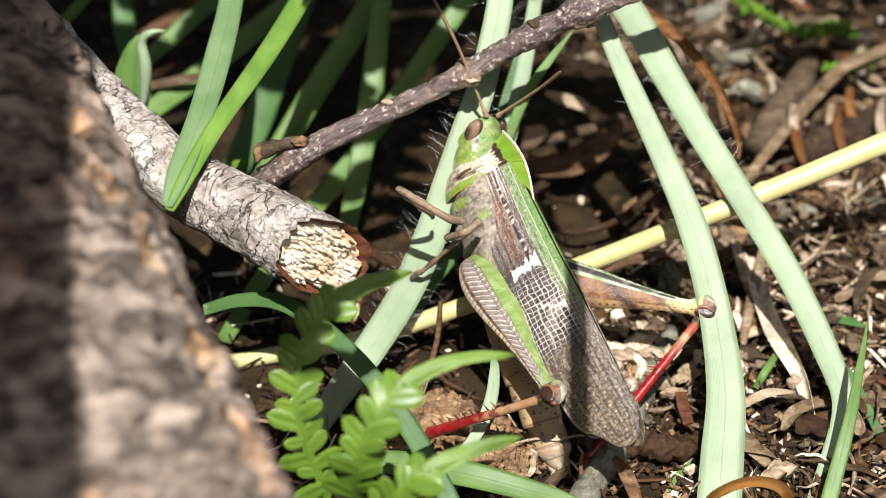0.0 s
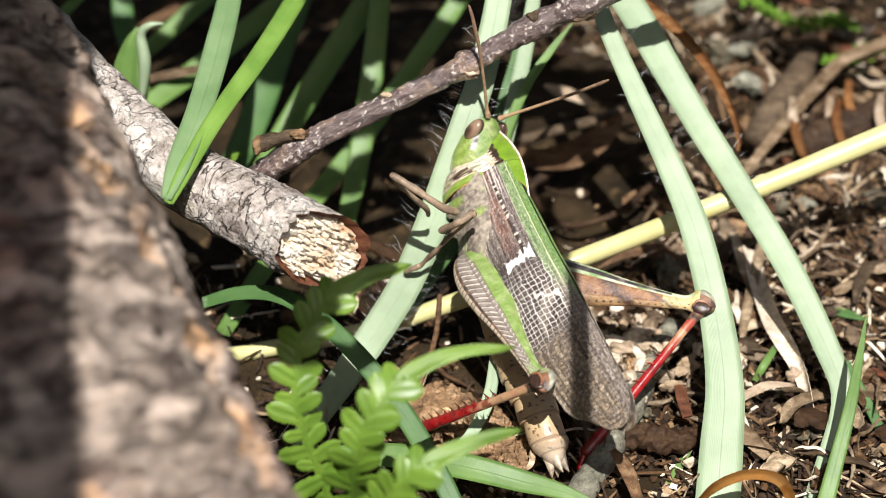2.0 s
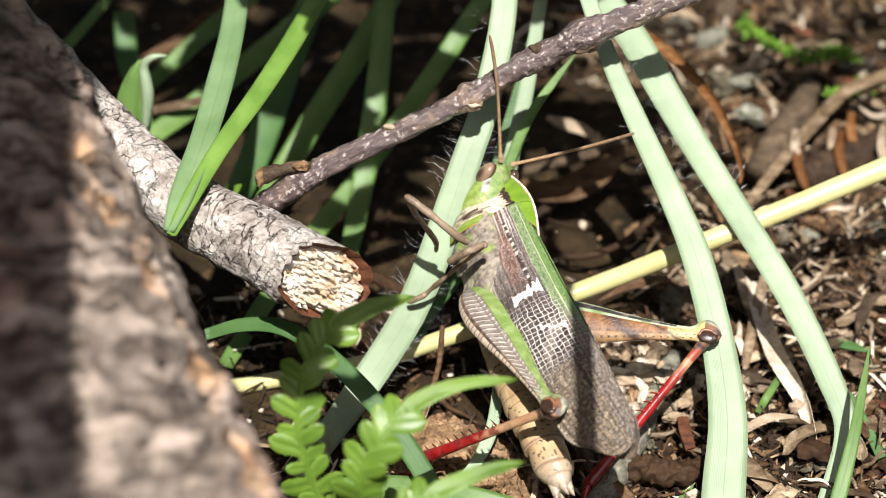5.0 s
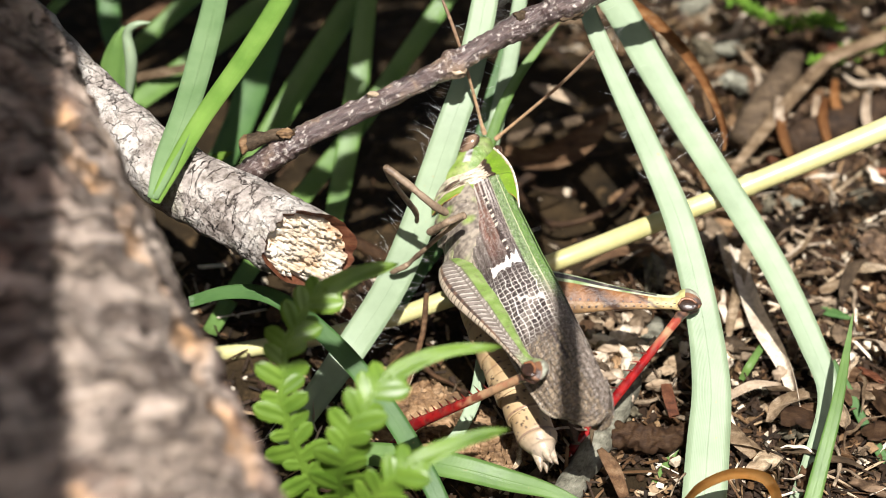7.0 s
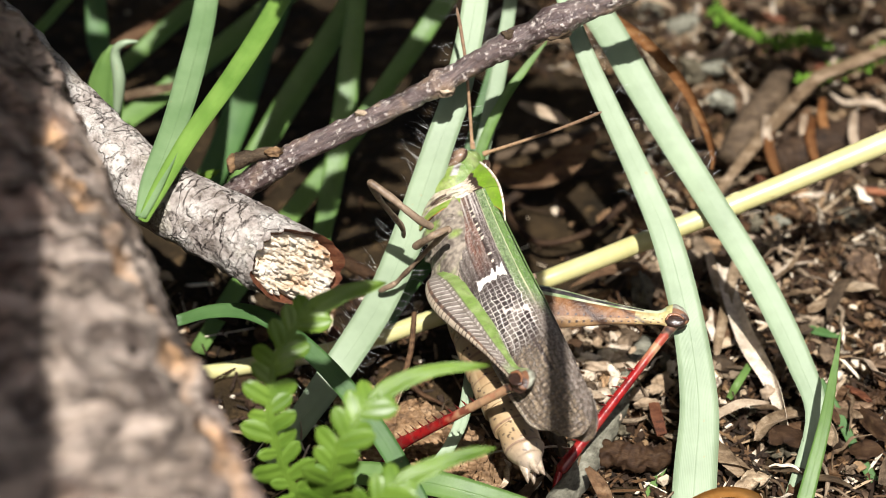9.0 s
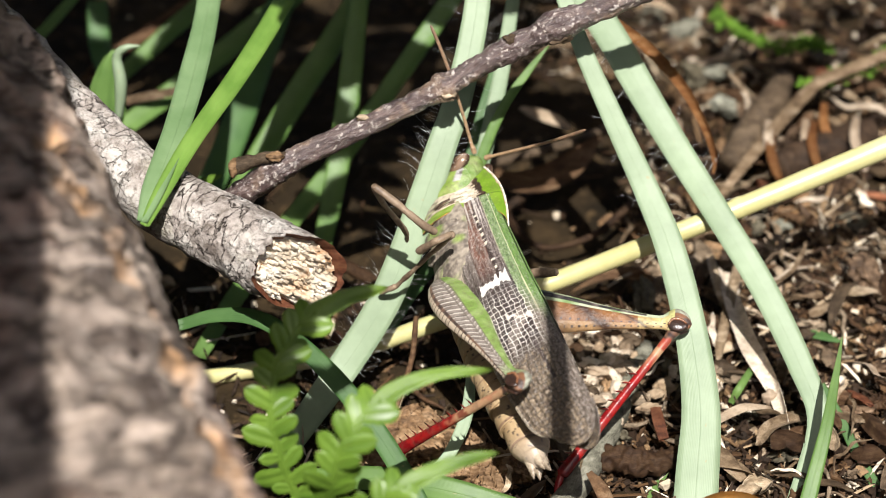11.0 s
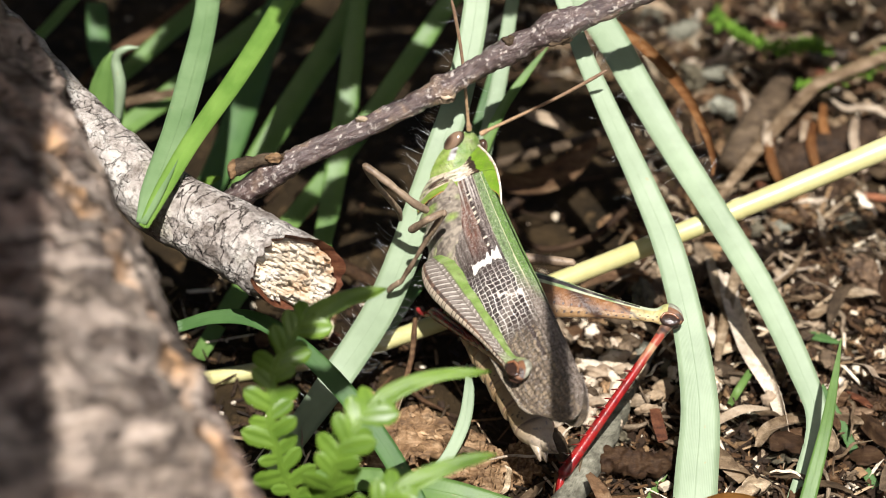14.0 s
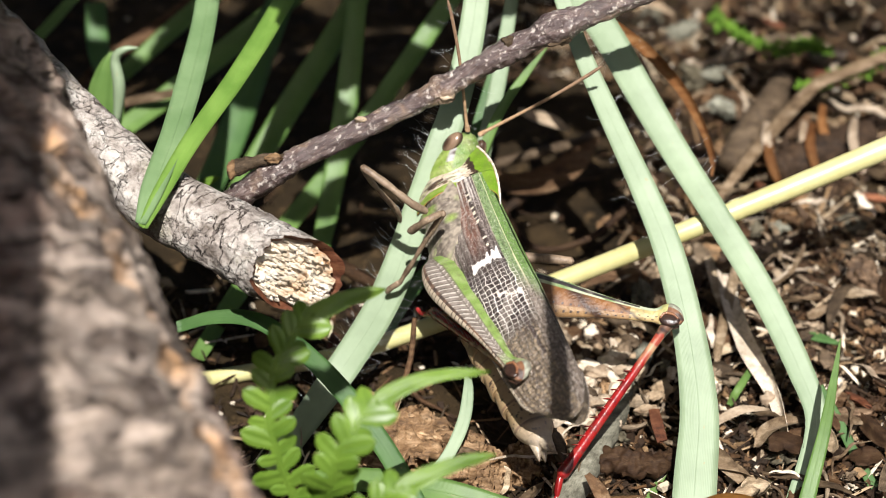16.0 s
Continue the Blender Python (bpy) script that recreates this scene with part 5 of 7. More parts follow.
def make_thorax():
    def pigment(i, j):
        k = wobble(i, j, 8)
        c = blendc((0.11, 0.090, 0.074), (0.32, 0.272, 0.215), 0.5 + 0.7 * k + 0.9 * wobble(i * 1.4, j * 2, 31))
        return blendc(c, (0.24, 0.36, 0.06), 1.6 * (wobble(i * 3, j * 4, 3) - 0.15))
    pts = [(11.0, -2.2, 2.9), (8, -2.6, 4.2), (3, -3.1, 5.0), (-2, -3.3, 5.2), (-6, -3.4, 4.6), (-9, -3.6, 3.6)]
    part("thorax", limb(pts, pigment, 150, 190, 0.86), CHITIN, hopper, "mottled tan and green thorax")
    # the plates of the flank
    for sgn in (-1, 1):
        for y, z, w, h, turn in ((4.4, -2.6, 1.5, 3.0, 12), (1.4, -3.0, 1.5, 3.0, 10), (-1.8, -3.2, 1.6, 2.8, 8)):
            bm = blob((sgn * 3.45, y, z - 0.9), (0.9, w * 0.92, h * 1.1), lump=0.10, turn=(turn, 0, 0), detail=5)
            col = bm.verts.layers.float_color.new("pigment")
            for v in bm.verts:
                v[col] = (*blendc(blendc((0.11, 0.088, 0.073), (0.36, 0.305, 0.24), 0.5 + 0.9 * wobble(v.co.y * 2600, v.co.z * 2200) + 0.8 * wobble(v.co.y * 900, v.co.z * 900)), (0.20, 0.30, 0.05), 2.2 * wobble(v.co.y * 300 + 5, v.co.z * 300) - 0.2), 1)
            part("flank_plate", bm, CHITIN, hopper)


make_thorax()


def make_wing(sgn):
    n, m = 300, 90
    prof = spline([(0.15, 4.25), (1.0, 3.6), (1.9, 2.2), (2.8, 0.2), (3.5, -2.2), (3.9, -4.3), (3.9, -6.0)], m)

    def along(y, stops):
        """A height between stops of (y, height)."""
        for (a, p), (b, q) in zip(stops, stops[1:]):
            if y >= b:
                k = (a - y) / (a - b)
                k = min(1, max(0, k))
                return p + (q - p) * k
        return stops[-1][1]

    back = ((6.5, 4.2), (0, 4.7), (-8.5, 5.6), (-14.5, 6.5), (-25.6, 7.7), (-36.4, 8.6))
    hem = ((6.5, -2.6), (-2, -2.4), (-10, -2.0), (-20, -2.2), (-25, -1.7), (-30, -0.7), (-33, 0.4), (-36.4, 2.0))

    def pigment(i, j):
        y = 6.5 - 42.9 * i
        w = wobble(y * 0.5, j * 6)
        dark = (0.034, 0.023, 0.022)
        if j < 0.48:
            c = (0.085, 0.060, 0.056)
        elif j < 0.68:
            c = blendc((0.165, 0.070, 0.046), (0.14, 0.095, 0.08), 1.5 * wobble(y * 0.4, j * 9))
        else:
            c = (0.17, 0.138, 0.118)
        c = blendc(c, dark, (-y - 3) / 6)
        c = blendc(c, (0.36, 0.31, 0.27), 0.5 * (wobble(y * 3.1, j * 70) > 0.12) * min(1, max(0, (y + 9) / 6)))
        c = blendc(c, (0.150, 0.114, 0.083), (-y - 19) / 4)
        c = blendc(c, (0.07, 0.05, 0.04), (0.45 if y < -19 else 0.35) * (w > 0.16))
        c = blendc(c, (0.31, 0.235, 0.155), 0.75 * (wobble(y * 2.3, j * 27) > 0.12) * (y < -21))
        # pale veins spread from the wing's root
        for g in (0.375, 0.425, 0.455, 0.505, 0.57, 0.635, 0.69, 0.76, 0.83):
            way = g + 0.12 * (g - 0.5) * min(1, max(0, (6 - y) / 12)) + 0.006 * wobble(y * 0.5, g * 30)
            if abs(j - way) < 0.0095:
                c = blendc(c, (0.60, 0.54, 0.49), min(0.8, max(0.10 if y > -16 else 0, (y + 1) / 7)))
        # green stripe along the back, with a pale line within it
        if j < 0.325:
            sage, vivid = (0.185, 0.255, 0.115), (0.125, 0.225, 0.052)
            c = blendc(sage if j > 0.19 else vivid, (0.070, 0.115, 0.040), 0.25 + 1.3 * wobble(y * 3, j * 50))
            if abs(j - 0.19) < 0.006 + 0.006 * min(1, max(0, -y / 14)):
                c = blendc(c, (0.58, 0.54, 0.36), 0.85)
            c = blendc(c, blendc((0.21, 0.170, 0.14), (0.08, 0.06, 0.045), 0.45 + 1.5 * wobble(y * 2, j * 40)), (-y - 13 + 12 * (j - 0.1)) / 5)
        elif j < 0.335:
            c = blendc((0.36, 0.34, 0.23), c, (-y - 2) / 6)
        # a dark line beset with cream spots
        mid = j - 0.475 - 0.003 * y + 0.012 * wobble(y, 3)
        if -26 < y < 4 and abs(mid) < 0.022 + 0.014 * wobble(y * 1.3, 8):
            c = DARK
            if y > -9 and wobble(y * 1.9, 5) > 0.22:
                c = (0.66, 0.58, 0.46)
        bar = y + 8.6 + 1.6 * (j - 0.5) + 1.0 * wobble(j * 10, y * 0.5)
        if abs(bar) < 0.80 + 0.25 * wobble(j * 30, 2) - 0.35 * (0.45 < j < 0.5) and 0.36 < j < 0.74 + 0.02 * wobble(y * 2, 4):
            c = blendc(WHITE, (0.9, 0.86, 0.8), 0.5)
        bar = y + 14.9 - 5.5 * (j - 0.5) + 0.8 * wobble(j * 14, y)
        if abs(bar) < 0.26 + 0.22 * wobble(j * 40, 6) and 0.30 < j < 0.58:
            c = blendc(WHITE, (0.70, 0.52, 0.42), 0.45)
        bar = y + 18.2 + 14 * (j - 0.62) + 0.6 * wobble(j * 7, y)
        if abs(bar) < 1.3 and 0.38 < j < 0.66:
            c = blendc(c, (0.50, 0.42, 0.36), 0.28)
        if j > 0.95:
            c = blendc(c, CREAM, 0.5)
        return c

    def veins(i, j):
        """How strongly the net of veins shows, and how dark it is."""
        y = 6.5 - 42.9 * i
        show = min(1.0, max(0.0, (-y - 8) / 5)) * (0.3 if j < 0.26 else 1.0)
        return show, min(1.0, max(0.0, (-y - 18.5 - 3 * (j - 0.5)) / 3))

    grid = []
    for a in range(n + 1):
        x = a / n
        y = 6.5 - 42.9 * x
        row = []
        close = 1 - 0.70 * max(0, (x - 0.40) / 0.60) ** 1.3
        zt, zb = along(y, back), along(y, hem)
        tip = max(0, (x - 0.84) / 0.16)
        for b in range(m + 1):
            px, pz = prof[b]
            k = b / m
            z = zt + (pz - 4.25) / 10.25 * (zt - zb)
            yy = y + tip * tip * 5.0 * (k - 0.52) ** 2 * 4
            rib = 0.05 * math.sin(k * 60) * min(1, 6 * x) * (1 - tip)
            row.append((sgn * (px * close * (0.75 + 0.25 * min(1, 4 * x)) + rib + (0.06 if sgn < 0 else 0)), yy, z))
        grid.append(row)
    ob = part("forewing", skin(grid, pigment, veins=veins), WING, hopper, "dark veined forewing with white bars and a green back stripe")
    md = ob.modifiers.new("membrane", "SOLIDIFY")
    md.thickness, md.offset = 0.00012, 0


make_wing(-1)
make_wing(1)

def make_head():
    def pigment(i, j):
        a = j * 2 * math.pi
        side, top = math.cos(a), math.sin(a)
        c = blendc((0.145, 0.225, 0.028), (0.26, 0.33, 0.09), 0.5 + 1.2 * wobble(i * 7, j * 9))
        if top > 0.75:
            c = blendc((0.11, 0.19, 0.035), (0.21, 0.28, 0.09), 0.5 + 1.4 * wobble(i * 9, j * 12))
        elif 0.5 < top and 0.34 < i < 0.60 + 0.05 * wobble(j * 30, 1):
            c = blendc((0.36, 0.35, 0.34), (0.07, 0.05, 0.045), 0.3 + 1.8 * wobble(i * 9, j * 14))
        if top < -0.25 and i < 0.4:
            c = blendc(c, (0.50, 0.47, 0.42), 0.7)
        return blendc(c, (0.10, 0.14, 0.04), 0.7 * (wobble(i * 34, j * 60) > 0.5))

    pts = [(-0.6, -2.9, 3.5), (0.9, -2.6, 4.05), (2.4, -1.7, 3.9), (3.7, -0.8, 3.4), (4.8, 0.1, 2.7), (5.6, 0.9, 1.7), (6.1, 1.4, 0.3)]
    bm = limb(pts, pigment, 72, 70, 0.86)
    # the face runs down below the brow
    extra = [(1.5, -4.6, 1.6), (2.6, -4.2, 2.2), (3.8, -3.2, 2.6), (4.8, -1.8, 2.4), (5.6, -0.6, 1.6)]
    limb(extra, pigment, 24, 20, 0.95, bm)
    head = part("head", bm, CHITIN, hopper, "green head with a grey crown")
    head.location = Vector((0, 8.3, 0.3)) * MM
    for sgn in (-1, 1):
        bm = bmesh.new()
        bmesh.ops.create_uvsphere(bm, u_segments=24, v_segments=16, radius=1.0)
        turn = Euler((radians(-22), radians(-sgn * 16), 0)).to_matrix()
        for v in bm.verts:
            v.co = (Vector((sgn * 2.35, 4.3, 1.2)) + turn @ Vector((v.co.x * 0.90, v.co.y * 1.02, v.co.z * 1.72))) * MM
        part("eye", bm, EYE, head, "glossy brown banded eye")
    return head


head = make_head()


def make_antenna(sgn):
    def pigment(i, j):
        return blendc((0.42, 0.27, 0.15), (0.20, 0.12, 0.075), i + 0.5 * wobble(i * 40, 1))
    pts = [(0, 0, 0.34), (0.8, 0, 0.36), (1.4, 0, 0.24), (6, 0.25, 0.22), (12, 0.45, 0.22), (17, 0.25, 0.24), (19, 0.05, 0.20), (19.6, 0, 0.06)]
    bm = limb(pts, pigment, 10, 90, 1.0)
    for v in bm.verts:
        k = 1 + 0.10 * math.sin(v.co.y / MM * 7.5)
        v.co.x *= k
    return part("antenna", bm, CHITIN, hopper, "thin brown jointed antenna")


antenna_left, antenna_right = make_antenna(-1), make_antenna(1)


def make_abdomen():
    def pigment(i, j):
        c = blendc((0.44, 0.315, 0.175), (0.31, 0.20, 0.10), 0.35 + 1.1 * wobble(i * 10, j * 5))
        if (i * 9) % 1 > 0.90:
            c = blendc(c, BROWN, 0.75)
        if wobble(i * 75, j * 34) > 0.46:
            c = DARK
        return blendc(c, (0.36, 0.30, 0.24), (i - 0.84) * 6)
    pts = []
    for k in range(9):
        y = k * 3.0
        r = 3.9 - 0.08 * k - 0.012 * k * k
        bow = -0.7 * math.sin(math.pi * k / 9)
        pts += [(y, bow, r - 0.04), (y + 1.3, bow, r + 0.05), (y + 2.7, bow, r + 0.03), (y + 2.95, bow, r - 0.10)]
    pts += [(27.5, 0, 2.5), (28.5, 0.1, 2.0), (28.8, 0.1, 1.7), (29.7, 0.15, 1.25), (30.6, 0.2, 0.35)]
    ab = part("abdomen", limb(pts, pigment, 64, 300, 0.95), BELLY, hopper, "segmented tan abdomen with dark specks")
    for sgn in (-1, 1):
        for z in (0.55, -0.5):
            part("valve", limb([(27.4, z, 0.5), (28.7, z * 1.2, 0.74), (29.9, z * 1.25, 0.62), (31.0, z * 1.6, 0.36), (31.7, z * 2.0, 0.07)], lambda i, j: blendc((0.44, 0.36, 0.26), (0.13, 0.09, 0.06), (i - 0.55) * 2 + 0.6 * wobble(i * 20, j * 8)), 20, 24, 0.8), BELLY, ab).location = (sgn * 0.55 * MM, 0, 0)
    return ab


abdomen = make_abdomen()


def make_femur(outer):
    """The thigh along y; outer: the sign of x on its outer face."""
    def pigment(i, j):
        a = j * 2 * math.pi
        top, x = math.sin(a), math.cos(a) * outer
        if i > 0.915:
            if top > 0.45:
                return blendc((0.34, 0.36, 0.28), (0.14, 0.12, 0.09), 0.4 + 1.4 * wobble(i * 40, j * 9))
            return blendc((0.17, 0.075, 0.035), DARK, 0.5 + 1.6 * wobble(i * 30, j * 9))
        if i > 0.885:
            return blendc(DARK, (0.30, 0.34, 0.16), 0.5 + 1.5 * wobble(i * 40, j * 12)) if x > 0 else blendc((0.42, 0.35, 0.17), LEAF, 0.3 * (top > 0))
        if x < 0 and top > 0.42:
            if 0.60 < top < 0.84 and i < 0.78:
                return blendc((0.025, 0.022, 0.024), GREY, wobble(i * 30, j * 9))
            c = blendc((0.40, 0.44, 0.30), (0.16, 0.25, 0.09), 0.4 + 1.6 * wobble(i * 14, j * 5))
            return blendc(c, DARK, 0.8 * (top > 0.9 and (i * 26) % 1 > 0.72))
        if top > (0.22 * i - 0.02 if x > 0 else 0.50):
            c = blendc((0.145, 0.225, 0.05), (0.235, 0.31, 0.11), 0.4 + 1.2 * wobble(i * 22, j * 12))
            if top > 0.94:
                c = blendc(c, DARK if (i * 26) % 1 > 0.72 else WHITE, 0.65)
            # the ridge's shadow is painted in, dark along the stripe's lower edge
            elif top < 0.04 + 0.22 * i:
                c = blendc(c, (0.10, 0.085, 0.06), 0.75)
            return c
        if x > 0:
            if top < -0.80:
                return DARK if (i * 34) % 1 > 0.84 else blendc(CREAM, TAN, 0.4)
            if top < -0.66:
                return blendc((0.05, 0.035, 0.03), BROWN, 0.4 + wobble(i * 40, 3))
            # herringbone field
            u = (i * 30 + abs(top + 0.12) * 2.6) % 1
            c = blendc((0.235, 0.20, 0.172), (0.165, 0.137, 0.115), 0.5 + 1.5 * wobble(i * 20, j * 14))
            c = blendc(c, (0.10, 0.08, 0.07), 0.8 if u > 0.80 else 0)
            c = blendc(c, (0.50, 0.455, 0.40), 0.85 if u < 0.24 else 0)
            if abs(top + 0.12) < 0.035:
                c = (0.13, 0.11, 0.09)
            c = blendc(c, (0.16, 0.13, 0.11), 0.8 * (0.12 - i) * 9)
            return blendc(c, (0.25, 0.37, 0.12), (i - 0.78) * 6)
        if abs(top + 0.42) < 0.05 and (i * 24) % 1 > 0.72 and i > 0.3 or abs(top + 0.80) < 0.06 and (i * 28) % 1 > 0.72:
            return DARK
        w = i + 0.10 * top + 0.03 * wobble(i * 20, j * 9)
        band = max(math.exp(-((w - 0.18) / 0.14) ** 2), 0.95 * math.exp(-((w - 0.50) / 0.05) ** 2), 0.8 * math.exp(-((w - 0.71) / 0.022) ** 2))
        c = blendc((0.16, 0.062, 0.014), (0.24, 0.105, 0.032), 0.4 + 1.2 * wobble(i * 25, j * 10))
        if i > 0.74:
            c = blendc((0.44, 0.37, 0.16), (0.34, 0.26, 0.10), 0.4 + wobble(i * 25, j * 10))
        if top < -0.55:
            c = blendc(c, (0.38, 0.25, 0.12), 0.6)
        return blendc(c, (0.030, 0.012, 0.008), band)

    pts = [(-1.2, 0, 0.8), (-0.6, 0.1, 1.9), (1.6, 0.2, 2.9), (4.6, 0.2, 3.2), (8.6, 0.15, 2.75), (13, 0.1, 1.95), (17, 0.05, 1.35), (20.5, 0, 1.0), (21.8, 0.1, 1.02), (22.7, 0.35, 1.45), (23.7, 0.5, 1.62), (24.7, 0.4, 1.3), (25.3, 0.2, 0.75), (25.6, 0.1, 0.05)]
    fm = part("hind_femur", limb(pts, pigment, 96, 380, 0.52), CHITIN, hopper, "thick hind thigh with a green stripe and herringbone flank")
    for sgn in (-1, 1):
        plate = blob((sgn * 0.60, 23.8, -0.45), (0.34, 1.35, 0.85), detail=3, lump=0.12)
        part("knee_plate", plate, CHITIN_DARK, fm, "glossy dark brown knee plate")
        rim = [(sgn * 0.80, 22.6, -0.5, 0.12), (sgn * 0.92, 23.1, 0.22, 0.20), (sgn * 0.92, 24.1, 0.28, 0.20), (sgn * 0.80, 24.9, -0.15, 0.12)]
        part("knee_rim", tube(rim, 20, 8), KNEE_RIM, fm, "chestnut crescent along the knee")
    return fm


def plain_pigment(name, a, b, rough):
    k = Mat(name)
    g = k.noise(1800, 4)
    c = k.ramp(k.noise(500, 5), [(0.3, a), (0.7, b)])
    k.color(k.mix(c, a, k.ramp(g, [(0.5, (0, 0, 0)), (0.7, (0.7, 0.7, 0.7))])), rough, 0.5)
    k.bump(g, 0.0001)
    return k.m


CHITIN_DARK = plain_pigment("dark brown chitin", (0.012, 0.007, 0.006), (0.07, 0.034, 0.022), 0.3)
KNEE_RIM = plain_pigment("chestnut chitin", (0.13, 0.05, 0.025), (0.34, 0.17, 0.09), 0.22)
SPINES = plain_pigment("spine tips", (0.05, 0.01, 0.01), (0.30, 0.03, 0.02), 0.3)
BROWNLEG = plain_pigment("pale brown leg", (0.085, 0.052, 0.032), (0.32, 0.235, 0.155), 0.55)


def make_tibia(pale):
    def pigment(i, j):
        if i < 0.13 + 0.02 * wobble(j * 5, 1):
            return blendc(DARK, (0.20, 0.10, 0.06), 0.4 + 1.5 * wobble(i * 40, j * 6))
        c = blendc((0.40, 0.235, 0.13), RED, (i - pale) * 8 + 0.6 * wobble(i * 20, j * 6))
        if pale < 0.3 and i < 0.19:
            c = blendc(c, RED, 0.8)
        c = blendc(c, (0.42, 0.16, 0.09), 0.5 * (wobble(i * 30, j * 7) > 0.2) * (i < pale))
        return blendc(c, (0.13, 0.004, 0.006), 0.75 * (wobble(i * 25, j * 4) > 0.05) * (i > 0.4))
    pts = [(-0.95, 0, 0.05), (-0.75, 0, 0.5), (0.2, 0, 0.85), (1.4, 0, 0.78), (3, 0, 0.62), (8, 0, 0.58), (15, 0, 0.66), (21, 0, 0.74), (24.2, 0, 0.86), (25, 0, 0.5)]
    tb = part("hind_tibia", limb(pts, pigment, 28, 140, 0.9), GLOSSY, hopper, "glossy red spiny shin, paler near the knee")
    for k in range(11):
        for sgn in (-1, 1):
            y = 8.5 + k * 1.45
            bm = bmesh.new()
            o, tip = Vector((sgn * 0.35, y, 0.35)), Vector((sgn * 0.85, y + 0.80, 1.45))
            d = (tip - o).normalized()
            s = d.orthogonal().normalized()
            q = d.cross(s)
            ring = [bm.verts.new((o + (s * math.cos(g) + q * math.sin(g)) * 0.16) * MM) for g in (0, 1.57, 3.14, 4.71)]
            top = bm.verts.new(tip * MM)
            for a in range(4):
                bm.faces.new((ring[a], ring[(a + 1) % 4], top))
            part("spine", bm, SPINES, tb)
    foot = merge(limb([(24.6, 0, 0.4), (25.4, -0.2, 0.55), (26.6, -0.7, 0.5), (27.2, -1.0, 0.38)], lambda i, j: RED, 10, 12),
                 limb([(27.0, -1.0, 0.34), (28.0, -1.3, 0.42), (29.4, -1.5, 0.36), (30.2, -1.3, 0.3), (31.0, -1.6, 0.08)], lambda i, j: (0.30, 0.02, 0.02), 10, 12))
    part("tarsus", foot, GLOSSY, tb, "dark red jointed foot")
    return tb


femur_left, femur_right = make_femur(1), make_femur(-1)
tibia_left, tibia_right = make_tibia(0.44), make_tibia(0.20)


def leg_tube(name, pts, label, parent=None):
    ends = []
    for p, q in ((pts[0], pts[1]), (pts[-1], pts[-2])):
        d = (Vector(p[:3]) - Vector(q[:3])).normalized()
        ends.append((*(Vector(p[:3]) + d * p[3] * 0.7), p[3] * 0.3))
    return part(name, tube([ends[0], *pts, ends[1]], 44, 16, rough=0.14, grain=0.5), BROWNLEG, parent or hopper, label)


# front and middle legs, in the body's own space
mid_shin = leg_tube("middle_tibia", [(0, 0, 0, 0.5), (0, 1, 0, 0.42), (0, 7, 0, 0.32), (0, 13.0, 0, 0.34), (-0.1, 14.0, -0.2, 0.40), (-0.4, 15.2, -0.4, 0.34), (-0.7, 16.4, -0.4, 0.30), (-0.9, 16.9, -0.2, 0.12)], "thin brown middle shin")
leg_tube("middle_femur", [(-9.60, -1.56, -2.81, 0.50), (-10.10, -3.02, 0.74, 0.46), (-8.20, -2.10, 2.00, 0.40)], "tan middle thigh")
leg_tube("front_femur", [(-10.07, -1.33, 0.85, 0.48), (-12.85, -1.42, 1.37, 0.54), (-16.78, 0.85, 1.42, 0.47), (-18.94, 2.63, 1.02, 0.42)], "brown front thigh")
leg_tube("front_tibia", [(-18.94, 2.63, 1.02, 0.45), (-15.74, 2.68, -1.03, 0.36), (-9.98, 2.80, -3.88, 0.40), (-7.69, 3.68, -6.01, 0.25)], "brown front shin")
mid_right = leg_tube("middle_femur", [(0, 0, 0, 0.8), (0, 6, 0, 0.7), (0, 12.2, 0, 0.55), (0, 13, 0, 0.5)], "brown middle thigh")


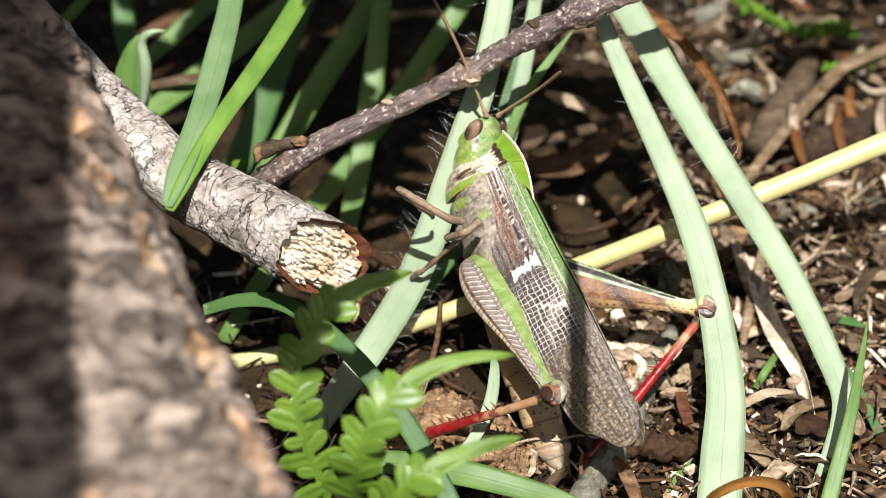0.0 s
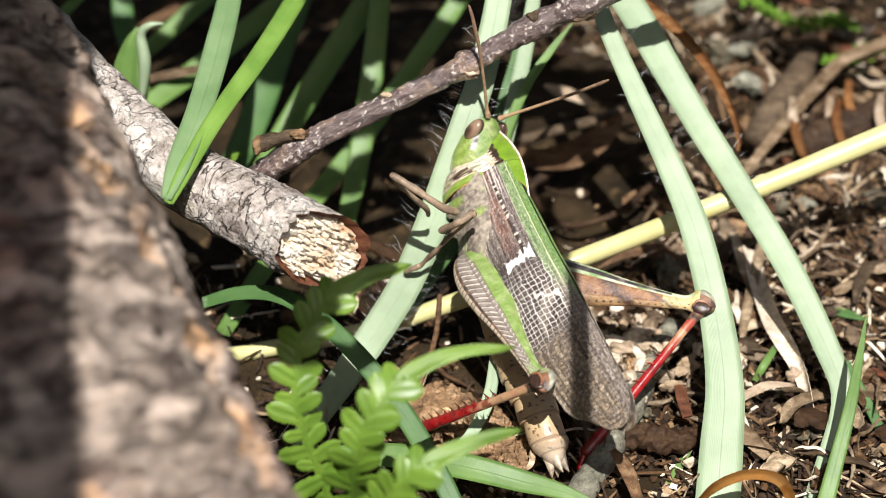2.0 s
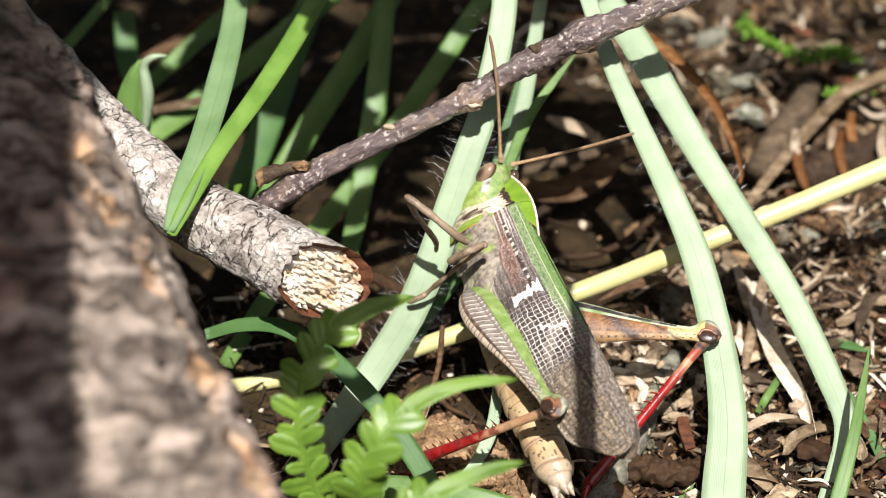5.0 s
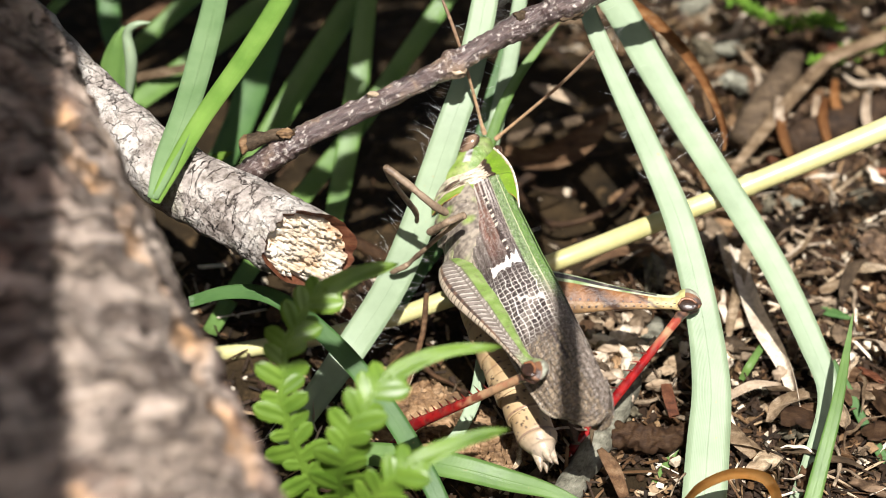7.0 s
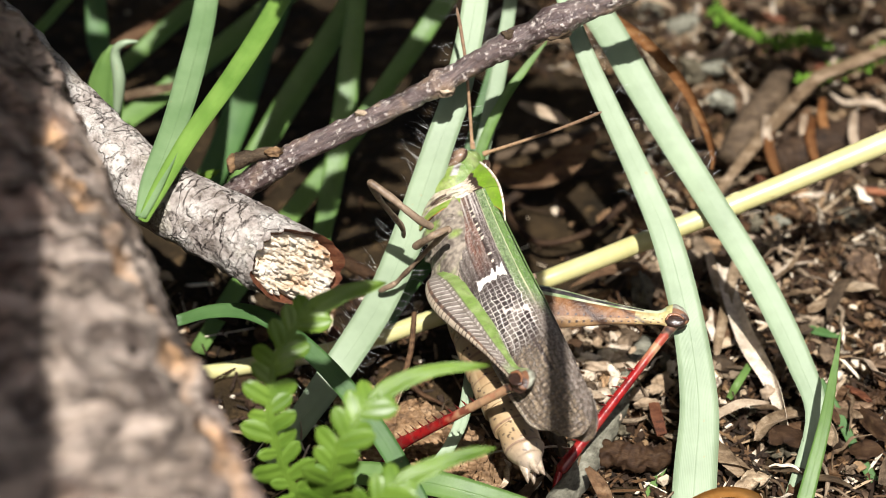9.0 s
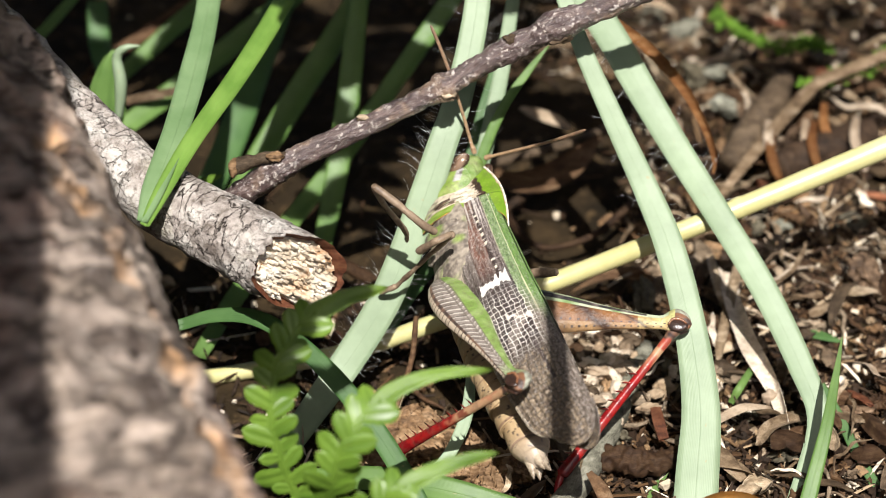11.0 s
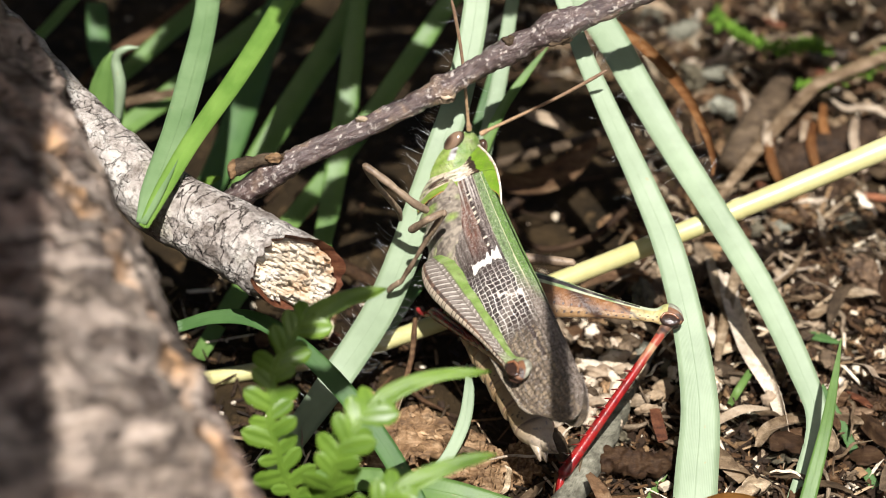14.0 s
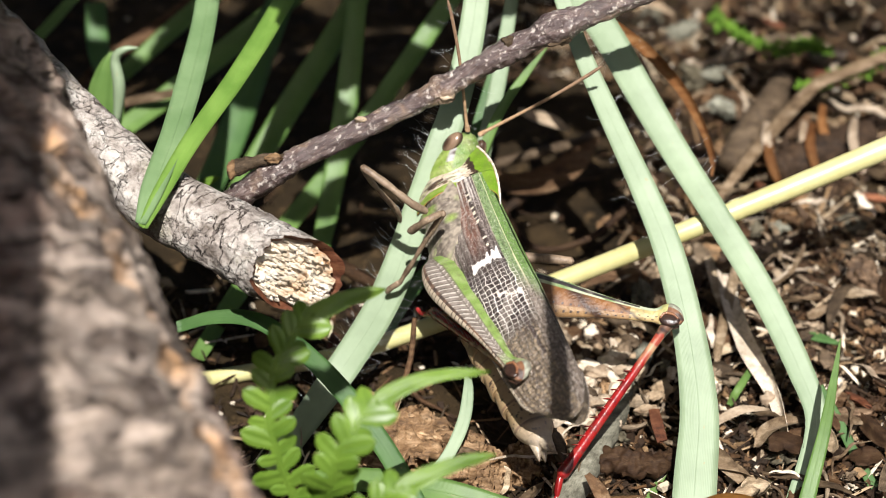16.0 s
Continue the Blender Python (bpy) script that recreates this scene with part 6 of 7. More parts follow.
def motions():
    walk(hopper, [
        (0, pose(0.00720, 0.00221, 0.02443, 25.20, 27.30, 31.89)),
        (0.5, pose(0.00682, 0.00216, 0.02443, 24.05, 31.53, 31.93)),
        (1, pose(0.00647, 0.00215, 0.02458, 23.80, 31.90, 32.61)),
        (1.5, pose(0.00666, 0.00205, 0.02469, 23.49, 31.72, 31.71)),
        (2, pose(0.00673, 0.00139, 0.02420, 18.49, 30.35, 27.26)),
        (2.5, pose(0.00708, 0.00116, 0.02410, 16.84, 27.40, 26.49)),
        (3, pose(0.00725, 0.00081, 0.02381, 16.92, 26.75, 26.70)),
        (3.2, pose(0.00723, 0.00075, 0.02379, 17.70, 26.24, 26.94)),
        (5.3, pose(0.00737, 0.00019, 0.02335, 12.51, 38.30, 22.68)),
        (5.5, pose(0.00713, 0.00007, 0.02319, 12.48, 37.99, 22.55)),
        (6, pose(0.00730, 0.00018, 0.02339, 12.81, 37.66, 22.59)),
        (6.5, pose(0.00709, 0.00019, 0.02334, 12.37, 37.44, 21.60)),
        (7, pose(0.00690, 0.00006, 0.02311, 12.17, 37.14, 21.45)),
        (7.5, pose(0.00704, 0.00005, 0.02314, 12.58, 37.42, 21.40)),
        (8, pose(0.00694, 0.00072, 0.02388, 11.21, 37.51, 20.24)),
        (8.5, pose(0.00683, 0.00053, 0.02357, 11.43, 36.40, 20.41)),
        (9, pose(0.00675, 0.00057, 0.02356, 11.16, 35.84, 20.22)),
        (9.2, pose(0.00680, 0.00056, 0.02356, 11.39, 35.64, 20.58)),
        (11.3, pose(0.00695, 0.00043, 0.02355, 11.88, 36.43, 20.26)),
        (11.5, pose(0.00642, 0.00048, 0.02362, 11.58, 36.22, 19.49)),
        (12, pose(0.00551, 0.00135, 0.02475, 11.09, 36.14, 19.64)),
        (12.5, pose(0.00568, 0.00131, 0.02477, 11.22, 36.04, 19.34)),
        (12.7, pose(0.00568, 0.00160, 0.02508, 11.15, 36.31, 19.00)),
        (12.9, pose(0.00568, 0.00186, 0.02539, 11.08, 36.52, 18.67)),
        (13, pose(0.00568, 0.00195, 0.02548, 11.16, 36.54, 18.63)),
        (13.1, pose(0.00567, 0.00209, 0.02563, 11.15, 36.46, 18.64)),
        (13.2, pose(0.00569, 0.00218, 0.02573, 11.25, 36.29, 18.79)),
        (13.3, pose(0.00569, 0.00228, 0.02583, 11.36, 36.10, 18.93)),
        (13.4, pose(0.00568, 0.00237, 0.02592, 11.48, 35.89, 19.09)),
        (13.5, pose(0.00568, 0.00246, 0.02602, 11.60, 35.65, 19.24)),
        (13.6, pose(0.00584, 0.00238, 0.02592, 12.00, 35.53, 19.57)),
        (14, pose(0.00623, 0.00241, 0.02586, 11.93, 34.94, 19.57)),
        (14.5, pose(0.00614, 0.00241, 0.02581, 11.98, 34.67, 19.21)),
        (15, pose(0.00608, 0.00249, 0.02585, 11.95, 34.53, 19.26)),
        (15.5, pose(0.00608, 0.00247, 0.02586, 11.64, 34.50, 18.98)),
        (16, pose(0.00628, 0.00242, 0.02585, 11.05, 34.12, 19.30)),
    ])
    walk(head, [
        (0, pose(0.00000, 0.00890, 0.00030, 7.18, -3.52, 4.72)),
        (0.5, pose(-0.00000, 0.00890, 0.00030, 2.63, -0.03, -4.80)),
        (1, pose(0.00000, 0.00890, 0.00030, 3.04, 0.68, -5.42)),
        (1.5, pose(0.00000, 0.00890, 0.00030, 2.88, 0.43, -5.21)),
        (2, pose(0.00000, 0.00890, 0.00030, 12.54, -0.32, 4.75)),
        (2.5, pose(-0.00000, 0.00890, 0.00030, 11.08, -1.58, 5.23)),
        (3, pose(-0.00000, 0.00890, 0.00030, 9.25, -2.69, 5.26)),
        (3.2, pose(-0.00000, 0.00890, 0.00030, 9.65, -2.48, 5.30)),
        (5.3, pose(0.00000, 0.00890, 0.00030, 12.67, -0.19, 4.68)),
        (5.5, pose(0.00000, 0.00890, 0.00030, 13.15, 0.36, 4.35)),
        (6, pose(0.00000, 0.00890, 0.00030, 6.61, 1.65, -3.19)),
        (6.5, pose(-0.00000, 0.00890, 0.00030, 5.87, 0.34, -2.08)),
        (7, pose(0.00000, 0.00890, 0.00030, 7.00, 1.71, -2.89)),
        (7.5, pose(-0.00000, 0.00890, 0.00030, 6.73, 1.52, -2.90)),
        (8, pose(0.00000, 0.00890, 0.00030, 6.39, -0.04, -1.05)),
        (8.5, pose(-0.00000, 0.00890, 0.00030, 8.55, 3.16, -3.35)),
        (9, pose(0.00000, 0.00890, 0.00030, 8.40, 2.93, -3.19)),
        (9.2, pose(0.00000, 0.00890, 0.00030, 8.07, 2.75, -3.27)),
        (11.3, pose(-0.00000, 0.00890, 0.00030, 6.30, 0.56, -1.97)),
        (11.5, pose(0.00000, 0.00890, 0.00030, 6.34, 0.32, -1.60)),
        (12, pose(0.00000, 0.00890, 0.00030, 7.73, 1.56, -2.00)),
        (12.5, pose(-0.00000, 0.00890, 0.00030, 9.55, 4.03, -3.53)),
        (12.7, pose(0.00000, 0.00890, 0.00030, 9.97, 4.39, -3.58)),
        (12.9, pose(0.00000, 0.00890, 0.00030, 10.39, 4.77, -3.66)),
        (13, pose(0.00000, 0.00890, 0.00030, 10.52, 4.97, -3.80)),
        (13.1, pose(-0.00000, 0.00890, 0.00030, 10.50, 4.96, -3.80)),
        (13.2, pose(0.00000, 0.00890, 0.00030, 14.36, 2.74, 2.36)),
        (13.3, pose(0.00000, 0.00890, 0.00030, 13.99, 1.67, 3.37)),
        (13.4, pose(0.00000, 0.00890, 0.00030, 13.80, 1.30, 3.68)),
        (13.5, pose(0.00000, 0.00890, 0.00030, 13.67, 1.10, 3.84)),
        (13.6, pose(0.00000, 0.00890, 0.00030, 13.61, 0.99, 3.91)),
        (14, pose(0.00000, 0.00890, 0.00030, 13.32, 0.57, 4.21)),
        (14.5, pose(-0.00000, 0.00890, 0.00030, 13.99, 1.68, 3.37)),
        (15, pose(0.00000, 0.00890, 0.00030, 14.06, 1.83, 3.24)),
        (15.5, pose(-0.00000, 0.00890, 0.00030, 14.15, 2.04, 3.04)),
        (16, pose(0.00000, 0.00890, 0.00030, 13.47, 0.79, 4.06)),
    ])
    walk(abdomen, [
        (0, pose(-0.00030, -0.00150, -0.00480, -15.60, 2.60, -168.82)),
        (0.5, pose(-0.00030, -0.00150, -0.00480, -12.59, 2.20, -167.30)),
        (1, pose(-0.00030, -0.00150, -0.00480, -11.07, 1.73, -168.05)),
        (1.5, pose(-0.00030, -0.00150, -0.00480, -10.86, 1.43, -168.26)),
        (2, pose(-0.00030, -0.00150, -0.00480, -11.73, 0.61, -170.87)),
        (2.5, pose(-0.00030, -0.00150, -0.00480, -9.61, -0.09, -174.64)),
        (3, pose(-0.00030, -0.00150, -0.00480, -8.42, -0.32, -176.03)),
        (3.2, pose(-0.00030, -0.00150, -0.00480, -7.54, -0.40, -176.70)),
        (5.3, pose(-0.00030, -0.00150, -0.00480, -5.21, 0.01, -172.55)),
        (5.5, pose(-0.00030, -0.00150, -0.00480, -5.50, 0.09, -171.99)),
        (6, pose(-0.00030, -0.00150, -0.00480, -4.64, 0.11, -171.99)),
        (6.5, pose(-0.00030, -0.00150, -0.00480, -3.26, 0.05, -173.16)),
        (7, pose(-0.00030, -0.00150, -0.00480, -3.87, 0.13, -172.55)),
        (7.5, pose(-0.00030, -0.00150, -0.00480, -3.59, -0.01, -172.62)),
        (8, pose(-0.00030, -0.00150, -0.00480, -3.55, -0.12, -172.04)),
        (8.5, pose(-0.00030, -0.00150, -0.00480, -4.09, -0.06, -172.76)),
        (9, pose(-0.00030, -0.00150, -0.00480, -3.42, -0.00, -172.92)),
        (9.2, pose(-0.00030, -0.00150, -0.00480, -3.16, -0.02, -173.58)),
        (11.3, pose(-0.00030, -0.00150, -0.00480, 0.68, -0.05, -175.09)),
        (11.5, pose(-0.00030, -0.00150, -0.00480, 0.06, -0.08, -174.16)),
        (12, pose(-0.00030, -0.00150, -0.00480, -0.10, -0.15, -174.02)),
        (12.5, pose(-0.00030, -0.00150, -0.00480, 1.26, -0.23, -174.35)),
        (12.7, pose(-0.00030, -0.00150, -0.00480, 0.79, -0.22, -171.58)),
        (12.9, pose(-0.00030, -0.00150, -0.00480, 0.29, -0.18, -168.69)),
        (13, pose(-0.00030, -0.00150, -0.00480, 0.13, -0.13, -167.36)),
        (13.1, pose(-0.00030, -0.00150, -0.00480, -0.10, -0.13, -167.12)),
        (13.2, pose(-0.00030, -0.00150, -0.00480, -0.19, -0.13, -167.07)),
        (13.3, pose(-0.00030, -0.00150, -0.00480, -0.28, -0.12, -167.05)),
        (13.4, pose(-0.00030, -0.00150, -0.00480, -0.37, -0.12, -167.01)),
        (13.5, pose(-0.00030, -0.00150, -0.00480, -0.46, -0.11, -166.96)),
        (13.6, pose(-0.00030, -0.00150, -0.00480, 0.03, -0.16, -168.07)),
        (14, pose(-0.00030, -0.00150, -0.00480, -0.33, -0.23, -169.58)),
        (14.5, pose(-0.00030, -0.00150, -0.00480, -0.17, -0.21, -169.07)),
        (15, pose(-0.00030, -0.00150, -0.00480, -0.02, -0.25, -169.48)),
        (15.5, pose(-0.00030, -0.00150, -0.00480, -0.30, -0.30, -169.19)),
        (16, pose(-0.00030, -0.00150, -0.00480, -0.90, -0.46, -170.12)),
    ])
    walk(antenna_left, [
        (0, pose(-0.00163, 0.01377, 0.00389, 34.99, -16.84, 44.38)),
        (0.5, pose(-0.00056, 0.01423, 0.00355, 36.42, -18.30, 46.51)),
        (1, pose(-0.00046, 0.01420, 0.00359, 39.04, -19.00, 47.46)),
        (1.5, pose(-0.00049, 0.01421, 0.00357, 40.02, -19.64, 48.29)),
        (2, pose(-0.00140, 0.01342, 0.00439, 51.49, -20.04, 48.71)),
        (2.5, pose(-0.00154, 0.01350, 0.00426, 48.99, -16.42, 45.54)),
        (3, pose(-0.00162, 0.01361, 0.00408, 47.02, -16.33, 45.46)),
        (3.2, pose(-0.00160, 0.01359, 0.00412, 46.09, -16.69, 45.81)),
        (5.3, pose(-0.00139, 0.01341, 0.00440, 49.45, -19.21, 48.21)),
        (5.5, pose(-0.00132, 0.01339, 0.00445, 45.77, -18.17, 47.21)),
        (6, pose(-0.00061, 0.01396, 0.00393, 35.29, -18.07, 47.08)),
        (6.5, pose(-0.00079, 0.01400, 0.00385, 36.86, -19.31, 48.88)),
        (7, pose(-0.00064, 0.01393, 0.00396, 34.10, -16.15, 44.23)),
        (7.5, pose(-0.00065, 0.01395, 0.00393, 29.56, -12.52, 38.20)),
        (8, pose(-0.00091, 0.01395, 0.00388, 39.60, -15.33, 42.40)),
        (8.5, pose(-0.00051, 0.01383, 0.00412, 49.09, -12.10, 38.99)),
        (9, pose(-0.00053, 0.01383, 0.00410, 44.70, -11.86, 38.77)),
        (9.2, pose(-0.00054, 0.01386, 0.00407, 43.05, -11.89, 38.80)),
        (11.3, pose(-0.00079, 0.01397, 0.00388, 35.15, -20.39, 49.64)),
        (11.5, pose(-0.00083, 0.01394, 0.00388, 32.07, -16.19, 43.00)),
        (12, pose(-0.00073, 0.01388, 0.00402, 35.90, -15.80, 42.41)),
        (12.5, pose(-0.00043, 0.01376, 0.00422, 27.62, -10.39, 33.45)),
        (12.7, pose(-0.00040, 0.01373, 0.00426, 25.43, -11.25, 35.19)),
        (12.9, pose(-0.00036, 0.01370, 0.00429, 31.41, -13.89, 40.20)),
        (13, pose(-0.00034, 0.01370, 0.00431, 37.00, -15.12, 42.07)),
        (13.1, pose(-0.00034, 0.01370, 0.00431, 43.06, -16.37, 43.62)),
        (13.2, pose(-0.00098, 0.01335, 0.00459, 49.02, -16.78, 44.02)),
        (13.3, pose(-0.00114, 0.01335, 0.00454, 50.20, -17.20, 44.40)),
        (13.4, pose(-0.00120, 0.01336, 0.00453, 51.04, -17.57, 44.72)),
        (13.5, pose(-0.00122, 0.01336, 0.00451, 51.82, -17.91, 45.00)),
        (13.6, pose(-0.00124, 0.01336, 0.00450, 51.21, -17.45, 44.62)),
        (14, pose(-0.00129, 0.01338, 0.00448, 48.74, -18.12, 45.21)),
        (14.5, pose(-0.00111, 0.01333, 0.00454, 47.57, -17.86, 44.96)),
        (15, pose(-0.00112, 0.01336, 0.00455, 47.65, -18.24, 45.33)),
        (15.5, pose(-0.00109, 0.01335, 0.00456, 47.53, -18.12, 45.22)),
        (16, pose(-0.00127, 0.01338, 0.00449, 48.62, -17.60, 44.72)),
    ])
    walk(antenna_right, [
        (0, pose(0.00036, 0.01393, 0.00400, 70.23, -16.57, 96.57)),
        (0.5, pose(0.00144, 0.01406, 0.00354, 80.78, -5.28, 93.61)),
        (1, pose(0.00153, 0.01401, 0.00357, 80.49, -3.87, 93.37)),
        (1.5, pose(0.00149, 0.01403, 0.00356, 81.92, -8.77, 94.14)),
        (2, pose(0.00059, 0.01359, 0.00440, 92.66, -23.51, 94.86)),
        (2.5, pose(0.00045, 0.01368, 0.00431, 83.53, -29.61, 95.09)),
        (3, pose(0.00037, 0.01380, 0.00417, 87.23, -30.25, 95.15)),
        (3.2, pose(0.00038, 0.01377, 0.00420, 88.54, -30.41, 95.15)),
        (5.3, pose(0.00061, 0.01357, 0.00441, 97.42, -26.11, 95.41)),
        (5.5, pose(0.00068, 0.01354, 0.00444, 93.77, -26.79, 95.33)),
        (6, pose(0.00138, 0.01385, 0.00387, 80.96, -27.52, 95.37)),
        (6.5, pose(0.00121, 0.01392, 0.00383, 85.53, -11.43, 93.36)),
        (7, pose(0.00136, 0.01383, 0.00390, 90.51, -3.09, 93.06)),
        (7.5, pose(0.00135, 0.01385, 0.00388, 89.57, -1.88, 93.07)),
        (8, pose(0.00108, 0.01392, 0.00388, 97.00, -14.11, 92.36)),
        (8.5, pose(0.00149, 0.01371, 0.00400, 101.75, -20.58, 91.24)),
        (9, pose(0.00147, 0.01372, 0.00400, 99.18, -22.28, 90.90)),
        (9.2, pose(0.00146, 0.01375, 0.00398, 97.86, -22.95, 90.80)),
        (11.3, pose(0.00120, 0.01390, 0.00386, 88.60, -30.84, 90.30)),
        (11.5, pose(0.00116, 0.01388, 0.00387, 88.43, -21.59, 90.03)),
        (12, pose(0.00127, 0.01381, 0.00397, 93.33, -2.86, 90.32)),
        (12.5, pose(0.00156, 0.01364, 0.00408, 97.87, 3.04, 90.90)),
        (12.7, pose(0.00159, 0.01361, 0.00410, 92.93, 0.93, 90.70)),
        (12.9, pose(0.00162, 0.01358, 0.00413, 93.61, -3.03, 90.47)),
        (13, pose(0.00165, 0.01356, 0.00414, 97.00, -5.75, 90.22)),
        (13.1, pose(0.00165, 0.01356, 0.00414, 101.63, -7.43, 89.94)),
        (13.2, pose(0.00101, 0.01343, 0.00449, 108.17, -9.14, 89.48)),
        (13.3, pose(0.00085, 0.01348, 0.00448, 111.09, -7.53, 90.07)),
        (13.4, pose(0.00080, 0.01349, 0.00448, 114.12, -5.64, 90.86)),
        (13.5, pose(0.00077, 0.01350, 0.00448, 119.82, -2.05, 92.69)),
        (13.6, pose(0.00075, 0.01351, 0.00447, 121.73, 0.22, 94.04)),
        (14, pose(0.00070, 0.01353, 0.00445, 109.52, -6.49, 90.82)),
        (14.5, pose(0.00087, 0.01345, 0.00449, 107.54, -6.31, 90.88)),
        (15, pose(0.00088, 0.01347, 0.00449, 106.74, -6.45, 90.84)),
        (15.5, pose(0.00091, 0.01345, 0.00449, 106.60, -6.18, 90.92)),
        (16, pose(0.00073, 0.01351, 0.00446, 108.05, -6.08, 90.95)),
    ])
    walk(femur_left, [
        (0, pose(-0.00440, -0.00400, -0.00520, 20.71, -39.83, 162.35)),
        (0.5, pose(-0.00440, -0.00400, -0.00520, 20.88, -39.50, 162.34)),
        (1, pose(-0.00440, -0.00400, -0.00520, 20.25, -39.23, 163.09)),
        (1.5, pose(-0.00440, -0.00400, -0.00520, 19.98, -38.77, 163.54)),
        (2, pose(-0.00440, -0.00400, -0.00520, 18.30, -38.35, 164.38)),
        (2.5, pose(-0.00440, -0.00400, -0.00520, 17.91, -37.86, 163.94)),
        (3, pose(-0.00440, -0.00400, -0.00520, 17.35, -37.67, 164.10)),
        (3.2, pose(-0.00440, -0.00400, -0.00520, 17.25, -37.58, 164.12)),
        (5.3, pose(-0.00440, -0.00400, -0.00520, 19.31, -38.64, 167.02)),
        (5.5, pose(-0.00440, -0.00400, -0.00520, 19.45, -38.74, 166.96)),
        (6, pose(-0.00440, -0.00400, -0.00520, 19.80, -38.72, 165.83)),
        (6.5, pose(-0.00440, -0.00400, -0.00520, 21.51, -38.81, 164.84)),
        (7, pose(-0.00440, -0.00400, -0.00520, 22.69, -39.06, 164.32)),
        (7.5, pose(-0.00440, -0.00400, -0.00520, 22.14, -38.62, 165.01)),
        (8, pose(-0.00440, -0.00400, -0.00520, 23.76, -37.73, 164.76)),
        (8.5, pose(-0.00440, -0.00400, -0.00520, 23.55, -37.84, 164.22)),
        (9, pose(-0.00440, -0.00400, -0.00520, 23.71, -38.10, 164.33)),
        (9.2, pose(-0.00440, -0.00400, -0.00520, 23.47, -38.05, 163.88)),
        (11.3, pose(-0.00440, -0.00400, -0.00520, 24.80, -37.40, 160.32)),
        (11.5, pose(-0.00440, -0.00400, -0.00520, 25.67, -37.83, 162.08)),
        (12, pose(-0.00440, -0.00400, -0.00520, 32.60, -35.88, 159.58)),
        (12.5, pose(-0.00440, -0.00400, -0.00520, 24.94, -37.83, 166.01)),
        (12.7, pose(-0.00440, -0.00400, -0.00520, 24.74, -38.79, 168.10)),
        (12.9, pose(-0.00440, -0.00400, -0.00520, 15.30, -39.41, 179.17)),
        (13, pose(-0.00440, -0.00400, -0.00520, 14.94, -39.38, 176.94)),
        (13.1, pose(-0.00440, -0.00400, -0.00520, 14.24, -39.43, 175.01)),
        (13.2, pose(-0.00440, -0.00400, -0.00520, 15.59, -39.44, 174.14)),
        (13.3, pose(-0.00440, -0.00400, -0.00520, 31.58, -37.93, 160.15)),
        (13.4, pose(-0.00440, -0.00400, -0.00520, 29.77, -38.00, 160.25)),
        (13.5, pose(-0.00440, -0.00400, -0.00520, 27.48, -38.59, 163.45)),
        (13.6, pose(-0.00440, -0.00400, -0.00520, 25.33, -39.02, 166.59)),
        (14, pose(-0.00440, -0.00400, -0.00520, 22.30, -38.63, 167.74)),
        (14.5, pose(-0.00440, -0.00400, -0.00520, 22.06, -38.43, 168.27)),
        (15, pose(-0.00440, -0.00400, -0.00520, 21.87, -38.18, 168.64)),
        (15.5, pose(-0.00440, -0.00400, -0.00520, 21.84, -38.17, 168.80)),
        (16, pose(-0.00440, -0.00400, -0.00520, 21.08, -38.11, 168.68)),
    ])
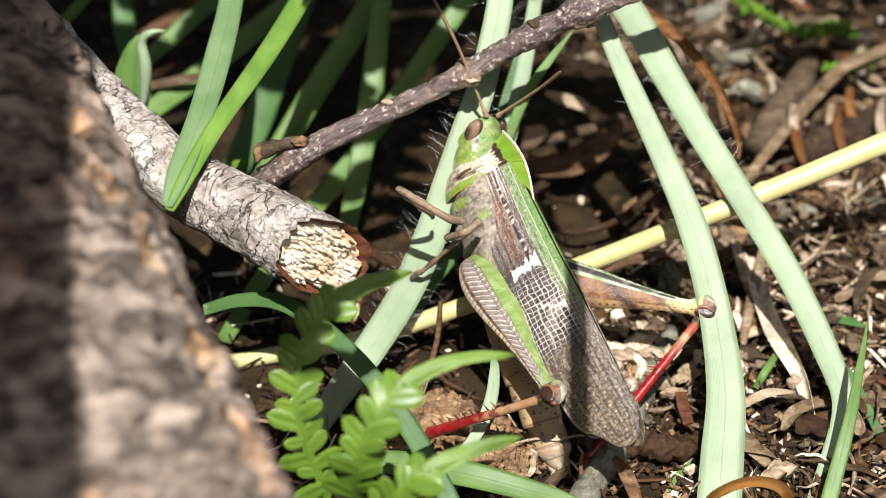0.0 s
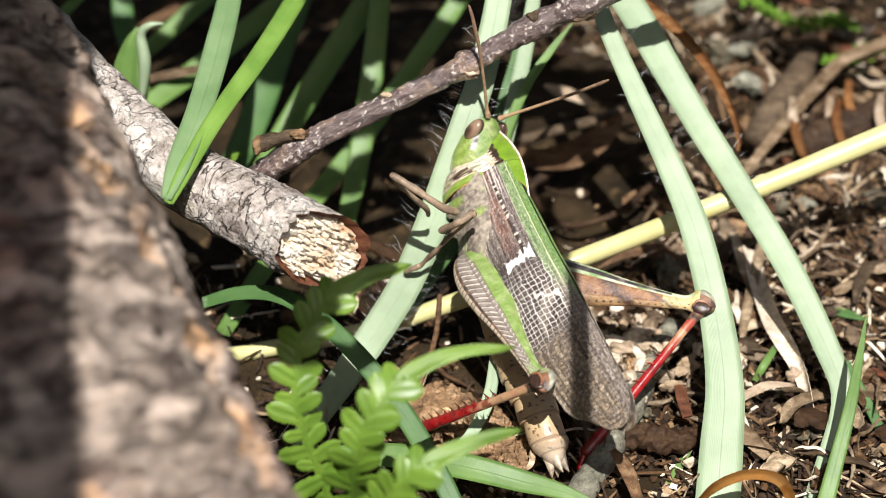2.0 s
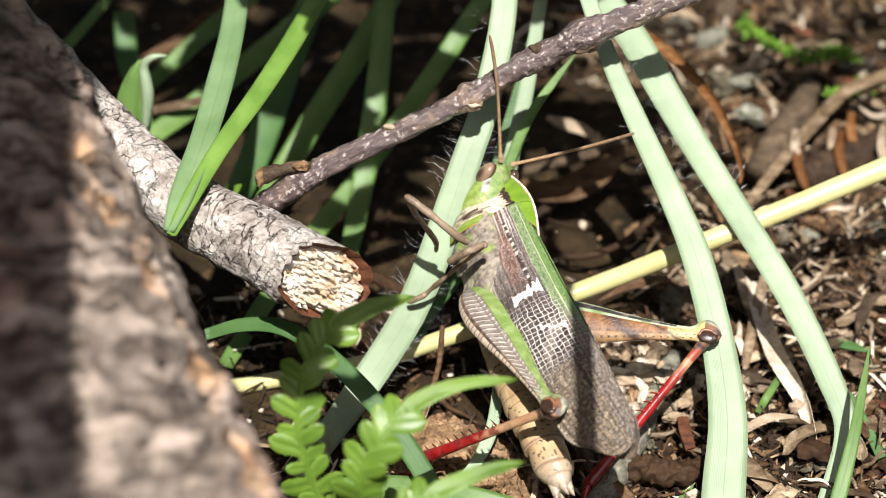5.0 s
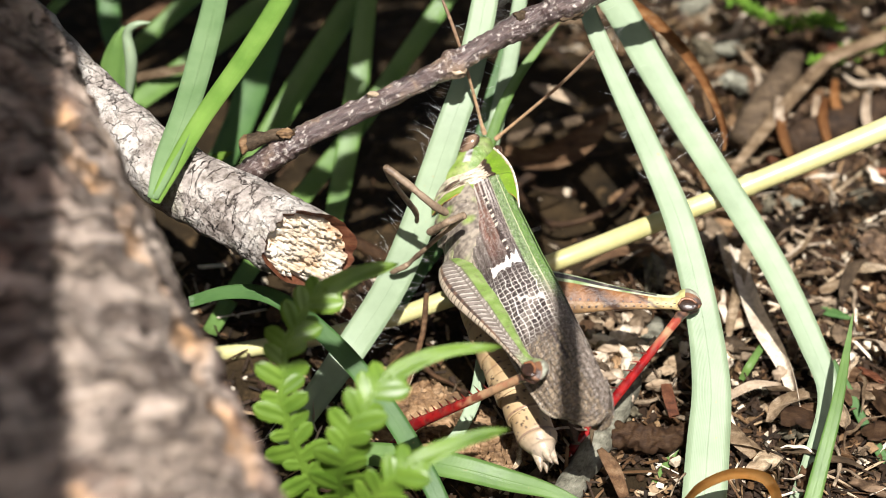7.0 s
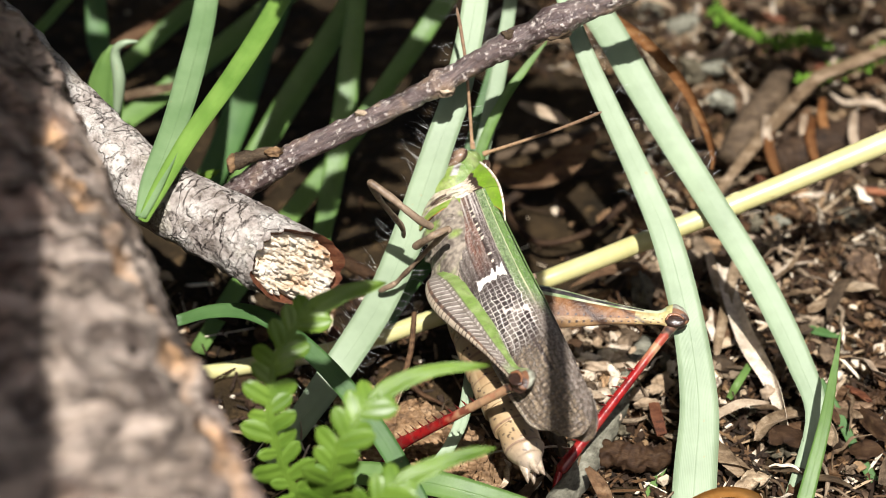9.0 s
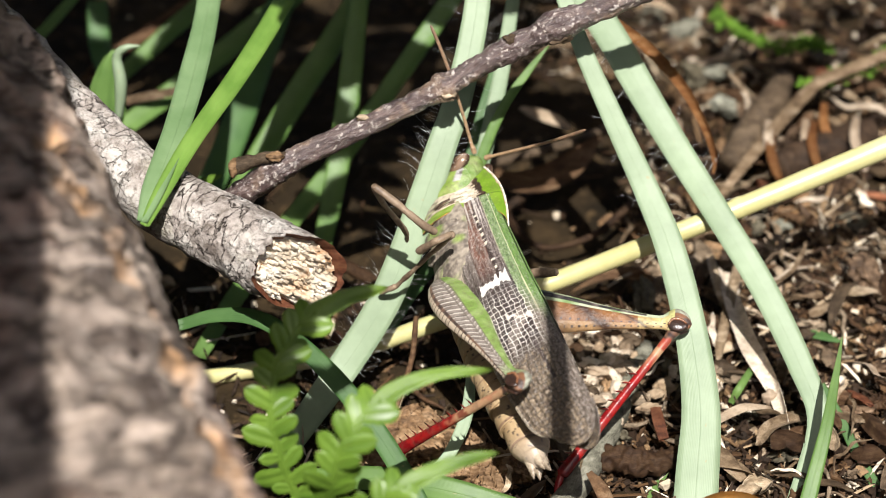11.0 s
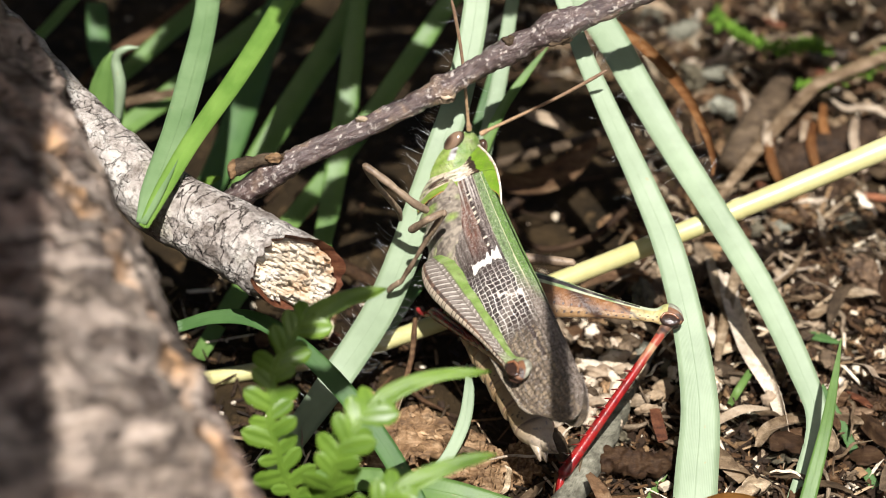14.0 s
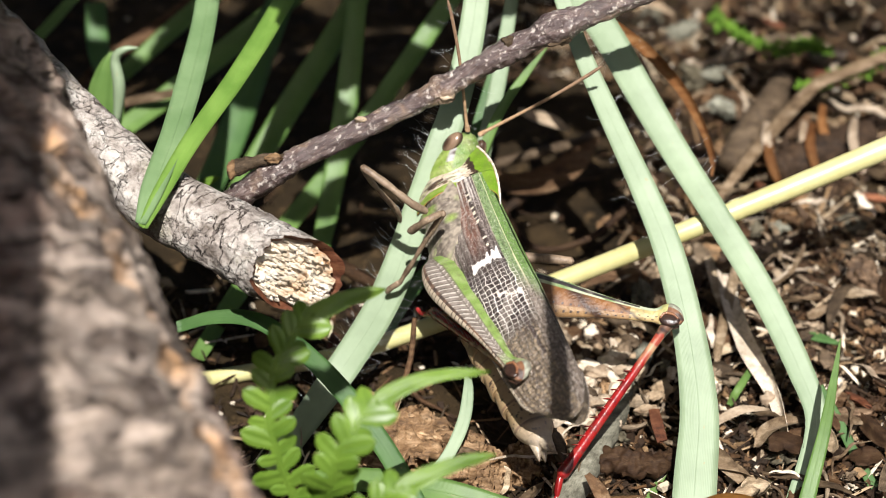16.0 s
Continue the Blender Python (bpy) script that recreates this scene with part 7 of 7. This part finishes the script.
    walk(tibia_left, [
        (0, pose(-0.00602, -0.02704, 0.00132, -73.76, 4.68, -11.46)),
        (0.5, pose(-0.00602, -0.02701, 0.00140, -73.29, -0.08, -9.77)),
        (1, pose(-0.00592, -0.02707, 0.00123, -72.91, -1.42, -7.27)),
        (1.5, pose(-0.00587, -0.02709, 0.00120, -73.09, -2.03, -4.40)),
        (2, pose(-0.00603, -0.02720, 0.00071, -69.74, -2.30, -1.18)),
        (2.5, pose(-0.00636, -0.02720, 0.00063, -68.28, 0.39, 1.39)),
        (3, pose(-0.00646, -0.02723, 0.00047, -66.75, 0.56, 2.48)),
        (3.2, pose(-0.00650, -0.02724, 0.00044, -66.65, 0.31, 2.78)),
        (5.3, pose(-0.00466, -0.02718, 0.00100, -67.97, -3.63, -0.83)),
        (5.5, pose(-0.00464, -0.02717, 0.00104, -67.36, -3.85, -1.35)),
        (6, pose(-0.00500, -0.02714, 0.00114, -68.20, -3.59, -2.24)),
        (6.5, pose(-0.00491, -0.02699, 0.00166, -69.16, -3.19, -3.26)),
        (7, pose(-0.00477, -0.02690, 0.00198, -69.12, -2.27, -4.06)),
        (7.5, pose(-0.00470, -0.02693, 0.00186, -69.18, -3.63, -1.22)),
        (8, pose(-0.00447, -0.02675, 0.00245, -73.18, -3.55, 2.30)),
        (8.5, pose(-0.00472, -0.02677, 0.00238, -71.83, -3.34, 1.11)),
        (9, pose(-0.00461, -0.02676, 0.00240, -71.72, -2.57, 0.61)),
        (9.2, pose(-0.00486, -0.02678, 0.00232, -71.51, -2.66, 0.27)),
        (11.3, pose(-0.00597, -0.02657, 0.00280, -73.06, -5.68, 1.04)),
        (11.5, pose(-0.00499, -0.02654, 0.00301, -72.68, -5.15, 1.88)),
        (12, pose(-0.00435, -0.02559, 0.00528, -79.89, -1.53, 4.52)),
        (12.5, pose(-0.00363, -0.02662, 0.00279, -61.87, -15.20, 9.22)),
        (12.7, pose(-0.00274, -0.02663, 0.00263, -53.88, -16.74, 10.65)),
        (12.9, pose(-0.00072, -0.02721, -0.00030, -42.46, -6.38, 11.10)),
        (13, pose(-0.00172, -0.02734, -0.00042, -40.78, -9.40, 9.14)),
        (13.1, pose(-0.00269, -0.02750, -0.00065, -38.88, -12.36, 7.07)),
        (13.2, pose(-0.00268, -0.02741, -0.00022, -39.92, -11.57, 7.11)),
        (13.3, pose(-0.00407, -0.02585, 0.00471, -50.98, -20.44, 10.77)),
        (13.4, pose(-0.00453, -0.02608, 0.00419, -44.61, -26.34, 11.88)),
        (13.5, pose(-0.00384, -0.02635, 0.00345, -42.01, -29.88, 14.31)),
        (13.6, pose(-0.00315, -0.02660, 0.00278, -39.07, -33.33, 16.93)),
        (14, pose(-0.00357, -0.02691, 0.00192, -38.21, -31.44, 14.87)),
        (14.5, pose(-0.00344, -0.02691, 0.00186, -37.64, -30.98, 14.22)),
        (15, pose(-0.00337, -0.02692, 0.00183, -37.40, -30.45, 13.65)),
        (15.5, pose(-0.00331, -0.02692, 0.00182, -36.76, -29.24, 12.66)),
        (16, pose(-0.00357, -0.02700, 0.00159, -35.58, -28.09, 11.59)),
    ])
    walk(femur_right, [
        (0, pose(0.00340, -0.00600, -0.00420, 43.66, -38.57, -157.66)),
        (0.5, pose(0.00340, -0.00600, -0.00420, 48.35, -38.00, -161.02)),
        (1, pose(0.00340, -0.00600, -0.00420, 48.50, -38.22, -162.39)),
        (1.5, pose(0.00340, -0.00600, -0.00420, 48.87, -39.26, -162.52)),
        (2, pose(0.00340, -0.00600, -0.00420, 46.95, -42.89, -159.82)),
        (2.5, pose(0.00340, -0.00600, -0.00420, 44.38, -44.66, -157.69)),
        (3, pose(0.00340, -0.00600, -0.00420, 44.08, -44.89, -157.63)),
        (3.2, pose(0.00340, -0.00600, -0.00420, 43.60, -45.03, -157.51)),
        (5.3, pose(0.00340, -0.00600, -0.00420, 57.54, -39.41, -164.12)),
        (5.5, pose(0.00340, -0.00600, -0.00420, 58.03, -39.46, -164.05)),
        (6, pose(0.00340, -0.00600, -0.00420, 57.05, -39.94, -163.66)),
        (6.5, pose(0.00340, -0.00600, -0.00420, 56.43, -40.13, -162.15)),
        (7, pose(0.00340, -0.00600, -0.00420, 56.07, -39.97, -161.28)),
        (7.5, pose(0.00340, -0.00600, -0.00420, 56.01, -39.94, -161.26)),
        (8, pose(0.00340, -0.00600, -0.00420, 55.18, -40.60, -160.58)),
        (8.5, pose(0.00340, -0.00600, -0.00420, 54.32, -41.05, -159.75)),
        (9, pose(0.00340, -0.00600, -0.00420, 54.07, -41.41, -159.35)),
        (9.2, pose(0.00340, -0.00600, -0.00420, 53.95, -41.34, -159.39)),
        (11.3, pose(0.00340, -0.00600, -0.00420, 56.48, -41.87, -161.89)),
        (11.5, pose(0.00340, -0.00600, -0.00420, 55.62, -42.73, -161.15)),
        (12, pose(0.00340, -0.00600, -0.00420, 55.13, -42.98, -161.01)),
        (12.5, pose(0.00340, -0.00600, -0.00420, 54.25, -41.33, -161.49)),
        (12.7, pose(0.00340, -0.00600, -0.00420, 53.84, -37.01, -164.56)),
        (12.9, pose(0.00340, -0.00600, -0.00420, 53.38, -34.76, -165.92)),
        (13, pose(0.00340, -0.00600, -0.00420, 53.26, -34.70, -165.97)),
        (13.1, pose(0.00340, -0.00600, -0.00420, 52.83, -34.62, -166.03)),
        (13.2, pose(0.00340, -0.00600, -0.00420, 52.52, -35.44, -165.60)),
        (13.3, pose(0.00340, -0.00600, -0.00420, 52.19, -36.37, -165.10)),
        (13.4, pose(0.00340, -0.00600, -0.00420, 51.85, -37.44, -164.49)),
        (13.5, pose(0.00340, -0.00600, -0.00420, 51.49, -38.87, -163.63)),
        (13.6, pose(0.00340, -0.00600, -0.00420, 51.76, -39.31, -163.75)),
        (14, pose(0.00340, -0.00600, -0.00420, 50.14, -45.12, -159.15)),
        (14.5, pose(0.00340, -0.00600, -0.00420, 50.58, -41.23, -162.72)),
        (15, pose(0.00340, -0.00600, -0.00420, 50.18, -40.18, -163.20)),
        (15.5, pose(0.00340, -0.00600, -0.00420, 50.67, -40.30, -164.02)),
        (16, pose(0.00340, -0.00600, -0.00420, 49.83, -42.76, -162.18)),
    ])
    walk(tibia_right, [
        (0, pose(0.01956, -0.01813, 0.00875, -118.10, 31.99, 1.27)),
        (0.5, pose(0.01903, -0.01750, 0.00993, -116.15, 29.54, 8.12)),
        (1, pose(0.01881, -0.01780, 0.00993, -113.91, 30.51, 12.57)),
        (1.5, pose(0.01905, -0.01762, 0.00980, -111.67, 32.39, 16.80)),
        (2, pose(0.02026, -0.01726, 0.00864, -104.58, 34.81, 24.19)),
        (2.5, pose(0.02083, -0.01739, 0.00774, -100.85, 37.06, 25.04)),
        (3, pose(0.02086, -0.01746, 0.00763, -98.59, 37.91, 26.51)),
        (3.2, pose(0.02087, -0.01759, 0.00750, -98.13, 38.74, 26.98)),
        (5.3, pose(0.01929, -0.01487, 0.01144, -101.83, 28.50, 35.91)),
        (5.5, pose(0.01933, -0.01466, 0.01152, -102.08, 28.77, 36.04)),
        (6, pose(0.01948, -0.01489, 0.01124, -101.80, 32.34, 35.79)),
        (6.5, pose(0.01974, -0.01468, 0.01109, -102.60, 22.54, 33.97)),
        (7, pose(0.01981, -0.01458, 0.01106, -102.81, 19.74, 32.27)),
        (7.5, pose(0.01981, -0.01460, 0.01105, -102.75, 20.47, 32.97)),
        (8, pose(0.02005, -0.01466, 0.01076, -105.38, 28.27, 31.77)),
        (8.5, pose(0.02026, -0.01470, 0.01050, -105.18, 28.93, 30.25)),
        (9, pose(0.02039, -0.01464, 0.01037, -105.31, 29.10, 29.64)),
        (9.2, pose(0.02037, -0.01470, 0.01037, -105.14, 29.26, 29.39)),
        (11.3, pose(0.02021, -0.01444, 0.01070, -102.40, 30.74, 36.65)),
        (11.5, pose(0.02050, -0.01448, 0.01035, -103.10, 31.01, 36.97)),
        (12, pose(0.02055, -0.01461, 0.01021, -105.53, 30.73, 38.01)),
        (12.5, pose(0.02005, -0.01521, 0.01042, -106.52, 30.40, 35.60)),
        (12.7, pose(0.01841, -0.01654, 0.01127, -108.84, 29.51, 33.34)),
        (12.9, pose(0.01753, -0.01722, 0.01162, -108.56, 21.87, 34.45)),
        (13, pose(0.01750, -0.01727, 0.01161, -108.72, 21.60, 34.47)),
        (13.1, pose(0.01745, -0.01744, 0.01154, -108.81, 21.45, 34.45)),
        (13.2, pose(0.01773, -0.01740, 0.01132, -108.88, 23.54, 34.29)),
        (13.3, pose(0.01805, -0.01733, 0.01106, -109.20, 26.67, 33.81)),
        (13.4, pose(0.01842, -0.01722, 0.01079, -109.48, 29.92, 33.39)),
        (13.5, pose(0.01891, -0.01701, 0.01042, -108.65, 30.47, 34.41)),
        (13.6, pose(0.01902, -0.01692, 0.01039, -107.60, 31.07, 35.43)),
        (14, pose(0.02107, -0.01573, 0.00880, -104.04, 32.26, 38.48)),
        (14.5, pose(0.01957, -0.01691, 0.00972, -105.64, 32.18, 36.37)),
        (15, pose(0.01922, -0.01727, 0.00989, -106.80, 31.76, 34.39)),
        (15.5, pose(0.01911, -0.01731, 0.00995, -105.91, 32.10, 36.09)),
        (16, pose(0.01999, -0.01693, 0.00926, -103.20, 32.33, 37.96)),
    ])
    walk(mid_shin, [
        (0, pose(-0.00820, -0.00210, 0.00200, -91.84, 4.36, -157.30)),
        (0.5, pose(-0.00820, -0.00210, 0.00200, -86.85, 7.98, -135.89)),
        (1, pose(-0.00820, -0.00210, 0.00200, -82.20, 6.73, -111.51)),
        (1.5, pose(-0.00820, -0.00210, 0.00200, -80.71, 3.36, -90.17)),
        (2, pose(-0.00820, -0.00210, 0.00200, -80.58, 4.36, -69.70)),
        (2.5, pose(-0.00820, -0.00210, 0.00200, -81.70, 6.82, -60.76)),
        (3, pose(-0.00820, -0.00210, 0.00200, -80.33, 7.81, -52.92)),
        (3.2, pose(-0.00820, -0.00210, 0.00200, -80.20, 7.36, -49.96)),
        (5.3, pose(-0.00820, -0.00210, 0.00200, -73.21, -2.45, -29.54)),
        (5.5, pose(-0.00820, -0.00210, 0.00200, -72.65, -2.57, -29.23)),
        (6, pose(-0.00820, -0.00210, 0.00200, -73.54, -2.73, -28.37)),
        (6.5, pose(-0.00820, -0.00210, 0.00200, -73.72, -2.97, -28.75)),
        (7, pose(-0.00820, -0.00210, 0.00200, -73.01, -2.61, -28.99)),
        (7.5, pose(-0.00820, -0.00210, 0.00200, -73.40, -0.66, -36.73)),
        (8, pose(-0.00820, -0.00210, 0.00200, -75.01, -0.76, -46.14)),
        (8.5, pose(-0.00820, -0.00210, 0.00200, -74.87, 0.07, -44.17)),
        (9, pose(-0.00820, -0.00210, 0.00200, -74.99, 0.27, -43.95)),
        (9.2, pose(-0.00820, -0.00210, 0.00200, -75.03, 0.53, -43.82)),
        (11.3, pose(-0.00820, -0.00210, 0.00200, -75.56, 3.80, -58.60)),
        (11.5, pose(-0.00820, -0.00210, 0.00200, -74.81, 3.01, -61.34)),
        (12, pose(-0.00820, -0.00210, 0.00200, -73.34, -0.55, -68.74)),
        (12.5, pose(-0.00820, -0.00210, 0.00200, -73.85, 1.05, -74.93)),
        (12.7, pose(-0.00820, -0.00210, 0.00200, -73.90, 0.73, -79.46)),
        (12.9, pose(-0.00820, -0.00210, 0.00200, -73.78, 0.43, -83.71)),
        (13, pose(-0.00820, -0.00210, 0.00200, -73.78, 0.31, -84.97)),
        (13.1, pose(-0.00820, -0.00210, 0.00200, -73.80, 0.08, -86.26)),
        (13.2, pose(-0.00820, -0.00210, 0.00200, -73.95, -0.13, -86.78)),
        (13.3, pose(-0.00820, -0.00210, 0.00200, -74.09, -0.34, -87.30)),
        (13.4, pose(-0.00820, -0.00210, 0.00200, -74.22, -0.56, -87.82)),
        (13.5, pose(-0.00820, -0.00210, 0.00200, -74.35, -0.80, -88.36)),
        (13.6, pose(-0.00820, -0.00210, 0.00200, -74.95, -0.34, -88.69)),
        (14, pose(-0.00820, -0.00210, 0.00200, -76.77, 0.45, -90.39)),
        (14.5, pose(-0.00820, -0.00210, 0.00200, -76.78, 0.08, -90.26)),
        (15, pose(-0.00820, -0.00210, 0.00200, -76.71, -0.24, -90.12)),
        (15.5, pose(-0.00820, -0.00210, 0.00200, -76.75, -0.82, -86.96)),
        (16, pose(-0.00820, -0.00210, 0.00200, -77.62, -0.43, -83.57)),
    ])
    walk(mid_right, [
        (0, pose(0.00320, 0.00050, -0.00450, 33.52, -3.13, 155.11)),
        (0.5, pose(0.00320, 0.00050, -0.00450, 33.89, -3.14, 156.61)),
        (1, pose(0.00320, 0.00050, -0.00450, 33.56, -2.62, 157.66)),
        (1.5, pose(0.00320, 0.00050, -0.00450, 33.11, -1.35, 157.85)),
        (2, pose(0.00320, 0.00050, -0.00450, 34.69, -0.75, 158.11)),
        (2.5, pose(0.00320, 0.00050, -0.00450, 33.86, -0.18, 157.42)),
        (3, pose(0.00320, 0.00050, -0.00450, 35.02, 0.59, 156.44)),
        (3.2, pose(0.00320, 0.00050, -0.00450, 35.61, 0.69, 156.39)),
        (5.3, pose(0.00320, 0.00050, -0.00450, 34.35, 0.08, 158.34)),
        (5.5, pose(0.00320, 0.00050, -0.00450, 35.60, -0.13, 158.97)),
        (6, pose(0.00320, 0.00050, -0.00450, 34.32, -0.07, 159.65)),
        (6.5, pose(0.00320, 0.00050, -0.00450, 34.90, -0.66, 161.48)),
        (7, pose(0.00320, 0.00050, -0.00450, 35.96, -0.66, 162.42)),
        (7.5, pose(0.00320, 0.00050, -0.00450, 38.63, 0.83, 164.43)),
        (8, pose(0.00320, 0.00050, -0.00450, 37.29, 0.27, 169.42)),
        (8.5, pose(0.00320, 0.00050, -0.00450, 41.49, 0.12, 170.72)),
        (9, pose(0.00320, 0.00050, -0.00450, 43.93, -0.33, 173.63)),
        (9.2, pose(0.00320, 0.00050, -0.00450, 44.84, -0.21, 174.41)),
        (11.3, pose(0.00320, 0.00050, -0.00450, 54.20, 0.55, -156.10)),
        (11.5, pose(0.00320, 0.00050, -0.00450, 53.85, -0.97, -150.46)),
        (12, pose(0.00320, 0.00050, -0.00450, 47.15, -0.97, -138.95)),
        (12.5, pose(0.00320, 0.00050, -0.00450, 44.16, -0.70, -122.57)),
        (12.7, pose(0.00320, 0.00050, -0.00450, 40.94, -0.52, -116.44)),
        (12.9, pose(0.00320, 0.00050, -0.00450, 37.73, -0.39, -111.19)),
        (13, pose(0.00320, 0.00050, -0.00450, 37.53, -0.37, -111.39)),
        (13.1, pose(0.00320, 0.00050, -0.00450, 36.96, -0.20, -111.78)),
        (13.2, pose(0.00320, 0.00050, -0.00450, 36.36, -0.04, -112.25)),
        (13.3, pose(0.00320, 0.00050, -0.00450, 35.74, 0.11, -112.71)),
        (13.4, pose(0.00320, 0.00050, -0.00450, 35.10, 0.27, -113.18)),
        (13.5, pose(0.00320, 0.00050, -0.00450, 34.43, 0.42, -113.66)),
        (13.6, pose(0.00320, 0.00050, -0.00450, 34.85, 0.28, -113.71)),
        (14, pose(0.00320, 0.00050, -0.00450, 34.40, -0.05, -114.25)),
        (14.5, pose(0.00320, 0.00050, -0.00450, 34.62, -0.58, -113.99)),
        (15, pose(0.00320, 0.00050, -0.00450, 34.43, -0.71, -114.31)),
        (15.5, pose(0.00320, 0.00050, -0.00450, 37.82, -1.07, -120.39)),
        (16, pose(0.00320, 0.00050, -0.00450, 40.75, -0.71, -127.01)),
    ])


motions()
